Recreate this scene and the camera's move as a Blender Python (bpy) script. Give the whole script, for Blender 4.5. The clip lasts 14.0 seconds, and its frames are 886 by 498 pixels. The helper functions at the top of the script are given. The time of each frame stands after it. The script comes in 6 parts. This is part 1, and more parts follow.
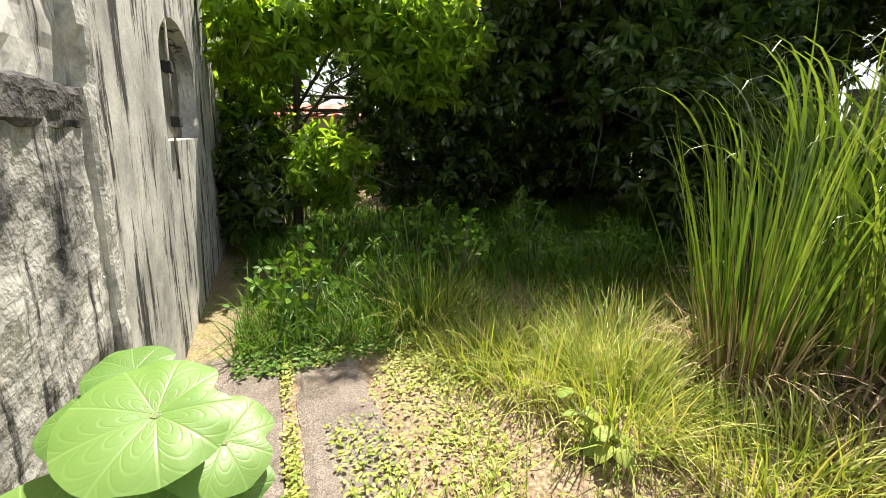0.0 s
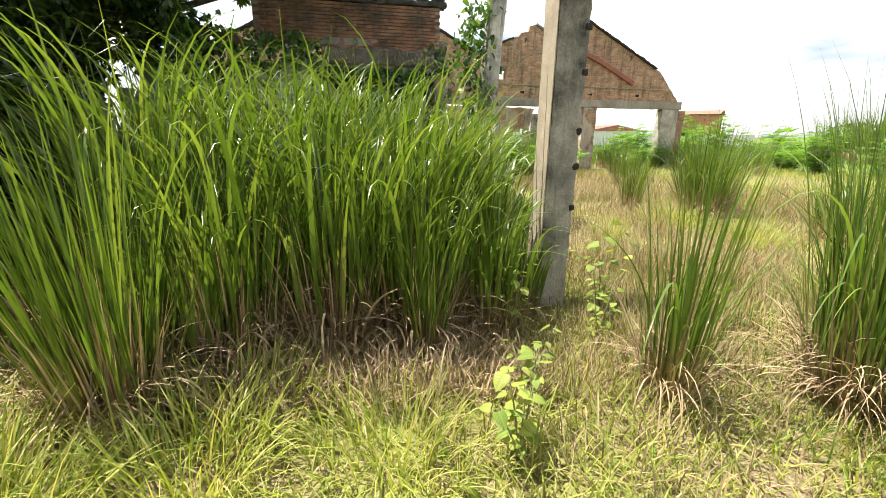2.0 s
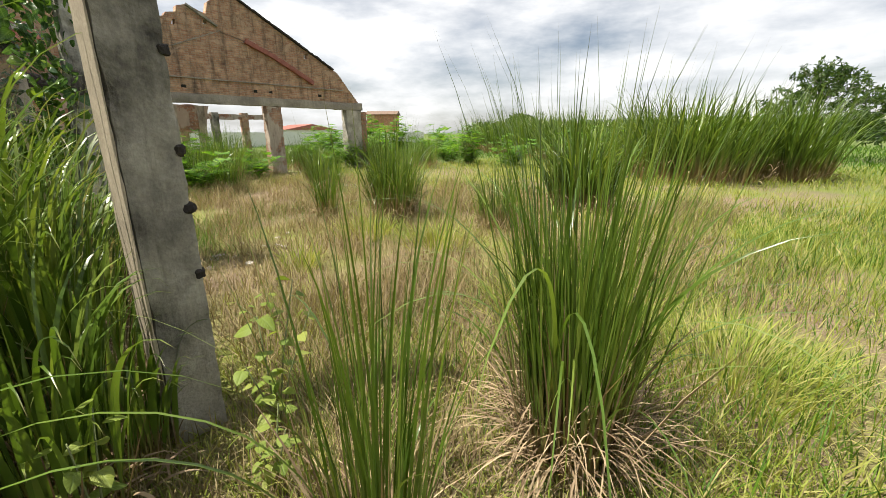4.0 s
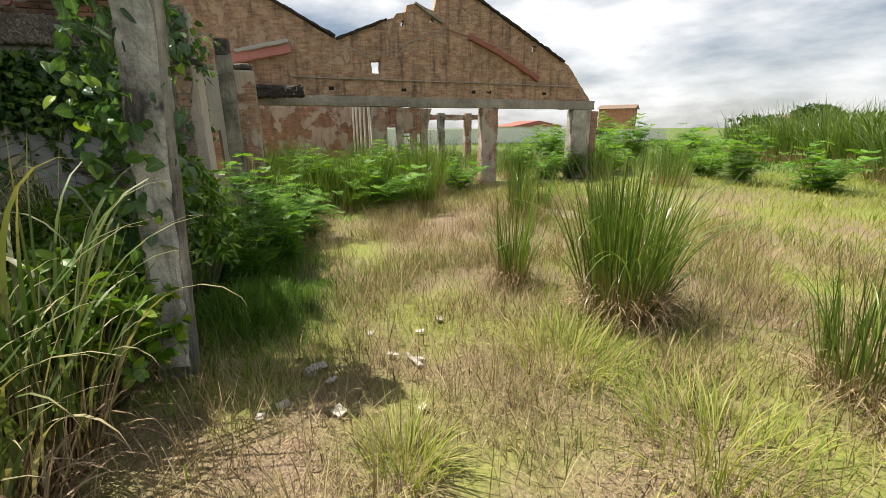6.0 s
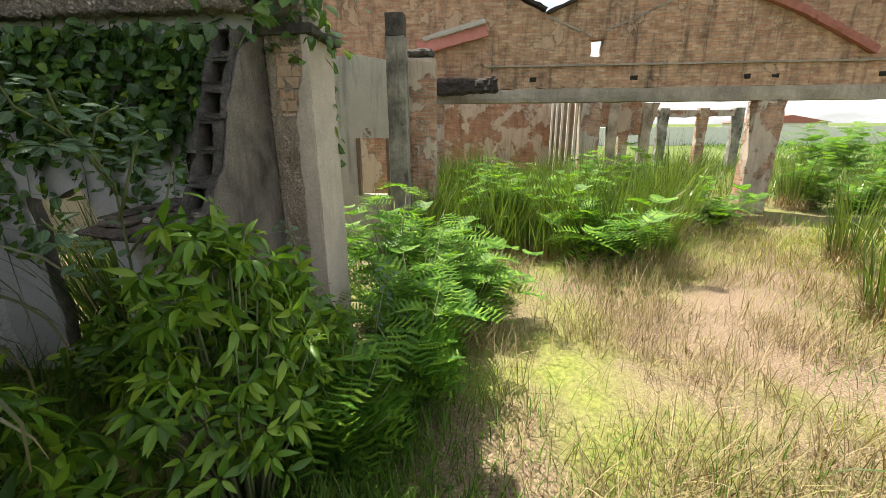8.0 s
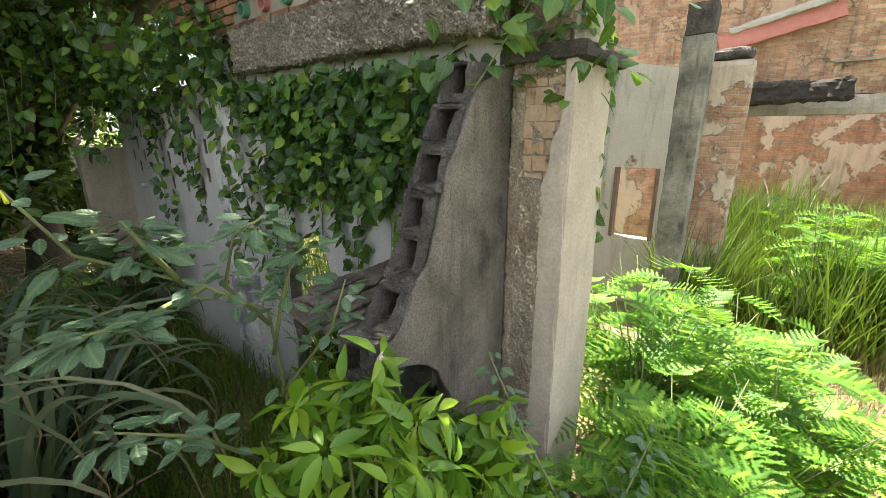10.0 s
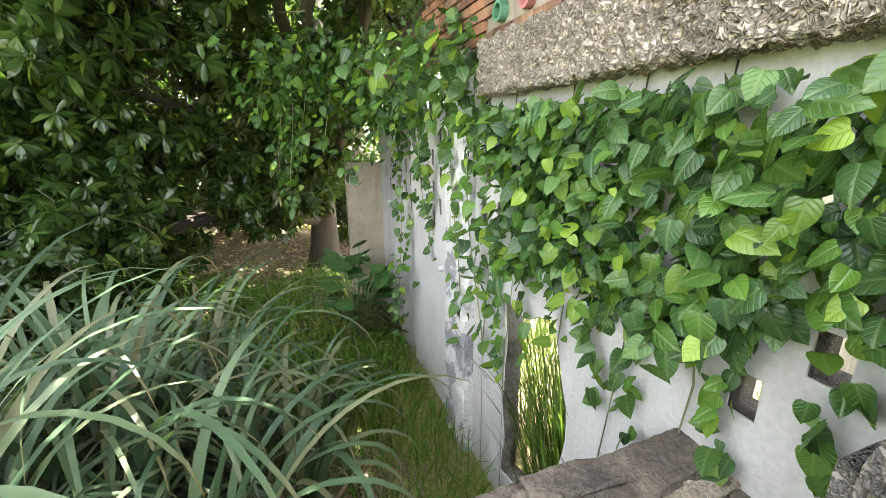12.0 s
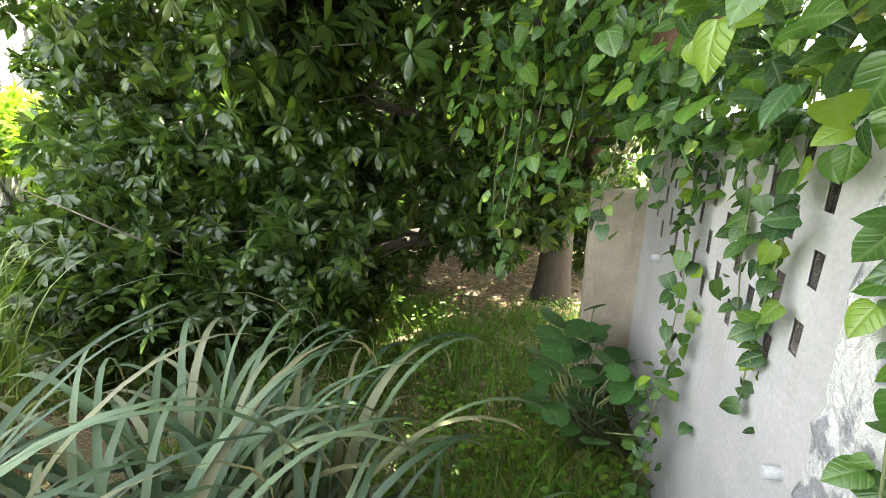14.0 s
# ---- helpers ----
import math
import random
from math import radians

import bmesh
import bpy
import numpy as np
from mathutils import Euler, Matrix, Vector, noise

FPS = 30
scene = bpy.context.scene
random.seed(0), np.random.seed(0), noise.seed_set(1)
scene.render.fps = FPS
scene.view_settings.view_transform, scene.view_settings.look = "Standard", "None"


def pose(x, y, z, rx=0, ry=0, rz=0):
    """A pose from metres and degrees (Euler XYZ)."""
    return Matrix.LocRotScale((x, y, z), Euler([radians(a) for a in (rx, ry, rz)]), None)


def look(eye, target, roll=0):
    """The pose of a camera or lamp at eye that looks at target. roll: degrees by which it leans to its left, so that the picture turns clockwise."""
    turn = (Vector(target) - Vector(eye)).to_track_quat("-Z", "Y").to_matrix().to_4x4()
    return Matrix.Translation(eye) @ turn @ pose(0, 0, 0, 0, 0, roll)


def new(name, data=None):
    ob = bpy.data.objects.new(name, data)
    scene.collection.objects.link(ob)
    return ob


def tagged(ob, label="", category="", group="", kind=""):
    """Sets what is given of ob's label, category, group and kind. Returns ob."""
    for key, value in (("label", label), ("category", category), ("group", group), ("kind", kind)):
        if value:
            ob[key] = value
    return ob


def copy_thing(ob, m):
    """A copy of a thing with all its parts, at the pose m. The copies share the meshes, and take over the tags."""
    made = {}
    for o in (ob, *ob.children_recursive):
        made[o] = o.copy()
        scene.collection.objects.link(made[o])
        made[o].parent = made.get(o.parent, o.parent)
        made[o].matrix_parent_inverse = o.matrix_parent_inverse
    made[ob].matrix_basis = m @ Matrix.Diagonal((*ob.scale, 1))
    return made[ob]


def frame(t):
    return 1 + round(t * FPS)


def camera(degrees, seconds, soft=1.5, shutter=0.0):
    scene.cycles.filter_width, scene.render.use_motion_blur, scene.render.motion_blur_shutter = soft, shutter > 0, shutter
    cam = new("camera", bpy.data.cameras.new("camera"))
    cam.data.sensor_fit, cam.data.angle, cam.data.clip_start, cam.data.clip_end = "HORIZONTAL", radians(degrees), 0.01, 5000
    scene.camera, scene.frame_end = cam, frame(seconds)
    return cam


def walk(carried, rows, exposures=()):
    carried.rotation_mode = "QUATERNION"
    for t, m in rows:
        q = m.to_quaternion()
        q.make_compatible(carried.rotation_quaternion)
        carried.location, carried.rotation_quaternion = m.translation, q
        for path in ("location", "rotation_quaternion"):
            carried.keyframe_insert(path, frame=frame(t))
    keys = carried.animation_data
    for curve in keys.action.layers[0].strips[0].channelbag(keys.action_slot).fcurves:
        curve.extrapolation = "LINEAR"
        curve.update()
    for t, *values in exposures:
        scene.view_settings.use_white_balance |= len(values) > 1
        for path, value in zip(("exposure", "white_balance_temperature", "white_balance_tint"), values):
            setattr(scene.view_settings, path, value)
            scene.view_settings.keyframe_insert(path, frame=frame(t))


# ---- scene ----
cam = camera(93.9, 14.0, soft=0.5)
PATH = [
    (0, (-0.595, -0.765, 1.654), (0.129, 1.017, 1.107), 0.12),
    (0.5, (-0.565, -0.787, 1.646), (0.404, 0.872, 1.091), 0.15),
    (1, (-0.536, -0.744, 1.620), (0.951, 0.480, 1.078), 0.68),
    (1.5, (-0.413, -0.703, 1.613), (1.463, -0.267, 1.074), 0.61),
    (2, (-0.238, -0.755, 1.615), (1.656, -1.109, 1.078), 0.69),
    (2.5, (-0.025, -0.898, 1.618), (1.624, -1.894, 1.083), 0.42),
    (3, (0.201, -1.157, 1.636), (1.540, -2.544, 1.102), -0.02),
    (3.2, (0.309, -1.281, 1.664), (1.551, -2.754, 1.125), -0.13),
    (5.3, (2.200, -3.324, 2.009), (3.792, -4.402, 1.460), -0.29),
    (5.5, (2.558, -3.636, 2.100), (4.233, -4.576, 1.543), -0.21),
    (6, (3.429, -4.013, 2.150), (5.242, -4.645, 1.590), -0.15),
    (6.5, (4.393, -4.241, 2.193), (6.275, -4.615, 1.630), -0.14),
    (7, (5.367, -4.293, 2.228), (7.276, -4.487, 1.664), -0.25),
    (7.2, (5.748, -4.287, 2.239), (7.663, -4.406, 1.674), -0.29),
    (9.3, (8.266, -3.814, 2.575), (10.001, -2.996, 2.010), -0.46),
    (9.5, (8.270, -3.776, 2.600), (9.945, -2.837, 2.041), -0.45),
    (10, (8.362, -3.631, 2.676), (9.873, -2.444, 2.121), -0.30),
    (10.5, (8.544, -3.393, 2.753), (9.849, -1.982, 2.201), -0.20),
    (11, (8.744, -3.125, 2.816), (9.833, -1.541, 2.263), -0.19),
    (11.5, (8.904, -2.856, 2.887), (9.758, -1.136, 2.328), -0.25),
    (12, (9.032, -2.533, 2.926), (9.698, -0.729, 2.375), -0.34),
    (12.5, (9.134, -2.109, 2.948), (9.663, -0.259, 2.403), -0.34),
    (13, (9.245, -1.615, 3.009), (9.558, 0.281, 2.453), -0.11),
    (13.5, (9.285, -1.124, 3.054), (9.278, 0.797, 2.500), -0.49),
    (14, (9.302, -0.641, 3.060), (8.867, 1.233, 2.511), -0.30),
]
EXPOSURES = [(0.0, 1.45, 6650, 10), (1.0, 1.7, 6650, 10), (1.5, 1.85, 6650, 10), (2.0, 1.4, 6650, 10), (3.0, 0.9, 6650, 10), (5.3, 0.6, 6650, 10), (7.2, 0.95, 6650, 10),
             (9.3, 1.75, 6650, 10), (10.5, 2.55, 6650, 10), (11.5, 3.55, 6650, 10), (12.5, 4.1, 6650, 10), (13.5, 4.15, 6650, 10), (14.0, 4.0, 6650, 10)]

walk(cam, [(t, look(eye, target, roll)) for t, eye, target, roll in PATH], EXPOSURES)

# ---- sky and sun ----
SUN_TO = Vector((0.3, 0.45, 1.2)).normalized()
world = bpy.data.worlds.new("sky")
scene.world = world
world.use_nodes = True
wn, wl = world.node_tree.nodes, world.node_tree.links
wn.clear()
w_out, w_bg = wn.new("ShaderNodeOutputWorld"), wn.new("ShaderNodeBackground")
sky = wn.new("ShaderNodeTexSky")
sky.sky_type, sky.sun_disc = "NISHITA", False
sky.sun_elevation = math.asin(SUN_TO.z)
sky.sun_rotation = math.atan2(SUN_TO.x, SUN_TO.y)
sky.dust_density, sky.air_density = 1.5, 1.0
w_tc, w_map, w_noise = wn.new("ShaderNodeTexCoord"), wn.new("ShaderNodeMapping"), wn.new("ShaderNodeTexNoise")
w_map.inputs["Scale"].default_value = (1.0, 1.0, 3.2)
w_noise.inputs["Scale"].default_value, w_noise.inputs["Detail"].default_value, w_noise.inputs["Roughness"].default_value = 2.3, 9.0, 0.58
w_ramp, w_mix = wn.new("ShaderNodeValToRGB"), wn.new("ShaderNodeMix")
w_ramp.color_ramp.elements[0].position, w_ramp.color_ramp.elements[1].position = 0.34, 0.62
w_tone = wn.new("ShaderNodeValToRGB")
w_tone.color_ramp.elements[0].position, w_tone.color_ramp.elements[1].position = 0.30, 0.75
w_tone.color_ramp.elements[0].color, w_tone.color_ramp.elements[1].color = (10.2, 10.5, 11.0, 1), (13.4, 13.5, 13.6, 1)
w_noise2 = wn.new("ShaderNodeTexNoise")
w_noise2.inputs["Scale"].default_value, w_noise2.inputs["Detail"].default_value = 4.5, 8.0
w_mix.data_type = "RGBA"
wl.new(w_tc.outputs["Generated"], w_map.inputs["Vector"])
wl.new(w_map.outputs[0], w_noise.inputs["Vector"])
wl.new(w_map.outputs[0], w_noise2.inputs["Vector"])
wl.new(w_noise.outputs["Fac"], w_ramp.inputs["Fac"])
wl.new(w_noise2.outputs["Fac"], w_tone.inputs["Fac"])
wl.new(w_ramp.outputs["Color"], w_mix.inputs["Factor"])
wl.new(sky.outputs[0], w_mix.inputs["A"])
wl.new(w_tone.outputs[0], w_mix.inputs["B"])
wl.new(w_mix.outputs["Result"], w_bg.inputs["Color"])
w_bg.inputs["Strength"].default_value = 0.058
wl.new(w_bg.outputs[0], w_out.inputs["Surface"])
sun_data = bpy.data.lights.new("sun", "SUN")
sun_data.energy, sun_data.angle, sun_data.color = 5.4, radians(0.6), (1.0, 0.94, 0.82)
sun = new("sun", sun_data)
sun.matrix_world = look(SUN_TO * 50, (0, 0, 0))

# ---- materials ----
MATS = {}


def tree_of(name):
    m = bpy.data.materials.new(name)
    m.use_nodes = True
    nt = m.node_tree
    nt.nodes.clear()
    MATS[name] = m
    return m, nt


def nd(nt, kind, **kw):
    n = nt.nodes.new("ShaderNode" + kind)
    for k, v in kw.items():
        n.inputs[k.replace("_", " ")].default_value = v
    return n


def ramp(nt, fac, stops):
    r = nt.nodes.new("ShaderNodeValToRGB")
    e = r.color_ramp.elements
    while len(e) < len(stops):
        e.new(0.5)
    for el, (p, c) in zip(e, stops):
        el.position, el.color = p, (*c, 1)
    nt.links.new(fac, r.inputs["Fac"])
    return r.outputs["Color"]


def mixc(nt, fac, a, b, mode="MIX"):
    m = nt.nodes.new("ShaderNodeMix")
    m.data_type, m.blend_type = "RGBA", mode
    for sock, v in ((m.inputs["Factor"], fac), (m.inputs["A"], a), (m.inputs["B"], b)):
        if isinstance(v, (int, float)):
            sock.default_value = v
        elif isinstance(v, tuple):
            sock.default_value = (*v, 1)
        else:
            nt.links.new(v, sock)
    return m.outputs["Result"]


def coords(nt, scale=(1, 1, 1)):
    tc = nt.nodes.new("ShaderNodeNewGeometry")
    mp = nt.nodes.new("ShaderNodeMapping")
    mp.inputs["Scale"].default_value = scale
    nt.links.new(tc.outputs["Position"], mp.inputs["Vector"])
    return mp.outputs[0]


def tex(nt, vec, scale, detail=6.0, rough=0.6, dist=0.0):
    n = nd(nt, "TexNoise", Scale=scale, Detail=detail, Roughness=rough, Distortion=dist)
    nt.links.new(vec, n.inputs["Vector"])
    return n.outputs["Fac"]


def finish(nt, color, rough=0.85, bump=None, strength=0.4, distance=0.01, spec=0.3, metal=0.0):
    p = nd(nt, "BsdfPrincipled")
    p.inputs["Metallic"].default_value = metal
    p.inputs["Specular IOR Level"].default_value = spec
    if isinstance(color, tuple):
        p.inputs["Base Color"].default_value = (*color, 1)
    else:
        nt.links.new(color, p.inputs["Base Color"])
    if isinstance(rough, float):
        p.inputs["Roughness"].default_value = rough
    else:
        nt.links.new(rough, p.inputs["Roughness"])
    if bump is not None:
        b = nd(nt, "Bump", Strength=strength, Distance=distance)
        nt.links.new(bump, b.inputs["Height"])
        nt.links.new(b.outputs[0], p.inputs["Normal"])
    o = nt.nodes.new("ShaderNodeOutputMaterial")
    nt.links.new(p.outputs[0], o.inputs["Surface"])
    return p


def weathered(name, base, dark, under=None, stain=0.5, streak=0.5, patch=0.42, fine=60.0, bump=0.5, dist=0.012, rough=0.9, size=0.9, pits=0.0, run=0.72):
    """Old render or concrete: base tone, dark mould in streaks, bare patches of what lies under it."""
    m, nt = tree_of(name)
    v = coords(nt)
    vs = coords(nt, (6, 6, 0.7))
    big, mid, grain = tex(nt, v, size, 8, 0.65), tex(nt, v, 5.0, 8, 0.65), tex(nt, v, fine, 3, 0.6)
    streaks = tex(nt, vs, 1.3, 8, 0.7)
    col = mixc(nt, ramp(nt, mid, [(0.3, (0, 0, 0)), (0.75, (1, 1, 1))]), tuple(c * 0.78 for c in base), base)
    if under is not None:
        col = mixc(nt, ramp(nt, big, [(patch - 0.02, (1, 1, 1)), (patch + 0.015, (0, 0, 0))]), col, under)
    f = mixc(nt, 0.5, ramp(nt, big, [(0.38, (1, 1, 1)), (0.62, (0, 0, 0))]), ramp(nt, streaks, [(0.42, (1, 1, 1)), (0.66, (0, 0, 0))]), "MULTIPLY")
    col = mixc(nt, mixc(nt, 1.0, f, (stain, stain, stain), "MULTIPLY"), col, dark)
    f2 = ramp(nt, streaks, [(0.52, (0, 0, 0)), (run, (streak, streak, streak))])
    col = mixc(nt, f2, col, tuple(c * 0.6 for c in dark))
    col = mixc(nt, 0.35, col, ramp(nt, grain, [(0.25, (0.25, 0.25, 0.25)), (0.7, (1, 1, 1))]), "MULTIPLY")
    h = mixc(nt, 0.5, grain, mid)
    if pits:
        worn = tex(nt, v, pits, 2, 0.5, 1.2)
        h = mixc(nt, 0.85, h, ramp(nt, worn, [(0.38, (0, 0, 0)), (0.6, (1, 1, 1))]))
        # shade of the pits put into the colour: hollows darker, ridges paler
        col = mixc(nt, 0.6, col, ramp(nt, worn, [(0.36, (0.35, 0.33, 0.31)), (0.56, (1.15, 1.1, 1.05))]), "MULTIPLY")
    finish(nt, col, rough, h, bump, dist)
    return m


def brickwork(name, c1, c2, mortar, plaster=None, cover=0.5, soot=(0.05, 0.045, 0.04), axes="yz", height=0.072, width=0.24, sootmix=0.6):
    m, nt = tree_of(name)
    g = nt.nodes.new("ShaderNodeNewGeometry")
    sep = nt.nodes.new("ShaderNodeSeparateXYZ")
    com = nt.nodes.new("ShaderNodeCombineXYZ")
    nt.links.new(g.outputs["Position"], sep.inputs[0])
    for k, a in enumerate(axes):
        nt.links.new(sep.outputs["XYZ".index(a.upper())], com.inputs[k])
    v = coords(nt)
    wob = nt.nodes.new("ShaderNodeVectorMath")
    wob.operation = "ADD"
    nz = nd(nt, "TexNoise", Scale=3.0, Detail=3.0)
    nt.links.new(v, nz.inputs["Vector"])
    sc = nt.nodes.new("ShaderNodeVectorMath")
    sc.operation = "SCALE"
    sc.inputs["Scale"].default_value = 0.03
    nt.links.new(nz.outputs["Color"], sc.inputs[0])
    nt.links.new(com.outputs[0], wob.inputs[0])
    nt.links.new(sc.outputs[0], wob.inputs[1])
    b = nt.nodes.new("ShaderNodeTexBrick")
    b.inputs["Scale"].default_value = 1.0
    b.inputs["Brick Width"].default_value, b.inputs["Row Height"].default_value, b.inputs["Mortar Size"].default_value = width, height, 0.010
    b.inputs["Mortar Smooth"].default_value = 0.3
    b.inputs["Color1"].default_value, b.inputs["Color2"].default_value, b.inputs["Mortar"].default_value = (*c1, 1), (*c2, 1), (*mortar, 1)
    nt.links.new(wob.outputs[0], b.inputs["Vector"])
    big, mid, grain = tex(nt, v, 0.55, 8, 0.68), tex(nt, v, 3.0, 8, 0.7), tex(nt, v, 40, 4)
    col = mixc(nt, 0.75, b.outputs["Color"], ramp(nt, mid, [(0.28, (0.22, 0.2, 0.19)), (0.62, (1, 1, 1))]), "MULTIPLY")
    hgt = mixc(nt, 0.4, ramp(nt, b.outputs["Fac"], [(0, (1, 1, 1)), (1, (0, 0, 0))]), mid)
    if plaster is not None:
        pf = ramp(nt, tex(nt, v, 1.1, 10, 0.66), [(cover - 0.012, (0, 0, 0)), (cover + 0.012, (1, 1, 1))])
        col = mixc(nt, pf, col, mixc(nt, mid, tuple(c * 0.6 for c in plaster), plaster))
        hgt = mixc(nt, pf, hgt, (1.3, 1.3, 1.3))
    vs = coords(nt, (4, 4, 0.5))
    sf = mixc(nt, 1.0, ramp(nt, tex(nt, vs, 1.0, 8, 0.7), [(0.5, (0, 0, 0)), (0.72, (1, 1, 1))]), (sootmix, sootmix, sootmix), "MULTIPLY")
    col = mixc(nt, sf, col, soot)
    col = mixc(nt, 0.3, col, ramp(nt, grain, [(0.3, (0.4, 0.4, 0.4)), (0.7, (1, 1, 1))]), "MULTIPLY")
    finish(nt, col, 0.92, hgt, 1.0, 0.03)
    return m


def mth(nt, op, a, b=0.0):
    n = nt.nodes.new("ShaderNodeMath")
    n.operation = op
    for sock, v in zip(n.inputs, (a, b)):
        if isinstance(v, (int, float)):
            sock.default_value = v
        else:
            nt.links.new(v, sock)
    return n.outputs[0]


def veins(nt, kind):
    """Height of a leaf's veins, 0 to 1, from the leaf's own flat coordinates: a midrib with side veins, or veins fanning from the stalk."""
    at = nt.nodes.new("ShaderNodeAttribute")
    at.attribute_name = "leaf"
    sep = nt.nodes.new("ShaderNodeSeparateXYZ")
    nt.links.new(at.outputs["Vector"], sep.inputs[0])
    x, y = sep.outputs[0], sep.outputs[1]
    if kind == "fan":
        a, r = mth(nt, "ARCTAN2", y, x), mth(nt, "SQRT", mth(nt, "ADD", mth(nt, "MULTIPLY", x, x), mth(nt, "MULTIPLY", y, y)))
        main = mth(nt, "POWER", mth(nt, "ABSOLUTE", mth(nt, "COSINE", mth(nt, "MULTIPLY", a, 4.5))), mth(nt, "ADD", 14.0, mth(nt, "MULTIPLY", r, 220.0)))
        w = mth(nt, "ABSOLUTE", mth(nt, "SINE", mth(nt, "MULTIPLY", a, 4.5)))
        side = mth(nt, "POWER", mth(nt, "ABSOLUTE", mth(nt, "SINE", mth(nt, "MULTIPLY", mth(nt, "SUBTRACT", r, mth(nt, "MULTIPLY", w, 0.3)), 16.0))), 16.0)
        return mth(nt, "MAXIMUM", main, mth(nt, "MULTIPLY", side, 0.22))
    ax = mth(nt, "ABSOLUTE", x)
    main = mth(nt, "POWER", mth(nt, "MAXIMUM", mth(nt, "SUBTRACT", 1.0, mth(nt, "MULTIPLY", ax, 11.0)), 0.0), 1.5)
    side = mth(nt, "POWER", mth(nt, "ABSOLUTE", mth(nt, "SINE", mth(nt, "MULTIPLY", mth(nt, "SUBTRACT", y, mth(nt, "MULTIPLY", ax, 0.8)), 17.0))), 14.0)
    return mth(nt, "MAXIMUM", main, mth(nt, "MULTIPLY", side, 0.6))


def foliage(name, tones, glow=0.35, rough=0.45, spec=0.4, dry=None, vein="", foot=None, pale=0.2):
    """Leaf or blade: tone varies leaf by leaf, light passes through. dry: tone towards the attribute 'along' = 1."""
    m, nt = tree_of(name)
    g = nt.nodes.new("ShaderNodeNewGeometry")
    n = len(tones)
    each = nt.nodes.new("ShaderNodeObjectInfo")
    pick = mth(nt, "FRACT", mth(nt, "ADD", g.outputs["Random Per Island"], each.outputs["Random"]))
    col = ramp(nt, pick, [(k / max(1, n - 1), c) for k, c in enumerate(tones)])
    v = coords(nt)
    col = mixc(nt, 0.35, col, ramp(nt, tex(nt, v, 2.2, 3), [(0.35, (0.55, 0.55, 0.5)), (0.65, (1.1, 1.1, 1.0))]), "MULTIPLY")
    if dry is not None:
        at = nt.nodes.new("ShaderNodeAttribute")
        at.attribute_name = "along"
        lo, hi, tone = dry
        col = mixc(nt, ramp(nt, at.outputs["Fac"], [(lo, (0, 0, 0)), (hi, (1, 1, 1))]), col, tone)
        if foot is not None:
            col = mixc(nt, ramp(nt, at.outputs["Fac"], [(foot[0], (1, 1, 1)), (foot[1], (0, 0, 0))]), col, foot[2])
    hgt = tex(nt, v, 40, 3)
    if vein:
        vf = veins(nt, vein)
        col = mixc(nt, mth(nt, "MULTIPLY", vf, pale), col, (0.36, 0.48, 0.20))
        spots = tex(nt, v, 26, 4, 0.7)
        col = mixc(nt, ramp(nt, spots, [(0.66, (0, 0, 0)), (0.72, (0.6, 0.6, 0.6))]), col, (0.30, 0.27, 0.10))
        hgt = mth(nt, "SUBTRACT", mth(nt, "MULTIPLY", tex(nt, v, 60, 3), 0.35), vf)
    p = nd(nt, "BsdfPrincipled", Roughness=rough)
    p.inputs["Specular IOR Level"].default_value = spec
    nt.links.new(col, p.inputs["Base Color"])
    tl = nt.nodes.new("ShaderNodeBsdfTranslucent")
    nt.links.new(mixc(nt, 1.0, col, (1.25, 1.2, 0.6), "MULTIPLY"), tl.inputs["Color"])
    b = nd(nt, "Bump", Strength=0.22 if vein == "fan" else 0.5 if vein else 0.25, Distance=0.005)
    nt.links.new(hgt, b.inputs["Height"])
    nt.links.new(b.outputs[0], p.inputs["Normal"])
    mx = nt.nodes.new("ShaderNodeMixShader")
    mx.inputs["Fac"].default_value = glow
    nt.links.new(p.outputs[0], mx.inputs[1])
    nt.links.new(tl.outputs[0], mx.inputs[2])
    o = nt.nodes.new("ShaderNodeOutputMaterial")
    nt.links.new(mx.outputs[0], o.inputs["Surface"])
    return m


def barky(name, a, b, scale=14.0):
    m, nt = tree_of(name)
    v, vs = coords(nt), coords(nt, (1, 1, 0.25))
    n1 = tex(nt, vs, scale, 8, 0.7)
    finish(nt, mixc(nt, n1, a, b), 0.9, n1, 0.8, 0.02)
    return m


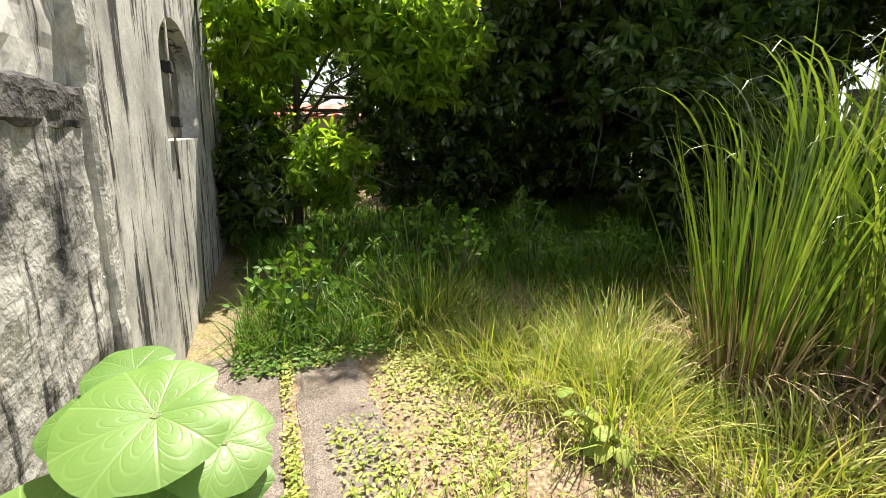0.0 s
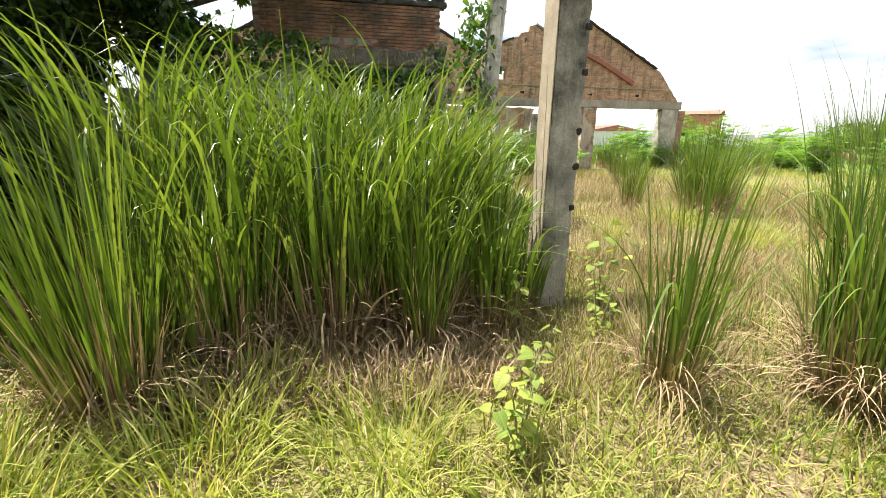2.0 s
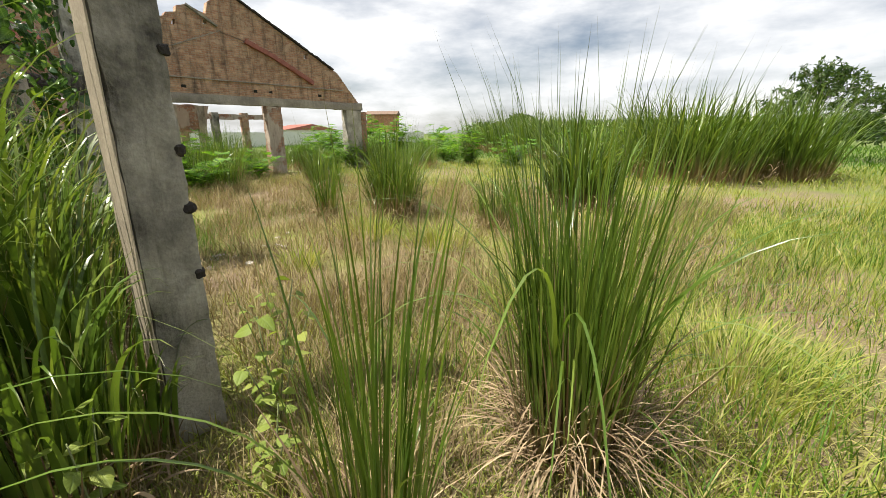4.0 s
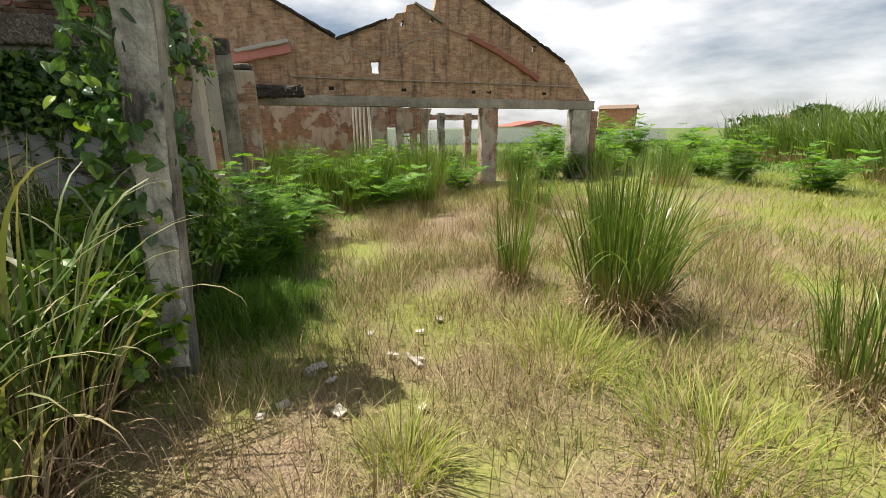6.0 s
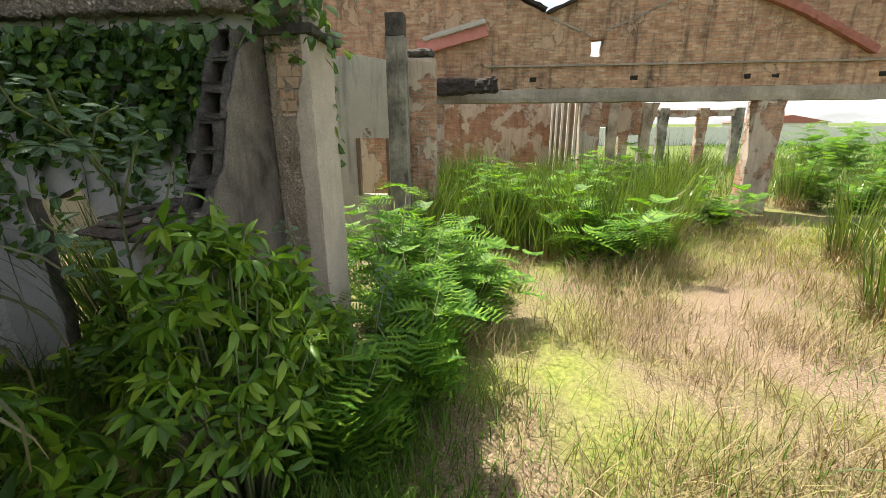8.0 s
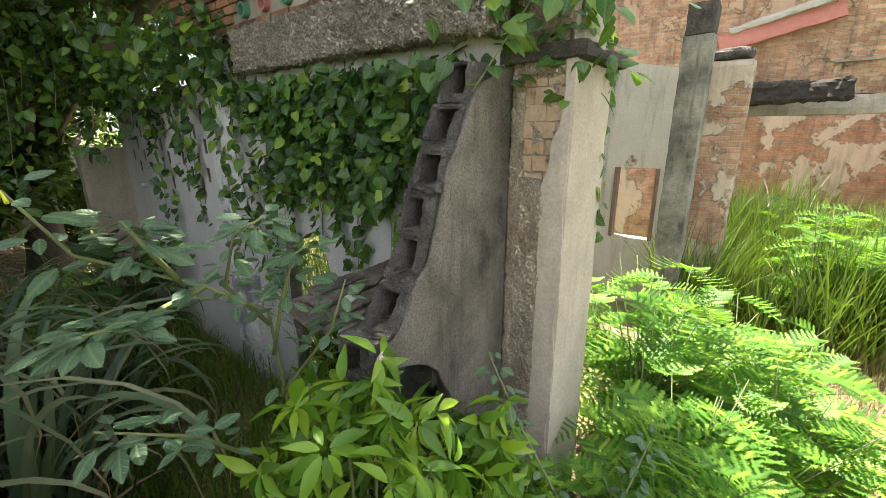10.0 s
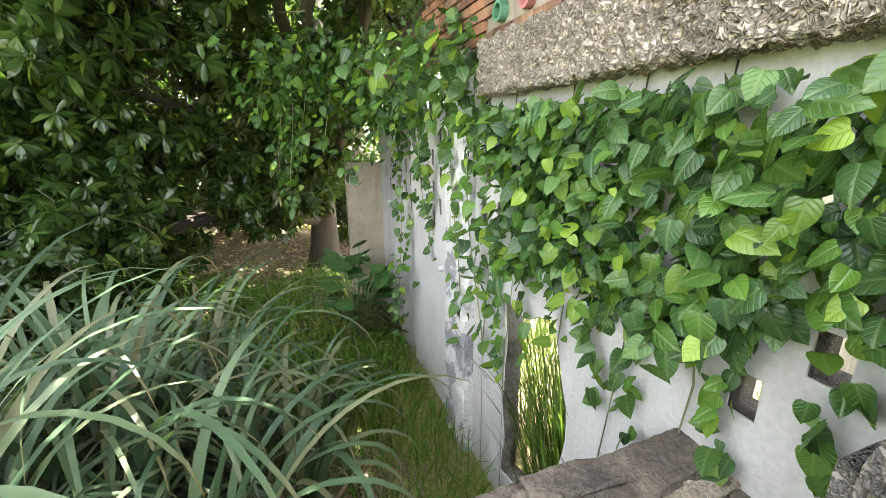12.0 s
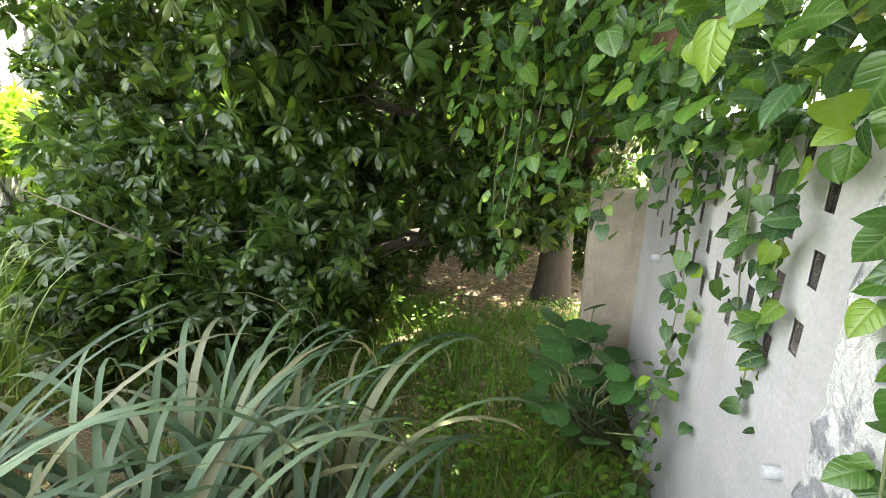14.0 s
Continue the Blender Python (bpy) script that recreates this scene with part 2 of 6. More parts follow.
def soil():
    m, nt = tree_of("soil")
    v = coords(nt)
    big, mid, grain = tex(nt, v, 0.35, 6, 0.6), tex(nt, v, 3.5, 8, 0.65), tex(nt, v, 45, 5, 0.7)
    litter = ramp(nt, grain, [(0.3, (0.06, 0.042, 0.032)), (0.5, (0.19, 0.135, 0.09)), (0.7, (0.40, 0.32, 0.22))])
    green = ramp(nt, tex(nt, v, 20, 5), [(0.3, (0.09, 0.11, 0.02)), (0.7, (0.26, 0.28, 0.07))])
    col = mixc(nt, ramp(nt, big, [(0.45, (0, 0, 0)), (0.6, (1, 1, 1))]), litter, green)
    # open pasture further off
    g = nt.nodes.new("ShaderNodeNewGeometry")
    ln = nt.nodes.new("ShaderNodeVectorMath")
    ln.operation = "DISTANCE"
    ln.inputs[1].default_value = (8, -4, 0)
    nt.links.new(g.outputs["Position"], ln.inputs[0])
    far = nt.nodes.new("ShaderNodeMapRange")
    far.inputs["From Min"].default_value, far.inputs["From Max"].default_value = 12, 22
    nt.links.new(ln.outputs["Value"], far.inputs["Value"])
    past = ramp(nt, tex(nt, v, 0.8, 8, 0.7), [(0.3, (0.06, 0.095, 0.02)), (0.55, (0.11, 0.15, 0.035)), (0.75, (0.22, 0.20, 0.09))])
    col = mixc(nt, far.outputs[0], col, past)
    finish(nt, col, 0.95, mixc(nt, 0.5, mid, grain), 0.8, 0.03)
    return m


def plain(name, a, b, scale=8.0, rough=0.8, bump=0.3, metal=0.0):
    m, nt = tree_of(name)
    v = coords(nt)
    n1 = tex(nt, v, scale, 6, 0.65)
    finish(nt, mixc(nt, n1, a, b), rough, tex(nt, v, scale * 6, 4), bump, 0.006, metal=metal)
    return m


SOIL = soil()
CREAM_SIDE = weathered("cream_side", (0.62, 0.54, 0.46), (0.22, 0.19, 0.16), (0.52, 0.46, 0.39), 0.35, 0.3, 0.33, 55, 0.6, 0.01, size=1.6)
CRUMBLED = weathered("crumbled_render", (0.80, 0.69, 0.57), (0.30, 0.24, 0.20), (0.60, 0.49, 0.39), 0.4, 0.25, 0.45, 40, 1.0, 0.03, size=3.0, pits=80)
WORN_BRICK = weathered("worn_brick", (0.60, 0.43, 0.30), (0.34, 0.24, 0.17), (0.50, 0.31, 0.20), 0.4, 0.2, 0.45, 50, 0.8, 0.012, size=6.0)
LICHEN = weathered("lichen_slab", (0.20, 0.165, 0.135), (0.03, 0.026, 0.022), (0.34, 0.29, 0.25), 0.9, 0.3, 0.42, 40, 1.0, 0.03, size=5.0)
OLD_RENDER = weathered("old_render", (0.66, 0.64, 0.60), (0.035, 0.036, 0.042), (0.30, 0.28, 0.26), 1.0, 0.95, 0.40, 34, 0.8, 0.02, size=2.6, run=0.6)
WALL_PAINT = weathered("faded_paint", (0.79, 0.77, 0.72), (0.075, 0.072, 0.072), (0.48, 0.45, 0.41), 0.6, 1.0, 0.35, 50, 0.4, 0.008, size=1.9, run=0.585)
POST_TAN = weathered("tan_concrete", (0.50, 0.43, 0.33), (0.12, 0.10, 0.08), None, 0.4, 0.3, 0.3, 50, 0.5, 0.01)
POST_GREY = weathered("grey_concrete", (0.46, 0.43, 0.37), (0.045, 0.042, 0.038), None, 0.95, 0.8, 0.3, 44, 0.9, 0.02, size=1.7)
COL_CREAM = weathered("cream_render", (0.62, 0.57, 0.48), (0.08, 0.07, 0.06), (0.42, 0.36, 0.29), 0.75, 0.6, 0.36, 48, 0.8, 0.016, size=1.5)
POST_COAT = weathered("stained_coat", (0.74, 0.71, 0.65), (0.05, 0.045, 0.042), (0.36, 0.32, 0.28), 1.0, 0.9, 0.40, 48, 0.9, 0.018, size=2.0)
BLOCK_GREY = weathered("block_cement", (0.24, 0.225, 0.21), (0.05, 0.047, 0.045), None, 0.8, 0.4, 0.3, 70, 1.0, 0.02, size=4.0, pits=75)
CEMENT = weathered("cement_coat", (0.37, 0.34, 0.30), (0.05, 0.046, 0.042), None, 1.0, 0.6, 0.3, 85, 0.9, 0.012, size=1.8, pits=110)
ROUGHCAST = weathered("roughcast", (0.66, 0.59, 0.51), (0.10, 0.085, 0.075), None, 0.6, 0.3, 0.3, 40, 1.0, 0.05, size=1.1, pits=44)
FLAKED_WHITE = weathered("flaked_white", (0.78, 0.77, 0.75), (0.20, 0.20, 0.21), (0.33, 0.33, 0.35), 0.45, 0.2, 0.47, 40, 1.0, 0.03, size=3.2)
WHITE_BLOCK = weathered("white_paint", (0.74, 0.77, 0.80), (0.26, 0.26, 0.25), (0.48, 0.46, 0.43), 0.4, 0.35, 0.27, 60, 0.3, 0.006)
GABLE = brickwork("old_brick", (0.48, 0.25, 0.15), (0.66, 0.43, 0.27), (0.50, 0.39, 0.29), (0.61, 0.42, 0.285), 0.585, sootmix=0.85)
BRICK_RED = brickwork("red_brick", (0.46, 0.22, 0.13), (0.55, 0.30, 0.18), (0.40, 0.35, 0.30), None, 0.5, sootmix=0.4)
BRICK_PLASTER = brickwork("half_plastered_brick", (0.46, 0.24, 0.15), (0.56, 0.35, 0.23), (0.48, 0.40, 0.32), (0.60, 0.50, 0.40), 0.50)
PINK_WALL = brickwork("pink_plaster", (0.44, 0.22, 0.15), (0.50, 0.28, 0.18), (0.42, 0.34, 0.28), (0.60, 0.50, 0.42), 0.50)
MOULD = weathered("mould_crust", (0.16, 0.15, 0.145), (0.02, 0.02, 0.022), (0.40, 0.38, 0.36), 1.0, 0.9, 0.36, 40, 1.0, 0.02, size=5.0)
LINTEL = weathered("lintel_concrete", (0.46, 0.41, 0.34), (0.10, 0.085, 0.07), None, 0.6, 0.5, 0.3, 24, 0.8, 0.02)


def sooty_brick():
    """Single old bricks: each with a tone of its own, blackened in patches."""
    m, nt = tree_of("sooty_brick")
    info = nt.nodes.new("ShaderNodeObjectInfo")
    v = coords(nt)
    mid, grain = tex(nt, v, 2.2, 8, 0.7), tex(nt, v, 60, 4, 0.7)
    col = ramp(nt, info.outputs["Random"], [(0, (0.30, 0.13, 0.075)), (0.35, (0.42, 0.20, 0.115)), (0.7, (0.36, 0.21, 0.14)), (1, (0.48, 0.27, 0.16))])
    col = mixc(nt, ramp(nt, mid, [(0.42, (0.85, 0.85, 0.85)), (0.62, (0, 0, 0))]), col, (0.06, 0.045, 0.038))
    col = mixc(nt, 0.4, col, ramp(nt, grain, [(0.3, (0.4, 0.4, 0.4)), (0.7, (1, 1, 1))]), "MULTIPLY")
    finish(nt, col, 0.9, grain, 0.8, 0.008)
    return m


SOOTY_BRICK = sooty_brick()
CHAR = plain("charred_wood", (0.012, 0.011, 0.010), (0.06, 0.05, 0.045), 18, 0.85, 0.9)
RUST = plain("rusty_sheet", (0.16, 0.06, 0.045), (0.44, 0.17, 0.13), 7, 0.75, 0.7)
TILE = plain("clay_tile", (0.10, 0.075, 0.06), (0.28, 0.19, 0.14), 9, 0.85, 0.6)
FAR_WHITE = plain("whitewash", (0.60, 0.60, 0.58), (0.75, 0.75, 0.73), 1.5, 0.9)
FAR_BRICK = brickwork("orange_block", (0.60, 0.27, 0.16), (0.66, 0.33, 0.20), (0.5, 0.4, 0.33), None, 0.5, height=0.2, width=0.4, sootmix=0.1)
BARK = barky("bark", (0.035, 0.028, 0.022), (0.12, 0.10, 0.08))
TWIG = barky("twig", (0.10, 0.085, 0.065), (0.24, 0.21, 0.17), 20)
STEM = barky("green_stem", (0.13, 0.17, 0.07), (0.24, 0.26, 0.13), 30)
# near-black shade of recesses as a colour; also for boxes and far windows
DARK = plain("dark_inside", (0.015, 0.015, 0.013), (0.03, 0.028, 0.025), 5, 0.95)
RUBBLE = plain("rubble", (0.30, 0.27, 0.24), (0.56, 0.53, 0.48), 14, 0.9, 0.6)
GREEN_PIPE = plain("green_glaze", (0.07, 0.19, 0.12), (0.12, 0.28, 0.18), 9, 0.45)
PINK_PIPE = plain("pink_glaze", (0.36, 0.13, 0.13), (0.46, 0.20, 0.20), 9, 0.45)
RED_FLAKE = plain("faded_red_paint", (0.38, 0.13, 0.10), (0.50, 0.22, 0.18), 9, 0.7, 0.6)
RED_SHEET = plain("red_paint", (0.60, 0.05, 0.03), (0.70, 0.09, 0.05), 6, 0.5)

LEAF_DARK = foliage("tree_leaf", [(0.028, 0.058, 0.015), (0.048, 0.095, 0.021), (0.078, 0.14, 0.028), (0.046, 0.086, 0.032), (0.12, 0.19, 0.036)], 0.47, 0.27, 0.7)
LEAF_LIGHT = foliage("young_tree_leaf", [(0.13, 0.25, 0.025), (0.23, 0.39, 0.04), (0.34, 0.48, 0.07)], 0.65, 0.4, 0.4)
VINE_LEAF = foliage("vine_leaf", [(0.028, 0.07, 0.03), (0.05, 0.125, 0.028), (0.09, 0.20, 0.03), (0.035, 0.09, 0.042), (0.12, 0.25, 0.032), (0.055, 0.125, 0.055), (0.08, 0.18, 0.03), (0.28, 0.42, 0.045)], 0.40, 0.27, 0.6, None, "rib")
FERN = foliage("feathery_leaf", [(0.06, 0.16, 0.025), (0.12, 0.28, 0.035), (0.26, 0.44, 0.055)], 0.48, 0.5, 0.3)
SHRUB_LEAF = foliage("shrub_leaf", [(0.05, 0.12, 0.016), (0.10, 0.22, 0.022), (0.16, 0.30, 0.028), (0.24, 0.36, 0.035)], 0.35, 0.38, 0.45)
GLAUCOUS = foliage("glaucous_leaf", [(0.06, 0.115, 0.068), (0.095, 0.165, 0.10), (0.075, 0.14, 0.068)], 0.22, 0.5, 0.3, None, "rib")
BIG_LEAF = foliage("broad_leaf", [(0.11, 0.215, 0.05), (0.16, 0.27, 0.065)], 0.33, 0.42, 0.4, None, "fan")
# shaded copy of the broad leaf: the shade is in its tones
BIG_LEAF_SHADED = foliage("shaded_broad_leaf", [(0.04, 0.11, 0.03), (0.06, 0.16, 0.04)], 0.30, 0.45, 0.35, None, "fan")
BLADE_TALL = foliage("tall_grass_blade", [(0.055, 0.10, 0.016), (0.09, 0.16, 0.02), (0.13, 0.21, 0.035), (0.20, 0.27, 0.05)], 0.34, 0.3, 0.55, (0.93, 1.0, (0.22, 0.20, 0.07)), foot=(0.06, 0.34, (0.30, 0.21, 0.11)))
BLADE_GREY = foliage("grey_green_blade", [(0.035, 0.07, 0.035), (0.065, 0.115, 0.062), (0.11, 0.17, 0.09), (0.19, 0.19, 0.11)], 0.28, 0.45, 0.4, (0.85, 1.0, (0.26, 0.20, 0.11)), foot=(0.05, 0.25, (0.16, 0.12, 0.07)))
BLADE_LIME = foliage("lime_grass_blade", [(0.17, 0.25, 0.04), (0.28, 0.35, 0.06), (0.38, 0.41, 0.10), (0.48, 0.43, 0.20)], 0.40, 0.5, 0.3)
BLADE_GREEN = foliage("green_grass_blade", [(0.05, 0.12, 0.015), (0.09, 0.19, 0.02), (0.15, 0.26, 0.03)], 0.38, 0.5, 0.3)
BLADE_DRY = foliage("dry_grass_blade", [(0.30, 0.23, 0.125), (0.45, 0.37, 0.235), (0.17, 0.12, 0.075), (0.24, 0.23, 0.08), (0.38, 0.30, 0.175), (0.13, 0.088, 0.055)], 0.18, 0.75, 0.2)
BLADE_HALF_DRY = foliage("half_dry_blade", [(0.04, 0.08, 0.02), (0.07, 0.12, 0.03), (0.12, 0.17, 0.05), (0.18, 0.20, 0.08), (0.42, 0.38, 0.22)], 0.25, 0.5, 0.4, (0.75, 1.0, (0.36, 0.31, 0.17)), foot=(0.1, 0.4, (0.16, 0.12, 0.07)))
BLADE_DEAD = foliage("dead_blade", [(0.29, 0.21, 0.13), (0.50, 0.39, 0.26), (0.15, 0.10, 0.065), (0.38, 0.28, 0.18)], 0.15, 0.8, 0.2)

# ---- builders ----
rng = np.random.default_rng(7)


def part(name, data, material, parent=None, label="", at=None):
    """Links a mesh (or a bmesh) as one object, under a thing or a part where one is given."""
    if isinstance(data, bmesh.types.BMesh):
        me = bpy.data.meshes.new(name)
        data.to_mesh(me)
        data.free()
        data = me
    if material is not None and not data.materials:
        data.materials.append(material)
    ob = new(name, data)
    if parent is not None:
        ob.parent = parent
    if at is not None:
        ob.matrix_basis = at
    return tagged(ob, label)


def thing(name, where, label, category, group="", kind=""):
    ob = new(name)
    ob.empty_display_size = 0.1
    ob.matrix_basis = where if isinstance(where, Matrix) else Matrix.Translation(where)
    return tagged(ob, label, category, group, kind)


def mesh_np(name, verts, tris, along=None, smooth=True, leaf=None):
    me = bpy.data.meshes.new(name)
    verts, tris = np.asarray(verts, np.float32).reshape(-1, 3), np.asarray(tris, np.int32)
    k = tris.shape[1]
    me.vertices.add(len(verts))
    me.vertices.foreach_set("co", verts.ravel())
    me.loops.add(tris.size)
    me.loops.foreach_set("vertex_index", tris.ravel())
    me.polygons.add(len(tris))
    me.polygons.foreach_set("loop_start", np.arange(0, tris.size, k, dtype=np.int32))
    me.update(calc_edges=True)
    if smooth:
        me.polygons.foreach_set("use_smooth", np.ones(len(tris), bool))
    if along is not None:
        a = me.attributes.new("along", "FLOAT", "POINT")
        a.data.foreach_set("value", np.asarray(along, np.float32).ravel())
    if leaf is not None:
        a = me.attributes.new("leaf", "FLOAT_VECTOR", "POINT")
        a.data.foreach_set("vector", np.asarray(leaf, np.float32).ravel())
    return me


def ribbons(name, base, az, length, width, lean, droop, segs=4, fold=0.0, power=1.6, cane=0.0):
    """Grass blades: each rises from base, leans to az and bends over by droop (radians), the later the higher the power."""
    n = len(base)
    az, length, width, lean, droop = [np.broadcast_to(np.asarray(a, float), (n,)) for a in (az, length, width, lean, droop)]
    s = np.linspace(0, 1, segs + 1)
    th = lean[:, None] + droop[:, None] * s[None, :] ** power
    thm = (th[:, 1:] + th[:, :-1]) / 2
    step = (length / segs)[:, None]
    r = np.concatenate([np.zeros((n, 1)), np.cumsum(np.sin(thm) * step, 1)], 1)
    z = np.concatenate([np.zeros((n, 1)), np.cumsum(np.cos(thm) * step, 1)], 1)
    d = np.stack([np.cos(az), np.sin(az), np.zeros(n)], 1)
    tw = az + np.pi / 2 + rng.normal(0, 0.5, n)
    side = np.stack([np.cos(tw), np.sin(tw), np.zeros(n)], 1)
    mid = base[:, None, :] + r[:, :, None] * d[:, None, :]
    mid[:, :, 2] += z
    rise = np.minimum(1, 0.55 + 1.6 * s) if not cane else 0.28 + 0.72 * np.clip((s - cane * 0.6) / (cane * 0.6), 0, 1)
    w = (width[:, None] * rise[None, :] * (1 - s[None, :] ** 2.6) * 0.5)[:, :, None] * side[:, None, :]
    nrm = np.stack([-np.cos(th) * d[:, :1], -np.cos(th) * d[:, 1:2], np.sin(th)], 2)
    if fold:
        rings = np.stack([mid - w + nrm * fold * width[:, None, None] * (1 - s[None, :, None]), mid, mid + w + nrm * fold * width[:, None, None] * (1 - s[None, :, None])], 2)
        c = 3
    else:
        rings = np.stack([mid - w, mid + w], 2)
        c = 2
    V = rings.reshape(-1, 3)
    per = (segs + 1) * c
    q = []
    for k in range(segs):
        for j in range(c - 1):
            a = k * c + j
            q.append((a, a + 1, a + 1 + c, a + c))
    F = (np.arange(n)[:, None, None] * per + np.array(q)[None]).reshape(-1, 4)
    return mesh_np(name, V, F, np.broadcast_to(s[None, :, None], (n, segs + 1, c)))


def frames(dirs, ups):
    y = dirs / np.linalg.norm(dirs, axis=1, keepdims=True)
    x = np.cross(y, ups)
    x /= np.linalg.norm(x, axis=1, keepdims=True) + 1e-9
    return np.stack([x, y, np.cross(x, y)], 2)


def scatter(name, shape, pos, dirs, ups, size):
    V0, T = shape
    R = frames(dirs, ups)
    size = np.broadcast_to(np.asarray(size, float), (len(pos),))
    V = np.einsum("nij,vj->nvi", R, V0) * size[:, None, None] + pos[:, None, :]
    F = (np.arange(len(pos))[:, None, None] * len(V0) + T[None]).reshape(-1, 3)
    return mesh_np(name, V, F, leaf=np.tile(V0, (len(pos), 1)))


def blade_shape(prof, fold=0.25, curl=0.12, notch=0.0):
    """A leaf along +y, one long, folded on its midrib: prof rows are (y, half width)."""
    V, T = [], []
    rows = len(prof)
    for y, w in prof:
        zc = -curl * y * y
        V += [(-w, y - notch * w * (1 - y), zc + fold * w), (0, y, zc), (w, y - notch * w * (1 - y), zc + fold * w)]
    for k in range(rows - 1):
        a = 3 * k
        for j in (0, 1):
            T += [(a + j, a + j + 1, a + j + 4), (a + j, a + j + 4, a + j + 3)]
    return np.array(V, float), np.array(T)


LANCE = blade_shape([(0, 0.012), (0.28, 0.13), (0.62, 0.15), (1, 0.0)], 0.25, 0.22)
OVAL = blade_shape([(0, 0.015), (0.15, 0.17), (0.42, 0.28), (0.72, 0.22), (0.92, 0.09), (1, 0.0)], 0.2, 0.15)


def quilted(prof, lift=0.11, curl=0.2, notch=0.3):
    """A broad leaf of five columns: puffed between its ribs, its rim wavy."""
    V, T = [], []
    for k, (y, w) in enumerate(prof):
        zc = -curl * y * y
        for q in (-1, -0.55, 0, 0.55, 1):
            z = zc + lift * w * (0.9 if abs(q) == 0.55 else 0.15 * abs(q)) + (0.008 * math.sin(k * 2.3 + q * 1.4) if abs(q) == 1 else 0)
            V.append((q * w, y - notch * w * (1 - y) * q * q, z))
    for k in range(len(prof) - 1):
        for j in range(4):
            a = 5 * k + j
            T += [(a, a + 1, a + 6), (a, a + 6, a + 5)]
    return np.array(V, float), np.array(T)


HEART = quilted([(0, 0.02), (0.03, 0.24), (0.12, 0.36), (0.28, 0.41), (0.45, 0.395), (0.63, 0.315), (0.8, 0.18), (0.92, 0.06), (1, 0.0)])
OVAL_BIG = quilted([(0, 0.015), (0.15, 0.17), (0.42, 0.27), (0.72, 0.22), (0.92, 0.09), (1, 0.0)], 0.1, 0.2, 0.1)
LONG_LEAF = blade_shape([(0, 0.012), (0.15, 0.10), (0.4, 0.165), (0.65, 0.125), (0.85, 0.06), (1, 0.0)], 0.42, 0.45)
comb = [(0.0, 0.01)]
for k in range(7):
    w = 0.19 * (1 - 0.6 * (k / 6.5) ** 3)
    comb += [(k / 7 + 0.09, w), (k / 7 + 0.135, 0.035)]
PINNA = blade_shape(comb + [(1.0, 0.0)], 0.18, 0.22)


def unit(v):
    return v / (np.linalg.norm(v, axis=-1, keepdims=True) + 1e-9)


def tube(points, radii, sides=8, bm=None, wobble=0.0):
    """A tapered, bent tube through the points."""
    bm = bm or bmesh.new()
    rings = []
    pts = [Vector(p) for p in points]
    for k, p in enumerate(pts):
        a, b = pts[max(0, k - 1)], pts[min(len(pts) - 1, k + 1)]
        q = (b - a).to_track_quat("Z", "Y")
        ring = []
        for j in range(sides):
            t = 2 * math.pi * j / sides
            r = radii[k] * (1 + wobble * noise.noise(Vector((p.x * 3 + math.cos(t), p.y * 3 + math.sin(t), p.z * 2))))
            ring.append(bm.verts.new(p + q @ Vector((r * math.cos(t), r * math.sin(t), 0))))
        rings.append(ring)
    for ra, rb in zip(rings, rings[1:]):
        for j in range(sides):
            f = bm.faces.new((ra[j], ra[(j + 1) % sides], rb[(j + 1) % sides], rb[j]))
            f.smooth = True
    bm.faces.new(rings[-1])
    bm.faces.new(reversed(rings[0]))
    return bm


def block(bm, x0, x1, y0, y1, z0, z1, bevel=0.01):
    r = bmesh.ops.create_cube(bm, size=1.0)
    vs = r["verts"]
    bmesh.ops.transform(bm, matrix=Matrix.LocRotScale(((x0 + x1) / 2, (y0 + y1) / 2, (z0 + z1) / 2), None, (x1 - x0, y1 - y0, z1 - z0)), verts=vs)
    if bevel:
        es = list({e for v in vs for e in v.link_edges})
        bmesh.ops.bevel(bm, geom=es, offset=bevel, segments=1, affect="EDGES")
    return bm


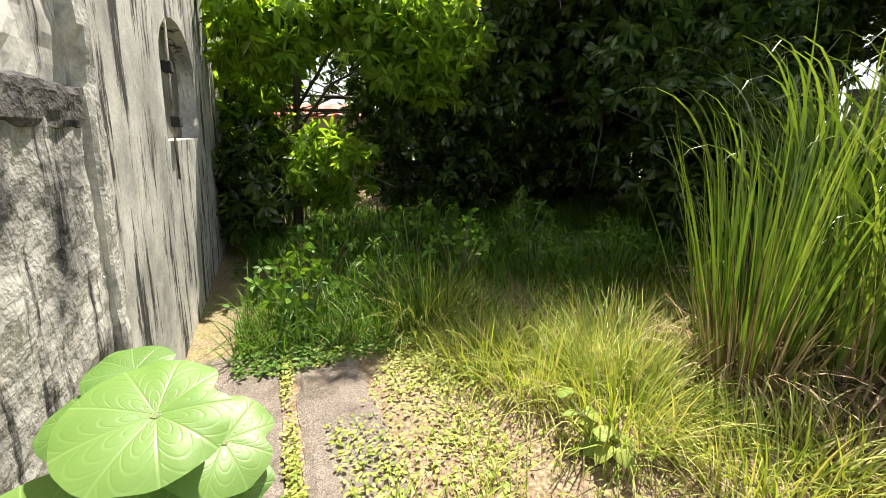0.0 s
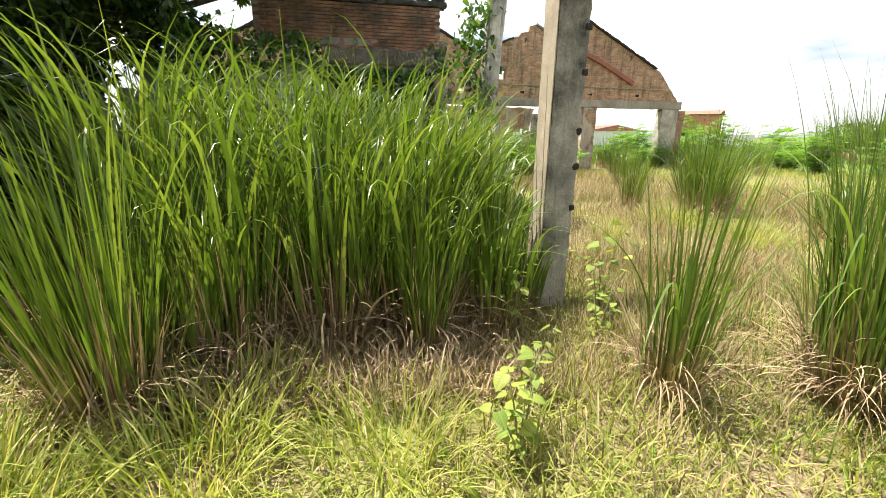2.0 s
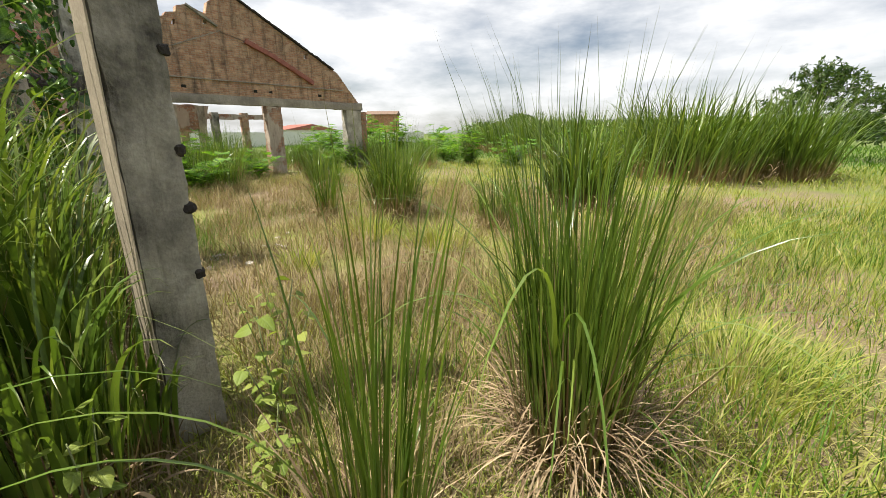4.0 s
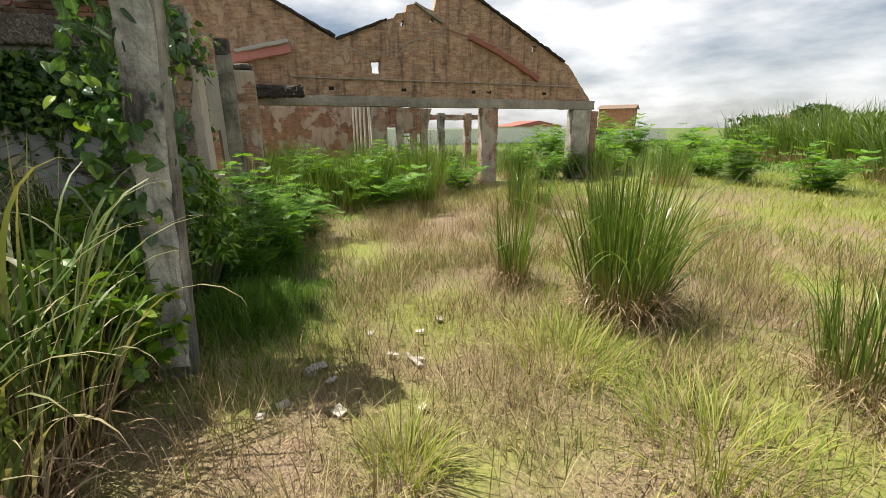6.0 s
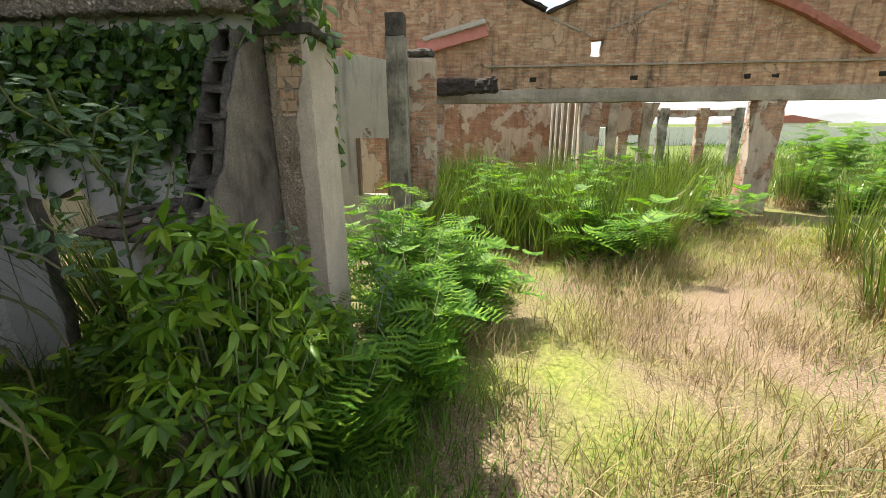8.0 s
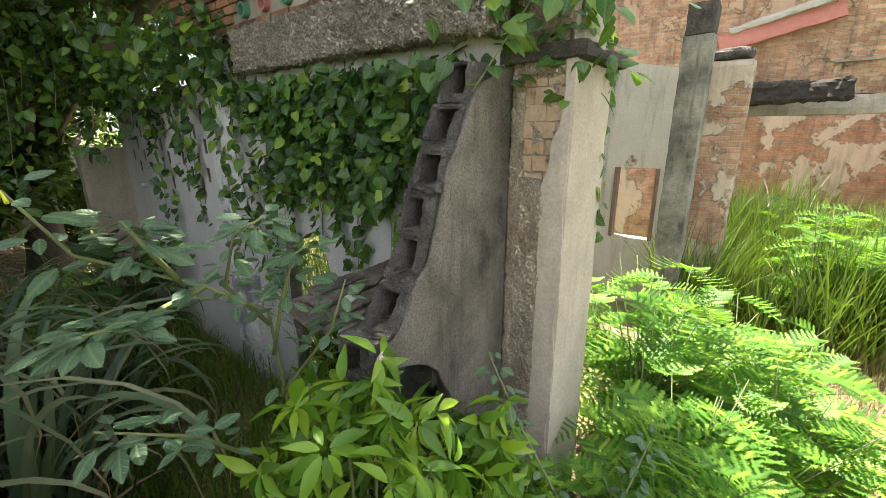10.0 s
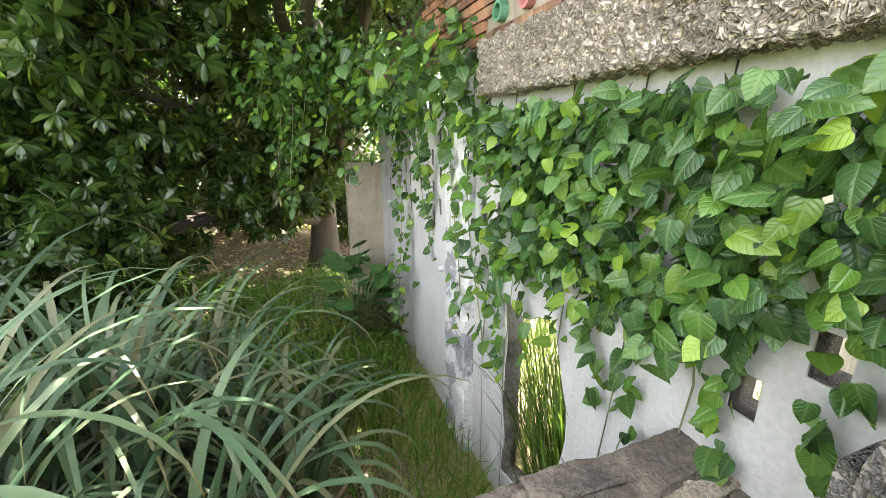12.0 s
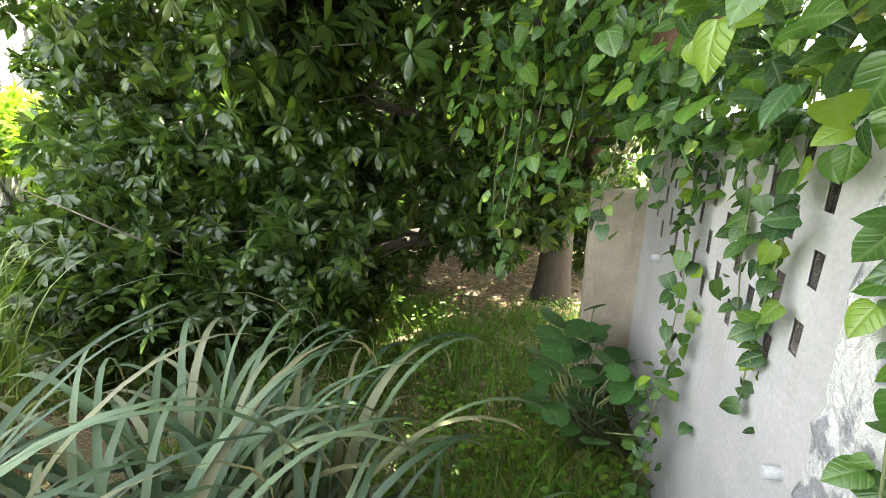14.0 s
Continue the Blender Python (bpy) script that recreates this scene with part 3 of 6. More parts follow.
def rough_block(x0, x1, y0, y1, z0, z1, cell=0.08, amp=0.01, seed=0.0, freq=5.0, chip=0.02, most=90):
    """A worn block: fine faces, pushed in and out a little, with chipped edges."""
    dims = (x1 - x0, y1 - y0, z1 - z0)
    n = [max(1, min(most, round(d / cell))) for d in dims]
    idx, V, F = {}, [], []

    def vid(i, j, k):
        if (i, j, k) not in idx:
            p = Vector((x0 + dims[0] * i / n[0], y0 + dims[1] * j / n[1], z0 + dims[2] * k / n[2]))
            on = [(i in (0, n[0])), (j in (0, n[1])), (k in (0, n[2]))]
            out = Vector(((i == n[0]) - (i == 0), (j == n[1]) - (j == 0), (k == n[2]) - (k == 0)))
            w = noise.noise(p * freq + Vector((seed, seed * 1.7, 0))) + 0.5 * noise.noise(p * freq * 3.1)
            push = amp * w
            if sum(on) >= 2:
                push -= chip * (0.35 + max(0, noise.noise(p * 6.0 + Vector((seed, 3, 9))) * 1.6))
            p += out.normalized() * push
            idx[(i, j, k)] = len(V)
            V.append(p)
        return idx[(i, j, k)]

    for a in range(n[0]):
        for b in range(n[1]):
            F.append((vid(a, b, 0), vid(a, b + 1, 0), vid(a + 1, b + 1, 0), vid(a + 1, b, 0)))
            F.append((vid(a, b, n[2]), vid(a + 1, b, n[2]), vid(a + 1, b + 1, n[2]), vid(a, b + 1, n[2])))
    for a in range(n[0]):
        for c in range(n[2]):
            F.append((vid(a, 0, c), vid(a + 1, 0, c), vid(a + 1, 0, c + 1), vid(a, 0, c + 1)))
            F.append((vid(a, n[1], c), vid(a, n[1], c + 1), vid(a + 1, n[1], c + 1), vid(a + 1, n[1], c)))
    for b in range(n[1]):
        for c in range(n[2]):
            F.append((vid(0, b, c), vid(0, b, c + 1), vid(0, b + 1, c + 1), vid(0, b + 1, c)))
            F.append((vid(n[0], b, c), vid(n[0], b + 1, c), vid(n[0], b + 1, c + 1), vid(n[0], b, c + 1)))
    me = bpy.data.meshes.new("rough")
    me.from_pydata(V, [], F)
    return me


def outline_wall(profile, holes, thick, axis="x", at=0.0):
    """A wall cut out along a profile of (along, up), with rectangular or ragged holes, given depth by thick."""
    cu = bpy.data.curves.new("outline", "CURVE")
    cu.dimensions, cu.fill_mode, cu.extrude = "2D", "BOTH", thick / 2
    for loop in [profile] + holes:
        sp = cu.splines.new("POLY")
        sp.points.add(len(loop) - 1)
        for p, (u, w) in zip(sp.points, loop):
            p.co = (u, w, 0, 1)
        sp.use_cyclic_u = True
    ob = bpy.data.objects.new("outline", cu)
    scene.collection.objects.link(ob)
    me = bpy.data.meshes.new_from_object(ob.evaluated_get(bpy.context.evaluated_depsgraph_get()))
    bpy.data.objects.remove(ob)
    bpy.data.curves.remove(cu)
    m = Matrix(((0, 0, 1, at), (1, 0, 0, 0), (0, 1, 0, 0), (0, 0, 0, 1))) if axis == "x" else Matrix(((1, 0, 0, 0), (0, 0, -1, at), (0, 1, 0, 0), (0, 0, 0, 1)))
    bm = bmesh.new()
    bm.from_mesh(me)
    bmesh.ops.remove_doubles(bm, verts=bm.verts, dist=0.0005)
    bm.to_mesh(me)
    bm.free()
    me.transform(m)
    me.materials.clear()
    return me


def ragged(points, step=0.12, amp=0.03, seed=0.0):
    """Breaks straight edges of a loop into small uneven ones."""
    out = []
    for (a, b), (c, d) in zip(points, points[1:] + points[:1]):
        n = max(1, int(math.hypot(c - a, d - b) / step))
        for k in range(n):
            t = k / n
            u, w = a + (c - a) * t, b + (d - b) * t
            out.append((u + amp * noise.noise(Vector((u * 4, w * 4, seed))), w + amp * noise.noise(Vector((u * 4, w * 4, seed + 9)))))
    return out

# ---- ground ----
def ground_height(x, y):
    return 0.03 * noise.noise(Vector((x * 0.7, y * 0.7, 0))) + 0.015 * noise.noise(Vector((x * 3, y * 3, 5)))


def sheet():
    t = np.linspace(-1, 1, 181)
    a = np.sinh(t * 6.2) / np.sinh(6.2) * 2500
    xs, ys = a + 6.0, a - 3.0
    V = [(x, y, ground_height(x, y) if abs(x - 6) < 40 and abs(y + 3) < 40 else 0.0) for y in ys for x in xs]
    n = len(xs)
    i = np.arange(n - 1)
    q = (i[None, :] + n * i[:, None]).ravel()
    return mesh_np("ground", V, np.stack([q, q + 1, q + n + 1, q + n], 1))


tagged(part("ground", sheet(), SOIL), "trampled soil with leaf litter and straw between the grass", "ground", kind="structure")
PAVING = weathered("old_concrete", (0.34, 0.295, 0.26), (0.13, 0.11, 0.095), (0.24, 0.20, 0.17), 0.5, 0.2, 0.45, 60, 0.9, 0.01, size=2.5, pits=90)
tagged(part("pavement", rough_block(-0.61, -0.13, -0.3, 2.1, -0.1, 0.022, 0.06, 0.014, 5.0, 3.0, 0.03), PAVING), "cracked slab of sandy concrete half lost under weeds", "pavement", kind="structure")
tagged(part("pavement", rough_block(-1.5, -0.69, -0.6, 2.4, -0.1, 0.03, 0.06, 0.012, 2.0, 3.0), PAVING),
       "strip of cracked, sandy concrete paving along the stained wall", "pavement", kind="structure")

# ---- the stained boundary wall beside the start; it leans a little over the path ----
LEAN_WALL = Matrix.Translation((-1.25, 0, 1.6)) @ Matrix.Rotation(radians(3.5), 4, "Y")
arch = [(2.72, -0.02), (4.15, -0.02), (4.15, 0.55)] + [(3.435 + 0.715 * math.cos(a), 0.55 + 0.34 * math.sin(a)) for a in np.linspace(0.25, 2.9, 9)] + [(2.72, 0.55)]
wall_left = tagged(part("wall_west", outline_wall([(1.4, -1.75), (10.5, -1.75), (10.5, 4.2), (1.4, 4.2)], [arch], 0.3, "x", -0.15), WALL_PAINT, at=LEAN_WALL),
                   "tall rendered wall with faded white paint, streaked with black mould", "wall", kind="structure")
part("niche_back", rough_block(-0.27, -0.14, 2.6, 4.3, -0.1, 1.1, 0.1, 0.006), POST_GREY, wall_left, "grey walled-up back of the arched niche")
wall_near = tagged(part("wall_southwest", rough_block(-0.5, 0.0, -0.6, 1.38, -1.75, 0.17, 0.035, 0.012, 4.0, 6.0, 0.02), OLD_RENDER, at=LEAN_WALL),
                   "thick old wall with black mould and flaking grey render", "wall", kind="structure")
part("upper_render", rough_block(-0.5, -0.035, -0.6, 1.38, 0.17, 4.2, 0.05, 0.012, 6.0, 6.0, 0.02), WALL_PAINT, wall_near, "paler pitted render above the ledge")
part("ledge", rough_block(-0.1, 0.012, -0.6, 1.285, 0.06, 0.21, 0.03, 0.012, 7.0, 9.0, 0.02), MOULD, wall_near, "ledge black with mould")
part("render_edge", rough_block(-0.1, 0.022, 1.28, 1.43, -1.75, 4.2, 0.04, 0.016, 8.0, 6.0, 0.02), OLD_RENDER, wall_near, "crumbling vertical edge of dark render")
conduit = thing("wall_conduit", (-1.235, 2.92, 0), "thin grey conduit with two small junction boxes on the stained wall", "conduit")
part("pipe", tube([(-0.02, 0, 1.3), (0.0, 0, 1.75), (0.05, 0, 2.4)], [0.009] * 3, 8), POST_GREY, conduit)
for zz in (1.68, 2.05):
    part("junction_box", block(bmesh.new(), -0.01, 0.05, -0.05, 0.05, zz, zz + 0.08, 0.006), DARK, conduit, "dark rusted junction box")
tagged(part("wall_north", rough_block(-3, 12, 12.2, 12.5, -0.1, 2.3, 0.5, 0.02, 1.0, 1.0, 0.05), POST_GREY), "grey boundary wall behind the trees", "wall", kind="structure")

# ---- posts of the old shed ----
post_a = thing("concrete_post", (3.37, -2.47, 0), "square concrete post with a broken notch and formwork lines", "post")
part("shaft", rough_block(-0.14, 0.14, -0.14, 0.14, -0.2, 3.6, 0.045, 0.006, 1.0, 7.0, 0.02), POST_GREY, post_a)
# tan facing on one side only: the sunlit tone is in its colour
part("sunlit_face", rough_block(-0.135, 0.135, 0.138, 0.152, -0.2, 3.6, 0.06, 0.004, 3.0, 6.0, 0.006), POST_TAN, post_a, "tan rendered side of the post, its sunlit tone put into the colour")
for zz in (0.95, 1.32, 1.62, 2.1, 2.45):
    part("rusted_tie", rough_block(-0.152, -0.1, -0.152, -0.1, zz, zz + 0.05 + 0.06 * (zz % 0.3), 0.012, 0.014, zz, 22.0, 0.012), CHAR, post_a, "spalled hole with a dark rusted tie")
# near-black block, proud of the post, in place of the notch's shade
part("notch", rough_block(-0.165, -0.1, 0.02, 0.155, 2.72, 2.9, 0.025, 0.025, 2.2, 11.0, 0.02), DARK, post_a, "broken notch, its shade drawn as a near-black block")
part("chipped_stone", rough_block(-0.175, -0.12, 0.07, 0.15, 2.68, 2.76, 0.02, 0.015, 5.2, 11.0, 0.02), RUBBLE, post_a)

post_b = thing("weathered_post", pose(7.42, -2.82, 0, 3.8), "weathered square post with peeling pale render, wrapped in vine", "post")
part("shaft", rough_block(-0.145, 0.145, -0.145, 0.145, -0.2, 4.0, 0.05, 0.012, 6.0, 5.0, 0.03), POST_GREY, post_b)
part("render_coat", rough_block(-0.17, -0.14, -0.135, 0.13, 0.1, 3.9, 0.04, 0.014, 7.0, 6.0, 0.03, 110), POST_COAT, post_b, "pale cracked render coat")

col_c = thing("broken_column", (10.7, -2.62, 0), "rendered column with bare brick and crumbling cream plaster, top lost in vines", "column")
part("shaft", rough_block(-0.22, 0.27, -0.16, 0.17, -0.2, 3.75, 0.05, 0.008, 9.0, 5.0, 0.02), COL_CREAM, col_c)
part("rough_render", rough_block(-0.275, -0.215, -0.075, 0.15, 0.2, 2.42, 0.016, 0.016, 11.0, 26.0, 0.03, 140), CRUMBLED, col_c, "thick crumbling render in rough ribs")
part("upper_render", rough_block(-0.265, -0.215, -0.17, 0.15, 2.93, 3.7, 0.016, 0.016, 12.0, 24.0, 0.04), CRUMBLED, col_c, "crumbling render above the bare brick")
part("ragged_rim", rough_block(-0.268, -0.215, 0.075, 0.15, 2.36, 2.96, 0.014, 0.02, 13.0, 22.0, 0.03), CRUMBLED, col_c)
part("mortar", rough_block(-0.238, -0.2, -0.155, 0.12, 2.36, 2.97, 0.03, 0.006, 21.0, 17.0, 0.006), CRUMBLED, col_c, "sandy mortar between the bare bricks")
for row in range(7):
    for j in range(3):
        y0 = max(-0.155, -0.17 + 0.125 * j - (0.055 if row % 2 else 0.0))
        y1 = min(0.12, -0.049 + 0.125 * j - (0.055 if row % 2 else 0.0))
        part("brick", rough_block(-0.242, -0.2, y0, y1, 2.37 + 0.086 * row, 2.452 + 0.086 * row, 0.025, 0.006, row + j, 17.0, 0.006), WORN_BRICK, col_c)
smooth_edge = ragged([(-0.19, 0.1), (-0.06, 0.1), (-0.05, 1.0), (-0.065, 1.7), (-0.05, 2.1), (-0.06, 2.38), (-0.085, 2.48), (-0.095, 2.6), (-0.13, 2.68), (-0.14, 2.86), (-0.13, 3.0), (-0.19, 3.0)], 0.03, 0.03, 4.0)
part("smooth_face", outline_wall(smooth_edge, [], 0.045, "x", -0.25), CREAM_SIDE, col_c, "smooth pinkish cream render with a broken edge")
part("smooth_render", rough_block(-0.262, 0.28, -0.2, -0.155, 0.1, 3.0, 0.05, 0.004, 14.0, 5.0, 0.005), CREAM_SIDE, col_c, "smooth cream render on the sheltered side")
part("capital", rough_block(-0.30, 0.34, -0.26, 0.2, 3.0, 3.08, 0.05, 0.012, 15.0, 5.0, 0.02), BLOCK_GREY, col_c, "mossy ledge at the column head")


def torn_cell(depth, slope, seed):
    """Broken end of a hollow block: shells and beds round an open core, its face ragged and sloping back."""
    w, h = 0.19, 0.2
    me = outline_wall(ragged([(0, 0), (w, 0), (w, h), (0, h)], 0.022, 0.02, seed), [ragged([(0.04, 0.035), (w - 0.042, 0.03), (w - 0.038, h - 0.032), (0.045, h - 0.028)], 0.022, 0.02, seed + 3)], depth, "x", depth / 2)
    bm = bmesh.new()
    bm.from_mesh(me)
    bmesh.ops.triangulate(bm, faces=bm.faces)
    bmesh.ops.subdivide_edges(bm, edges=[e for e in bm.edges if e.calc_length() > 0.05], cuts=1)
    for v in bm.verts:
        q = v.co * 38 + Vector((seed * 7, 0, 0))
        v.co += Vector((noise.noise(q) * 1.6, noise.noise(q + Vector((5, 0, 0))), noise.noise(q + Vector((0, 9, 0))))) * 0.008
        v.co.x += (v.co.z - h / 2) * slope * max(0.0, 1 - v.co.x / depth) + 0.02 * noise.noise(Vector((seed, v.co.y * 14, v.co.z * 14)))
    bm.to_mesh(me)
    bm.free()
    return me


stub = thing("broken_block_wall", (9.0, -2.44, 0), "torn end of a hollow concrete block wall with rough grey cement render", "wall")
EDGE = [9.95, 9.92, 9.96, 9.9, 9.93, 9.86, 9.88, 9.78, 9.38, 9.54, 9.72, 9.80, 9.88, 10.0, 10.12]
for row, x0 in enumerate(EDGE):
    lo, hi = EDGE[max(0, row - 1)], EDGE[min(len(EDGE) - 1, row + 1)]
    slope = min(0.9, max(0.0, (hi - lo) / 0.4))
    part("block", torn_cell(0.24, slope, row * 1.3), BLOCK_GREY, stub, at=Matrix.Translation((x0 - 9.0, -0.012 + 0.012 * (row % 3), row * 0.2)))
    part("web", rough_block(0, 0.05, 0.02, 0.17, 0.01, 0.19, 0.04, 0.006, row * 2.0, 14.0, 0.004), BLOCK_GREY, stub, "dark web closing the core", Matrix.Translation((x0 - 9.0 + 0.15, 0, row * 0.2)))
    x = x0 + 0.25
    while x < 10.42:
        ln = min(0.39, 10.47 - x)
        part("block", rough_block(0, max(0.05, ln), 0, 0.19, 0, 0.194, 0.06, 0.006, row + x, 12.0, 0.008), BLOCK_GREY, stub, at=Matrix.Translation((x - 9.0, 0, row * 0.2)))
        x += ln + 0.01
prof = [(10.46, 0.0), (10.46, 2.98)] + [(x0 + 0.03, r * 0.2 + 0.1) for r, x0 in reversed(list(enumerate(EDGE)))] + [(9.98, 0.0)]
coat = outline_wall(ragged(prof, 0.035, 0.05, 3.0), [], 0.03, "y", -2.458)
coat.transform(Matrix.Translation((-9.0, 2.44, 0)))
part("cement_render", coat, CEMENT, stub, "rough grey cement render, stained dark and tan")
# broken coping slab, split into layers, on a low rendered wall
slab = thing("fallen_slab", pose(10.07, -1.68, 1.68, 4, -3, -2), "cracked dark lichen-covered slab split into layers, lying on a low wall", "slab")
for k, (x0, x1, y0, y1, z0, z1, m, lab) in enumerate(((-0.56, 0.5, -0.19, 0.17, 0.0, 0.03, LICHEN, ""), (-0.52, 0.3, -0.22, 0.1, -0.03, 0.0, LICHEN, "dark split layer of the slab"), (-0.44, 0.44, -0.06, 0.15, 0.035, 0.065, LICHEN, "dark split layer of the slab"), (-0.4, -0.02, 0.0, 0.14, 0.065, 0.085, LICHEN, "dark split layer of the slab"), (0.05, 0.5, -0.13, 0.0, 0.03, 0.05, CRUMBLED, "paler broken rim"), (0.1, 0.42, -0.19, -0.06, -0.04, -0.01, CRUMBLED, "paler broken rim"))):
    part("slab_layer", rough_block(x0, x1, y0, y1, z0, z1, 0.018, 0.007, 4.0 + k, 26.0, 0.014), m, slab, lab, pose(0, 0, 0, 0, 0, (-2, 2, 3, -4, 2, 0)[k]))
part("white_flake", rough_block(-0.28, -0.2, -0.13, -0.03, 0.035, 0.05, 0.02, 0.012, 8.0, 12.0, 0.02), RUBBLE, slab, "flake of white paint")
tagged(part("low_wall", rough_block(9.95, 10.35, -1.95, -1.46, -0.1, 1.65, 0.05, 0.012, 3.0, 4.0, 0.03), COL_CREAM), "low cream rendered wall under the broken slab", "wall", kind="structure")

# ---- white vented block wall and its beam ----
vents = []
for i in range(7):
    for j in range(6):
        y0, z0 = 1.19 + 0.42 * j + (0.21 if i % 2 == 0 else 0) + 0.01 * ((i * 7 + j * 3) % 3), 2.9 - 0.155 * i
        if not (i == 6 and j > 3):
            vents.append([(y0, z0), (y0 + 0.075, z0 + 0.004), (y0 + 0.077, z0 + 0.16), (y0 - 0.004, z0 + 0.155)])
for y0, z0 in ((-2.0, 2.22), (-1.8, 1.98), (-1.86, 2.62), (-1.1, 2.1), (0.16, 2.55), (0.22, 2.26), (-0.04, 2.28)):
    vents.append([(y0, z0), (y0 + 0.1, z0), (y0 + 0.1, z0 + 0.16), (y0, z0 + 0.16)])
breach = ragged([(-0.86, 0.35), (-0.14, 0.3), (-0.13, 1.75), (-0.4, 1.74), (-0.68, 1.87), (-0.86, 1.4)], 0.1, 0.05, 2.0)
WHITE_BLOCKS = brickwork("white_blockwork", (0.60, 0.61, 0.62), (0.66, 0.66, 0.66), (0.46, 0.45, 0.44), (0.62, 0.61, 0.60), 0.34, (0.42, 0.38, 0.33), height=0.2, width=0.4, sootmix=0.55)
wall_edge = [(-2.44, -0.1), (3.96, -0.1), (3.96, 3.1), (0.3, 3.17), (0.3, 3.2), (-2.44, 3.2)]
wall_white = tagged(part("wall_vented", outline_wall(wall_edge, [breach] + vents, 0.014, "x", 10.407), WHITE_BLOCKS),
                    "white-painted block wall with staggered vent slots, a breach and creeping vines", "wall", kind="structure")
part("block_core", outline_wall(wall_edge, [breach] + vents, 0.13, "x", 10.48), CEMENT, wall_white, "bare grey blocks behind the paint")
part("pilaster", rough_block(10.31, 10.56, 0.42, 0.9, -0.1, 3.5, 0.035, 0.018, 3.0, 9.0, 0.03, 120), FLAKED_WHITE, wall_white, "flaking white pilaster with grey cracks")
# near-black panel added behind the slots in place of their own shade
part("vent_lining", rough_block(10.556, 10.6, 0.95, 3.85, 1.85, 3.08, 0.2, 0.004), CHAR, wall_white, "near-black panel added for the shade in the vent slots")
for yy, zz in ((1.12, 1.62), (3.3, 1.95)):
    part("pipe_stub", tube([(10.45, yy, zz), (10.34, yy, zz - 0.01), (10.33, yy, zz - 0.01)], [0.03, 0.03, 0.024], 12), WHITE_BLOCK, wall_white, "white painted pipe stub")
tagged(part("wall_tan", rough_block(9.86, 10.54, 3.965, 4.2, -0.1, 2.45, 0.06, 0.012, 6.0, 4.0, 0.03), POST_TAN), "low tan rendered wall returning from the white wall under the tree", "wall", kind="structure")
upper = thing("roof_parapet", (10.45, -1.0, 3.2), "rough cast concrete beam carrying a brick parapet with glazed pipe ends", "parapet")
part("beam", rough_block(-0.2, 0.12, -1.45, 1.12, -0.055, 0.272, 0.014, 0.03, 2.0, 24.0, 0.02, 210), ROUGHCAST, upper, "beam of coarse grey roughcast, sooty at its end")
part("mortar_core", rough_block(-0.085, 0.1, -1.6, 2.55, 0.272, 1.22, 0.08, 0.006, 3.0, 5.0, 0.02), LINTEL, upper, "recessed grey mortar")
part("coping", rough_block(-0.16, 0.16, -1.75, 2.6, 1.22, 1.34, 0.06, 0.025, 4.0, 6.0, 0.03), BLOCK_GREY, upper, "blackened cement coping")
for k in range(12):
    part("ridge_tile", rough_block(-0.14, 0.14, -1.7 + 0.36 * k, -1.42 + 0.36 * k, 1.33, 1.47, 0.04, 0.03, k * 1.7, 9.0, 0.05), BLOCK_GREY, upper)
for k, m in ((0, GREEN_PIPE), (1, PINK_PIPE), (2, GREEN_PIPE), (3, PINK_PIPE)):
    bm = bmesh.new()
    y0 = 0.98 - 0.31 * k
    for r0, r1 in ((0.06, 0.042),):
        ring = []
        for j in range(20):
            a = 2 * math.pi * j / 20
            ring.append([bm.verts.new((xx, y0 + r * math.cos(a), 0.42 + r * math.sin(a))) for xx, r in ((-0.08, r0), (-0.135, r0), (-0.135, r1), (0.0, r1))])
        for j in range(20):
            for q in range(3):
                bm.faces.new((ring[j][q], ring[(j + 1) % 20][q], ring[(j + 1) % 20][q + 1], ring[j][q + 1]))
    part("pipe_end", bm, m, upper, "glazed clay pipe end set in the brick")
tagged(part("timber", rough_block(-0.05, 0.05, 0, 3.3, -0.06, 0.06, 0.1, 0.01, 2.0), plain("red_timber", (0.10, 0.05, 0.035), (0.20, 0.11, 0.075), 12, 0.8, 0.5), at=pose(10.0, 1.5, 3.4, 14, 0, 2)), "reddish timber leaning across the wall top among vines", "timber")

# ---- side wall with window, and the slim column before it ----
WALL_CREAM = brickwork("cream_plaster", (0.46, 0.24, 0.15), (0.54, 0.32, 0.20), (0.40, 0.34, 0.28), (0.70, 0.67, 0.58), 0.36)
wall_d = tagged(part("wall_side", outline_wall(ragged([(-2.75, -0.1), (6, -0.1), (6, 3.55), (0, 3.55), (-1.0, 3.5), (-1.9, 3.56), (-2.75, 3.4)], 0.15, 0.03, 1.0), [[(-2.38, 1.05), (-1.76, 1.05), (-1.76, 2.12), (-2.38, 2.12)]], 0.2, "x", 15.1), WALL_CREAM),
                "cream plastered wall with brick showing and an empty window opening", "wall", kind="structure")
win = thing("window_1", (15.0, -2.07, 1.05), "empty weathered wooden window frame in a plastered wall", "window", kind="structure")
part("window_frame", block(bmesh.new(), -0.04, 0.1, 0.26, 0.31, 0, 1.07, 0.004), TILE, win)
part("window_frame", block(bmesh.new(), -0.04, 0.1, -0.31, -0.26, 0, 1.07, 0.004), TILE, win)
tagged(part("wall_inner", rough_block(17.0, 17.2, -2.55, 4.0, -0.1, 2.6, 0.2, 0.02, 3.0, 3.0, 0.05), BRICK_PLASTER), "bare brick wall of the room behind the window", "wall", kind="structure")
col_d = thing("slim_column", (14.15, -2.76, 0), "slim free-standing concrete column with a blackened top", "column")
part("shaft", rough_block(-0.16, 0.15, -0.15, 0.15, -0.2, 3.66, 0.06, 0.006, 21.0, 5.0, 0.015), POST_GREY, col_d)
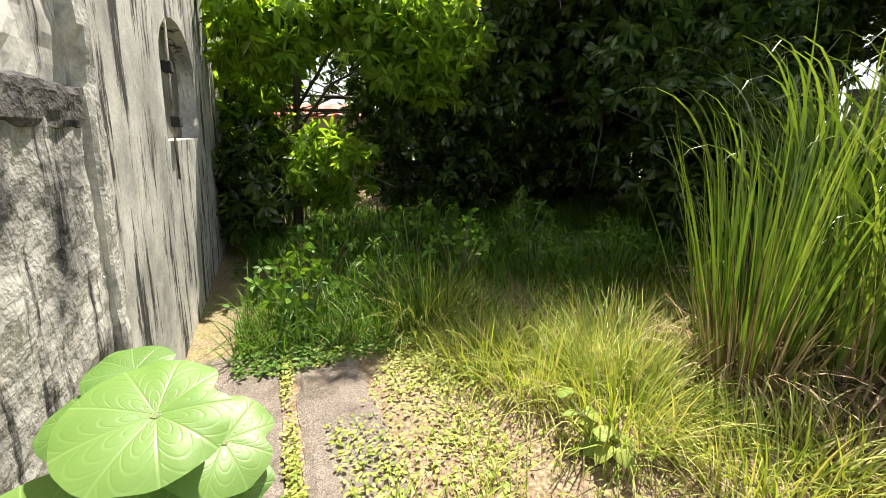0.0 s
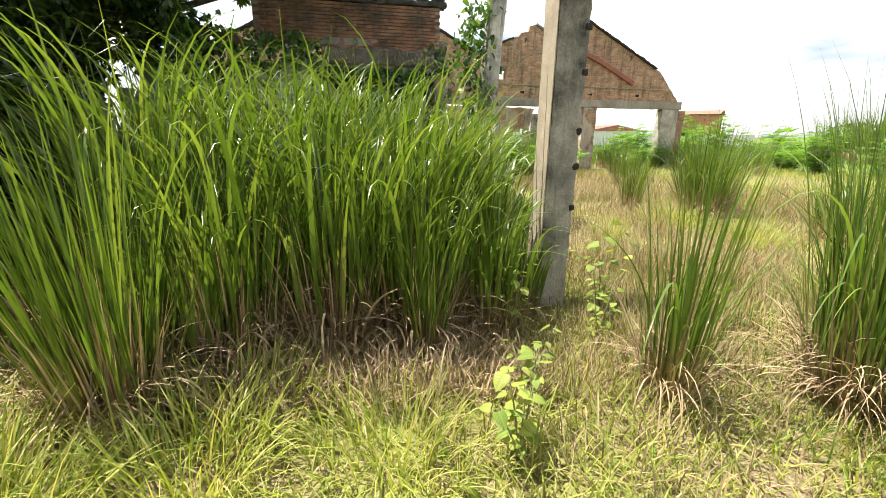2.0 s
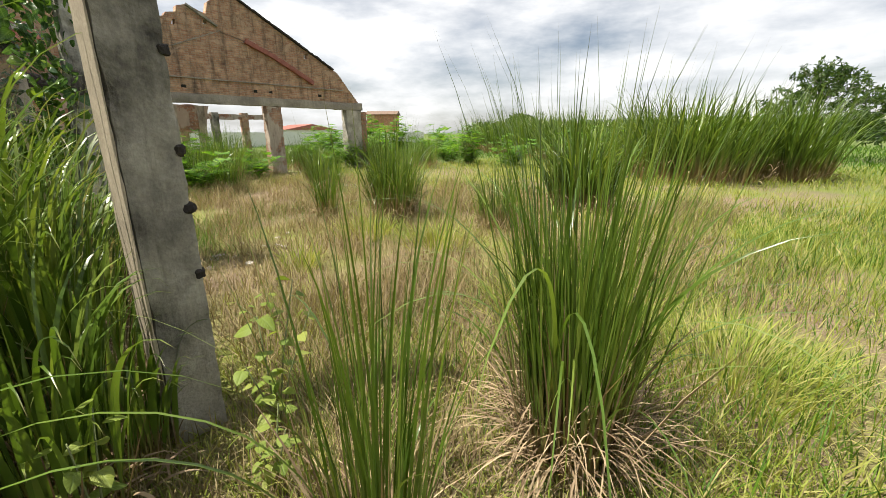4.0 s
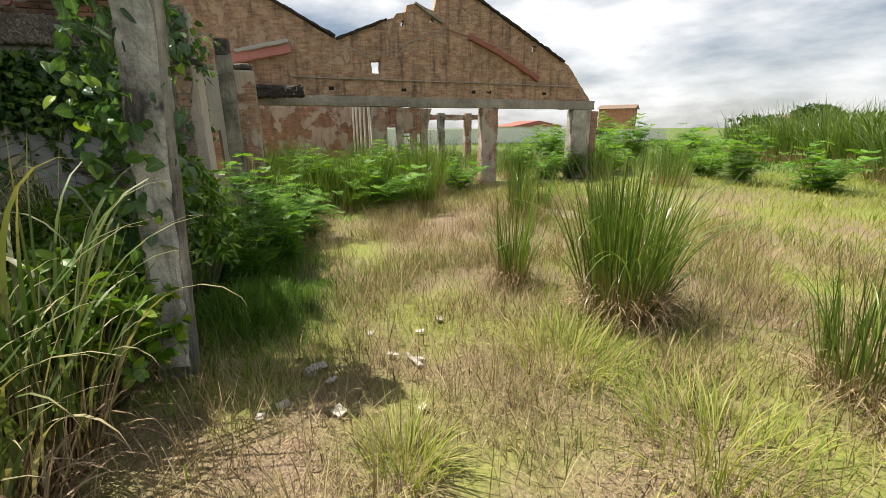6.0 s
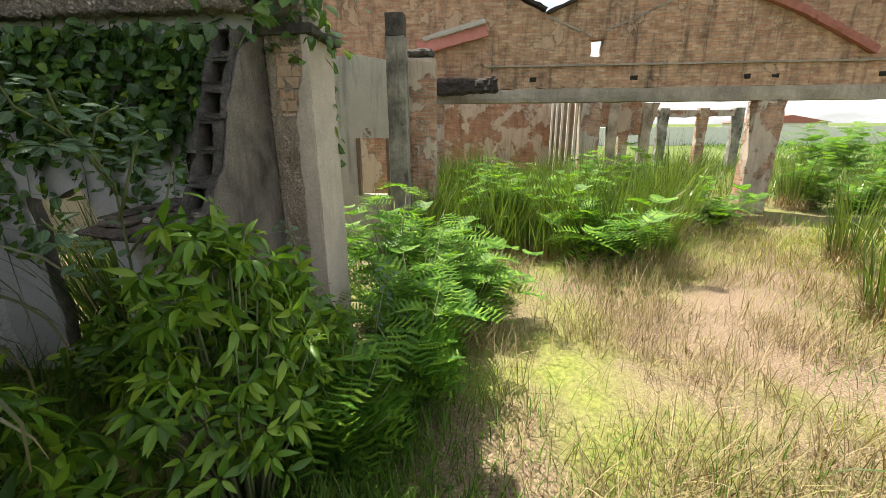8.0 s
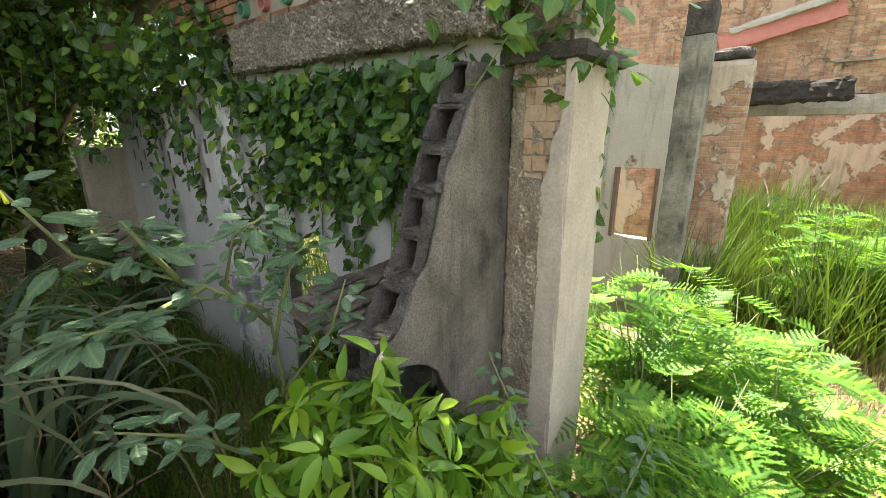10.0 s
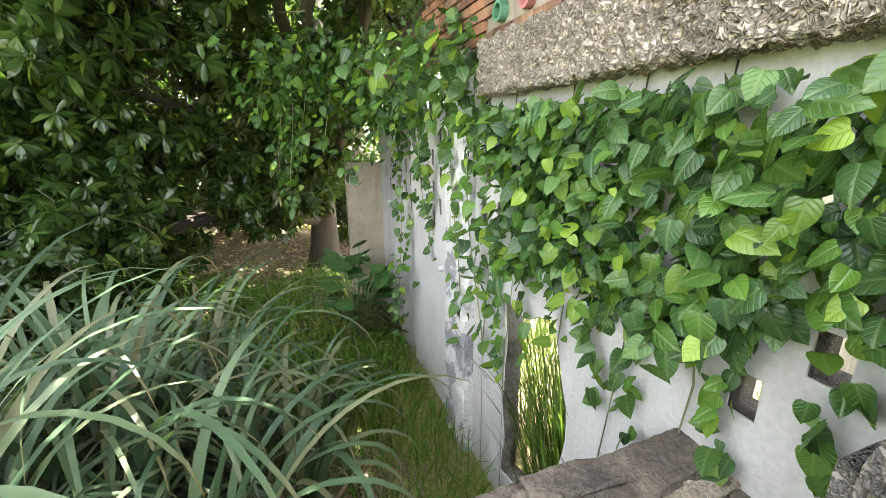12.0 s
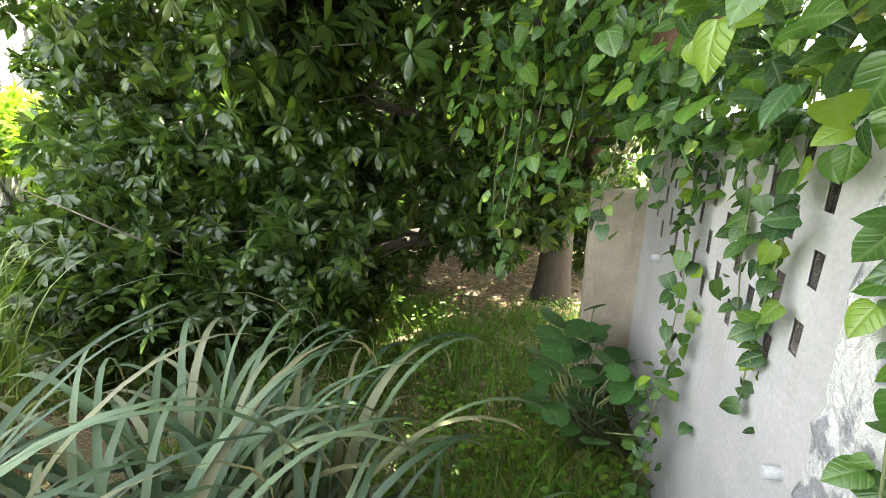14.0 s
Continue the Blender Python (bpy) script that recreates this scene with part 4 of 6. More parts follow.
part("black_top", rough_block(-0.155, 0.145, -0.145, 0.145, 3.66, 3.98, 0.06, 0.008, 22.0, 5.0, 0.02), BLOCK_GREY, col_d, "blackened broken top")

part("end_pier", rough_block(15.0, 15.4, -3.26, -2.76, -0.1, 3.5, 0.08, 0.015, 8.0, 4.0, 0.06), BRICK_PLASTER, wall_d, "broken end of the wall, half plastered brick")
part("broken_top", rough_block(15.02, 15.38, -3.22, -2.76, 3.5, 3.64, 0.05, 0.03, 9.0, 8.0, 0.06), BLOCK_GREY, wall_d, "blackened crumbling top")

# ---- ruined gable building ----
GX = 19.0
GABLE_FIT = Matrix.Translation((0, 0.17, 0)) @ Matrix.Diagonal((1, 0.945, 0.95, 1))
step = []
for k in range(14):
    step += [(-15.9 - 0.09 * k, 4.85 - 0.1 * k), (-15.9 - 0.09 * k - 0.05, 4.83 - 0.1 * k)]
top = [(6.5, 3.42), (6.5, 4.6), (3.0, 6.1), (-0.6, 8.0), (-3.0, 6.95), (-6.1, 5.3), (-6.6, 5.5), (-7.8, 6.0), (-8.3, 6.1), (-8.4, 6.25), (-8.75, 6.35), (-8.8, 6.55), (-9.1, 6.65), (-9.85, 6.45), (-9.95, 6.9), (-10.7, 7.45), (-11.65, 7.0), (-15.7, 4.95)] + step + [(-17.2, 3.42)]


def hole(y, z, a, b, seed):
    return ragged([(y - a, z - b), (y + a, z - b), (y + a, z + b), (y - a, z + b)], 0.08, 0.05, seed)


gable_holes = [hole(-7.55, 4.42, 0.16, 0.21, 1), hole(-14.2, 5.4, 0.11, 0.11, 2), hole(-9.75, 6.15, 0.08, 0.08, 3), hole(-8.6, 5.95, 0.05, 0.1, 4)]
gable = tagged(part("wall_gable", outline_wall([p for p in ragged(top, 0.25, 0.035, 5.0)], gable_holes, 0.3, "x", GX + 0.15), GABLE, at=GABLE_FIT),
               "ruined twin gable wall of worn brick with crumbling edges and patches of plaster", "gable wall", kind="structure")
part("lintel", rough_block(GX - 0.04, GX + 0.34, -17.45, 6.5, 3.05, 3.43, 0.14, 0.02, 1.0, 4.0, 0.03), LINTEL, gable, "long concrete lintel of coarse aggregate")
part("string_course", rough_block(GX - 0.06, GX + 0.02, -16.2, -4.6, 3.98, 4.03, 0.12, 0.012, 2.0, 4.0, 0.012), LINTEL, gable, "thin moulded string course")
for y0, y1, m, lab in ((-7.85, -7.3, BRICK_PLASTER, "brick pier with scraps of render"), (-12.65, -11.9, BRICK_PLASTER, "brick pier, its foot worn away"), (-17.35, -16.35, COL_CREAM, "grey rendered end pier"), (-3.4, -2.7, BRICK_PLASTER, "half-plastered brick pier"), (1.5, 2.2, BRICK_PLASTER, "brick pier")):
    part("pier", rough_block(GX - 0.02, GX + 0.42, y0, y1, -0.1, 3.06, 0.12, 0.018, y0, 4.0, 0.04), m, gable, lab)
part("pier", rough_block(GX + 0.0, GX + 0.5, -17.75, -17.36, -0.1, 3.0, 0.12, 0.025, 33.0, 4.0, 0.06), BRICK_RED, gable, "bare red brick return")
for k, (ya, za, yb, zb) in enumerate(((-6.15, 5.33, -0.6, 8.06), (-6.15, 5.33, -8.0, 6.08), (-11.6, 7.05, -15.7, 5.0), (-10.7, 7.5, -11.6, 7.05), (6.5, 4.65, -0.6, 8.06), (-9.1, 6.7, -10.2, 6.1))):
    ln = math.hypot(yb - ya, zb - za)
    me = rough_block(-0.12, 0.4, 0, ln, 0, 0.09, 0.12, 0.03, k * 3.0, 4.0, 0.03)
    part("roof_edge", me, CHAR if k != 5 else POST_GREY, gable, "blackened remains of the roof edge", Matrix.Translation((GX, ya, za)) @ Matrix.Rotation(math.atan2(zb - za, yb - ya), 4, "X"))
for k, (ya, za, yb, zb, m) in enumerate(((-11.3, 5.75, -12.6, 5.25, RUST), (-12.5, 5.3, -14.5, 4.3, RUST), (-7.7, 4.85, -10.3, 5.95, LINTEL), (-6.2, 5.25, -7.4, 4.75, LINTEL), (-10.3, 5.9, -12.5, 5.4, TILE))):
    ln = math.hypot(yb - ya, zb - za)
    me = rough_block(-0.16 if m is RUST else -0.03, 0.02, 0, ln, 0, 0.2 if m is RUST else 0.06, 0.1, 0.03, k * 2.0, 4.0, 0.03)
    part("old_roof_line", me, m, gable, "rusty purlin hanging off the brick" if m is RUST else "pale line of a vanished lean-to roof", Matrix.Translation((GX, ya, za)) @ Matrix.Rotation(math.atan2(zb - za, yb - ya), 4, "X"))
# beam pockets not cut: their shade is drawn as near-black blocks
for ya in (-6.0, -8.7, -11.6, -12.3, -14.9, -4.3):
    part("putlog_hole", rough_block(GX - 0.012, GX + 0.05, ya, ya + 0.2, 3.6, 3.73, 0.05, 0.01, ya, 6.0, 0.02), DARK, gable, "near-black block for the shade in a beam pocket")
flash = thing("roof_flashing", (GX - 0.15, -2.45, 4.37), "bent sheet of rusty red flashing with flaking white edge", "flashing")
bmf = rough_block(-0.08, 0.0, -1.75, 0.1, -0.3, 0.05, 0.06, 0.02, 2.0, 4.0, 0.02)
part("sheet", bmf, RED_FLAKE, flash, at=pose(0, 0, 0, -14, 12, 0))
part("white_edge", rough_block(-0.12, 0.05, -1.75, -0.1, 0.0, 0.13, 0.08, 0.03, 4.0, 5.0, 0.03), RUBBLE, flash, "flaking white mortar", pose(0, 0, 0, -14, 0, 0))
beam = thing("charred_beam", (19.0, -2.87, 3.1), "charred stub of a broken concrete and timber beam jutting from the pier", "beam")
part("stub", rough_block(-0.15, 0.15, -1.9, 0.1, 0.0, 0.34, 0.06, 0.05, 3.0, 7.0, 0.08), CHAR, beam, at=pose(0, 0, 0, 0, 0, -36))
for k in range(7):
    part("mortar_lump", rough_block(-0.12, 0.12, -0.14, 0.14, 0, 0.12, 0.04, 0.03, k * 1.9, 8.0, 0.04), BLOCK_GREY, beam, "lump of sooty mortar", pose(0, 0, 0, 0, 0, -36) @ pose(0, -0.1 - 0.17 * k, 0.31 - 0.012 * k, 0, 0, 31 * k))

# rooms behind the gable
back = tagged(part("wall_back", rough_block(26.0, 26.2, -7.63, 7, -0.1, 3.3, 0.2, 0.02, 5.0, 2.0, 0.06), PINK_WALL), "inner wall with peeling cream and pink plaster over brick", "wall", kind="structure")
for k in range(6):
    c = thing("inner_pier", (20.6 + 1.15 * k, -7.43, 0), "white-edged rendered pier in the roofless hall", "pier", "piers of the roofless hall")
    part("shaft", rough_block(-0.1, 0.1, -0.12, 0.55, -0.1, 3.2, 0.15, 0.01, k * 2.0, 4.0, 0.03), COL_CREAM, c)
    part("white_arris", rough_block(-0.15, -0.09, 0.50, 0.58, -0.1, 3.2, 0.2, 0.008, k * 3.0, 4.0, 0.01), FAR_WHITE, c, "white painted arris")
tagged(part("wall_hall", outline_wall(ragged([(20.6, -0.1), (26.0, -0.1), (26.0, 3.15), (24.6, 3.2), (23.4, 2.7), (22.9, 3.15), (20.6, 3.2)], 0.2, 0.04, 6.0), [], 0.16, "y", -7.12), PINK_WALL), "cream plastered infill wall between the piers of the hall", "wall", kind="structure")
for k, y0 in enumerate((-9.36, -11.26, -13.14, -15.02, -16.69)):
    c = thing("far_pier", (30.0, y0, 0), "bare pier of the far row in the roofless hall", "pier", "far piers of the hall")
    part("shaft", rough_block(-0.2, 0.2, -0.22, 0.22, -0.1, 3.1, 0.2, 0.02, k * 2.0, 4.0, 0.03), BRICK_PLASTER if k % 2 else POST_GREY, c)
tagged(part("wall_fascia", outline_wall(ragged([(-16.87, 3.0), (-7.82, 3.0), (-7.82, 1.75), (-9.07, 1.7), (-9.26, 2.2), (-11.07, 2.25), (-11.16, 1.8), (-12.01, 1.8), (-12.11, 2.65), (-16.87, 2.7)], 0.2, 0.05, 1.0), [], 0.25, "x", 30.0), PINK_WALL), "remains of a cream plastered fascia on the far piers", "wall", kind="structure")
tagged(part("wall_fascia", outline_wall(ragged([(-7.34, 3.15), (-7.34, 2.3), (-8.86, 2.25), (-9.05, 1.9), (-10.36, 2.0), (-10.46, 2.6), (-10.55, 3.1)], 0.2, 0.05, 2.0), [], 0.25, "x", 24.0), PINK_WALL), "hanging remnant of a plastered inner wall", "wall", kind="structure")
for k, y0 in enumerate((-7.72, -8.95, -10.18)):
    c = thing("far_pier", (24.0, y0, 0), "pale rendered pier in the roofless hall", "pier", "far piers of the hall")
    part("shaft", rough_block(-0.16, 0.16, -0.18, 0.18, -0.1, 3.1, 0.2, 0.02, k * 5.0, 4.0, 0.03), COL_CREAM, c)
tagged(part("wall_perimeter", rough_block(58, 58.3, -62, 12, -0.1, 2.0, 1.5, 0.02, 1.0, 0.3, 0.05), FAR_WHITE), "long whitewashed perimeter wall in the distance", "wall", kind="structure")


def far_house(name, x, y, w, d, h, rise, wall_m, roof_m, label, turn=0.0):
    t = thing(name, pose(x, y, 0, 0, 0, turn), label, "house")
    bm = bmesh.new()
    block(bm, -w / 2, w / 2, -d / 2, d / 2, 0, h, 0.03)
    part("wall", bm, wall_m, t)
    bm = bmesh.new()
    a = [bm.verts.new(p) for p in ((-w / 2 - 0.4, -d / 2 - 0.4, h), (w / 2 + 0.4, -d / 2 - 0.4, h), (w / 2 + 0.4, d / 2 + 0.4, h), (-w / 2 - 0.4, d / 2 + 0.4, h), (-w / 2 - 0.4, 0, h + rise), (w / 2 + 0.4, 0, h + rise))]
    for f in ((0, 1, 5, 4), (2, 3, 4, 5), (0, 4, 3), (1, 2, 5), (3, 2, 1, 0)):
        bm.faces.new([a[i] for i in f])
    part("roof", bm, roof_m, t)
    for k in (-1, 1):
        bm = bmesh.new()
        block(bm, -w / 2 - 0.04, -w / 2 + 0.02, k * d / 4 - 0.5, k * d / 4 + 0.5, h * 0.45, h * 0.75, 0.01)
        part("window", bm, DARK, t)
    return t


far_house("brick_house", 71.83, -63.84, 6, 6, 5.6, 0.8, FAR_BRICK, TILE, "unplastered orange block house with a low tiled roof", 40)
far_house("low_house", 66.61, -41.08, 6, 9, 2.4, 0.9, FAR_WHITE, RUST, "low whitewashed house with a red tiled roof")
far_house("low_house", 57.51, -95.65, 7, 9, 4.0, 0.6, COL_CREAM, TILE, "pale flat house beyond the perimeter wall")

# bricks of the parapet's face
brick_meshes = [rough_block(-0.03, 0.0, 0.0, 0.232, 0.0, 0.062, 0.06, 0.005, k * 2.3, 11.0, 0.007) for k in range(4)]
for me in brick_meshes:
    me.materials.append(SOOTY_BRICK)
count = 0
for row in range(13):
    y = -1.6 + (0.12 if row % 2 else 0.0)
    while y < 2.3:
        near_pipe = row < 4 and -0.1 < y + 0.12 < 1.15 and row in (1, 2)
        if not near_pipe:
            part("brick", brick_meshes[count % 4], None, upper, at=Matrix.Translation((-0.088 + 0.006 * noise.noise(Vector((y * 3, row, 0))), y, 0.278 + 0.0725 * row)))
        count += 1
        y += 0.243

# ---- plants ----
def spread(n, x0, x1, y0, y1, keep=None):
    p = np.stack([rng.uniform(x0, x1, n), rng.uniform(y0, y1, n), np.zeros(n)], 1)
    if keep is not None:
        p = p[keep(p[:, 0], p[:, 1])]
    return p


def patchy(p, scale, lo, hi, seed):
    """Keeps points with a chance that follows slow noise, so that growth comes in patches."""
    v = np.array([noise.noise(Vector((x * scale, y * scale, seed))) for x, y, _ in p])
    return p[rng.random(len(p)) < np.clip((v - lo) / (hi - lo), 0, 1)]


def clump(name, x, y, n, h, radius, width, material, label, spreadout=0.35, droop=0.9, category="grass clump", dead=0.25, fold=0.0, segs=8, group="", upright=1.0, power=1.6, stems=0.0, arch=(1.5, 3.0), arch_power=2.0, cane=0.0):
    """A clump of grass: upright foliage, blades that arch over at the top, dry stalks, and dead leaves at the foot."""
    t = thing(name, (x, y, 0), label, category, group)
    a = rng.uniform(0, 2 * math.pi, n)
    r = radius * np.sqrt(rng.random(n))
    base = np.stack([r * np.cos(a), r * np.sin(a), np.full(n, -0.02)], 1)
    out = a + rng.normal(0, 0.5, n)
    hh = h * rng.uniform(0.5, 1.1, n)
    low = slice(0, int(n * upright))
    rest = slice(int(n * upright), n)
    lean = rng.uniform(0.02, spreadout, n) * (0.4 + r / radius)
    wd = width * rng.uniform(0.6, 1.2, n)
    if upright > 0:
        tagged(part("foliage", ribbons("blades", base[low], out[low], hh[low], wd[low], lean[low], (droop * rng.uniform(0.1, 1.0, n) ** 1.5)[low], segs, fold, power, cane), material, t), kind="stuff")
    if upright < 1:
        tagged(part("arching_foliage", ribbons("blades", base[rest], out[rest], hh[rest] * 1.12, wd[rest] * 1.3, lean[rest], rng.uniform(*arch, n)[rest], segs + 6, 0.12, arch_power, cane), material, t), kind="stuff")
    if stems:
        m = int(n * stems)
        a = rng.uniform(0, 2 * math.pi, m)
        r = radius * 1.05 * np.sqrt(rng.random(m))
        base = np.stack([r * np.cos(a), r * np.sin(a), np.full(m, 0.0)], 1)
        tagged(part("dry_stalk_mass", ribbons("stalks", base, a, h * rng.uniform(0.25, 0.62, m), 0.012, rng.uniform(0.0, 0.4, m), rng.uniform(0, 0.4, m), 3), BLADE_DEAD, t, "brown dry stalks"), kind="stuff")
    if dead:
        m = int(n * dead)
        a = rng.uniform(0, 2 * math.pi, m)
        r = radius * 1.15 * np.sqrt(rng.random(m))
        base = np.stack([r * np.cos(a), r * np.sin(a), rng.uniform(0, 0.14, m) * h], 1)
        tagged(part("dead_leaf_mass", ribbons("dead_leaves", base, a + rng.normal(0, 0.8, m), h * rng.uniform(0.12, 0.36, m), width * 0.7, rng.uniform(0.2, 1.2, m), rng.uniform(0.8, 2.6, m), 6), BLADE_DEAD, t, "brown dead leaves round the foot"), kind="stuff")
    return t


# tall cane-like grass between the posts and the tree
for k, (x, y, n, h, rad) in enumerate(((2.92, 0.3, 200, 2.0, 0.42), (3.1, -0.45, 220, 2.1, 0.45), (3.04, -1.12, 170, 1.75, 0.4), (3.51, 1.05, 260, 2.5, 0.6), (3.84, 0.01, 260, 2.5, 0.6), (3.89, -1.04, 260, 2.4, 0.55), (4.68, 0.53, 280, 2.6, 0.7), (4.93, -0.7, 260, 2.5, 0.7), (4.59, -1.67, 240, 2.2, 0.5), (5.75, 0.1, 280, 2.5, 0.7), (5.64, -1.63, 220, 2.2, 0.5), (4.3, 1.2, 240, 2.4, 0.6), (6.47, -0.92, 220, 2.1, 0.5), (3.89, -1.95, 150, 1.7, 0.35), (3.02, -1.8, 90, 1.3, 0.3), (3.27, -2.17, 60, 0.9, 0.2))):
    clump("tall_grass", x, y, int(n * 1.15), h * 0.94, rad, 0.032, BLADE_TALL, "dense stand of tall green cane grass with dry stems below", 0.2, 1.6, dead=0.9 if k < 4 else 0.4, segs=10, group="tall grass stand", upright=0.45, power=3.4, stems=0.9 if k < 6 else 0.3, arch=(1.6, 2.9), arch_power=5.5, cane=0.4)
clump("tall_grass", 2.17, 0.72, 230, 1.82, 0.28, 0.019, BLADE_TALL, "tall tuft of grass in the sun, brown at the foot", 0.24, 0.45, dead=0.9, group="tall grass stand", upright=0.92, power=3.0, segs=10, stems=0.7, arch=(1.4, 2.4), arch_power=5.0, cane=0.15)
clump("tall_grass", 2.58, 0.44, 110, 1.45, 0.14, 0.026, BLADE_TALL, "short bright tuft before the tall grass", 0.3, 0.6, dead=0.6, group="tall grass stand", power=2.5, stems=0.4)
clump("tall_grass", 2.61, -1.16, 70, 1.3, 0.14, 0.018, BLADE_TALL, "slender tuft before the tall grass", 0.25, 0.6, dead=0.6, group="tall grass stand", power=2.5, stems=0.4)
for x, y, n, h in ((7.48, 0.74, 80, 2.15), (8.01, 0.96, 70, 2.1), (8.38, 0.38, 45, 1.85), (8.78, 0.05, 35, 1.6), (8.9, 0.9, 30, 1.3), (7.8, -0.04, 65, 2.25), (8.27, -0.67, 45, 2.0), (7.25, 1.52, 60, 1.8), (7.13, -0.46, 90, 2.6), (7.45, -1.14, 80, 2.5)):
    clump("arching_grass", x, y, n, h * 1.15, 0.28, 0.053, BLADE_GREY, "arching broad-bladed grass, grey-green in the shade", 0.2, 1.9, dead=0.5, fold=0.12, segs=14, group="arching grass", upright=0.0, arch=(2.5, 3.9), arch_power=2.7)
    clump("green_shoot", x + 0.05, y - 0.05, n // 2, h * 0.42, 0.34, 0.03, BLADE_GREY, "short green shoots under the arching grass", 0.5, 1.6, dead=0.2, segs=7, group="arching grass")
# tufts in the clearing
for x, y, n, h, rad, w in ((1.75, -2.58, 95, 1.45, 0.15, 0.015), (1.5, -3.72, 340, 1.72, 0.26, 0.016), (6.96, -7.47, 400, 1.75, 0.4, 0.02), (8.29, -6.74, 110, 1.3, 0.2, 0.018), (5.06, -8.31, 170, 1.1, 0.35, 0.018), (9.62, -9.66, 260, 1.3, 0.45, 0.02), (12.12, -9.02, 120, 1.3, 0.25, 0.02), (14.32, -10.22, 150, 1.4, 0.3, 0.02), (16.13, -7.99, 220, 1.9, 0.4, 0.022), (18.33, -9.3, 160, 1.7, 0.4, 0.022), (19.54, -12.89, 150, 1.6, 0.4, 0.022), (18.4, -16.4, 200, 1.6, 0.5, 0.024), (15.62, -17.46, 220, 1.5, 0.6, 0.024), (12.57, -9.91, 90, 1.1, 0.2, 0.018)):
    clump("grass_tuft", x, y, int(n * 1.15), h * 1.18, rad, w * 0.85, BLADE_TALL, "upright tuft of coarse green grass with straw at its foot", 0.25 if x > 5 else 0.15, 0.7, dead=1.2, group="grass tufts", upright=0.88, power=3.0, segs=9, stems=0.25)
# dark tree-leaf tones here put the shade behind the breach into the blades
clump("tall_grass", 10.95, -0.6, 330, 1.7, 0.45, 0.018, LEAF_DARK, "green grass growing behind the breach, coloured dark for its shade", 0.25, 0.7, dead=0.2, group="tall grass stand")
clump("tall_grass", 11.3, -0.2, 300, 1.7, 0.5, 0.018, LEAF_DARK, "green grass growing behind the breach, coloured dark for its shade", 0.25, 0.7, dead=0.2, group="tall grass stand")
for x, y, n, h, rad in ((5.82, -2.32, 70, 2.0, 0.25), (6.35, -2.35, 85, 2.25, 0.25), (5.2, -2.35, 45, 1.7, 0.25)):
    clump("dry_cane", x, y, n, h, rad, 0.03, BLADE_HALF_DRY, "half-dry cane grass with bent and broken pale leaves", 0.3, 1.6, dead=0.9, group="tall grass stand", upright=0.5, power=2.5, segs=9, stems=0.9, arch=(1.5, 2.8), arch_power=3.5, cane=0.35)
# far thickets of cane grass
for x, y, n, h, rad in ((4.23, -20.01, 900, 3.5, 2.2), (7.45, -23.13, 900, 2.4, 2.4), (11.48, -26.8, 900, 3.3, 2.6), (16.02, -31.41, 900, 3.6, 2.8), (1.52, -21.96, 500, 3.4, 1.3), (4.66, -11.1, 320, 2.1, 0.6), (21.01, -35.04, 900, 3.8, 3.0), (27, -39.58, 900, 3.6, 3.0)):
    clump("cane_thicket", x, y, n, h, rad, 0.07, BLADE_TALL, "thicket of tall cane grass across the field", 0.3, 2.2, dead=0.2, segs=7, power=2.4, category="thicket", group="cane thickets")


def lawn(name, pts, material, h, w, lean, droop, segs, label):
    z = np.array([ground_height(x, y) for x, y, _ in pts]) - 0.01
    pts = pts.copy()
    pts[:, 2] = z
    n = len(pts)
    h = h * np.array([0.75 + 0.7 * noise.noise(Vector((x * 0.9, y * 0.9, 12))) for x, y, _ in pts])
    return tagged(part(name, ribbons(name, pts, rng.uniform(0, 2 * math.pi, n), h * rng.uniform(0.4, 1.3, n), w * rng.uniform(0.6, 1.3, n), rng.uniform(0.0, lean, n), droop * rng.random(n), segs), material), label, "grass", kind="stuff")


def off_path(x, y):
    return ~((x < -0.4) & (x > -1.75) & (y < 2.3)) & ~((x > 10.3) & (x < 11.2) & (y > -2.9) & (y < 6)) & (x > -1.3)


def strawland(x, y):
    bare = ((x - 6.65) ** 2 + ((y + 5.6) * 1.3) ** 2 < 0.5) | ((x - 6.1) ** 2 + (y + 4.2) ** 2 < 0.4)
    return (~bare | (rng.random(len(x)) < 0.45)) & (y < -3.2 - 0.1 * (x - 8)) & (y > -12.5 + 0.15 * (x - 8)) & ~((x > 7.4) & (x < 11) & (y > -4.3))


def clear_of_path(x, y):
    return off_path(x, y) & ((x - 2.1) ** 2 + (y - 0.65) ** 2 > 0.15) & ~((x < 0.2) & (y > 0.7) & (y < 2.2))


lawn("lime_grass", patchy(spread(34000, -0.9, 4.2, -4.5, 3.4, clear_of_path), 0.8, -0.6, 0.0, 1.0), BLADE_LIME, 0.25, 0.009, 1.0, 1.8, 4, "short sunlit yellow-green grass")
lawn("shade_grass", patchy(spread(24000, -1.0, 6.4, 2.2, 7.4), 0.6, -0.6, 0.1, 2.0), BLADE_GREEN, 0.66, 0.012, 0.7, 2.2, 6, "longer green grass in the shade of the tree")
lawn("shade_grass", spread(15000, 6.0, 10.3, -1.2, 6.0), BLADE_GREEN, 0.55, 0.012, 0.7, 1.6, 4, "green undergrowth of grass by the white wall")
lawn("straw", patchy(spread(105000, 1.6, 18.5, -13.5, -3.0, strawland), 0.9, -0.45, 0.25, 3.0), BLADE_DRY, 0.52, 0.0075, 0.7, 1.5, 4, "tall dry straw-coloured grass")
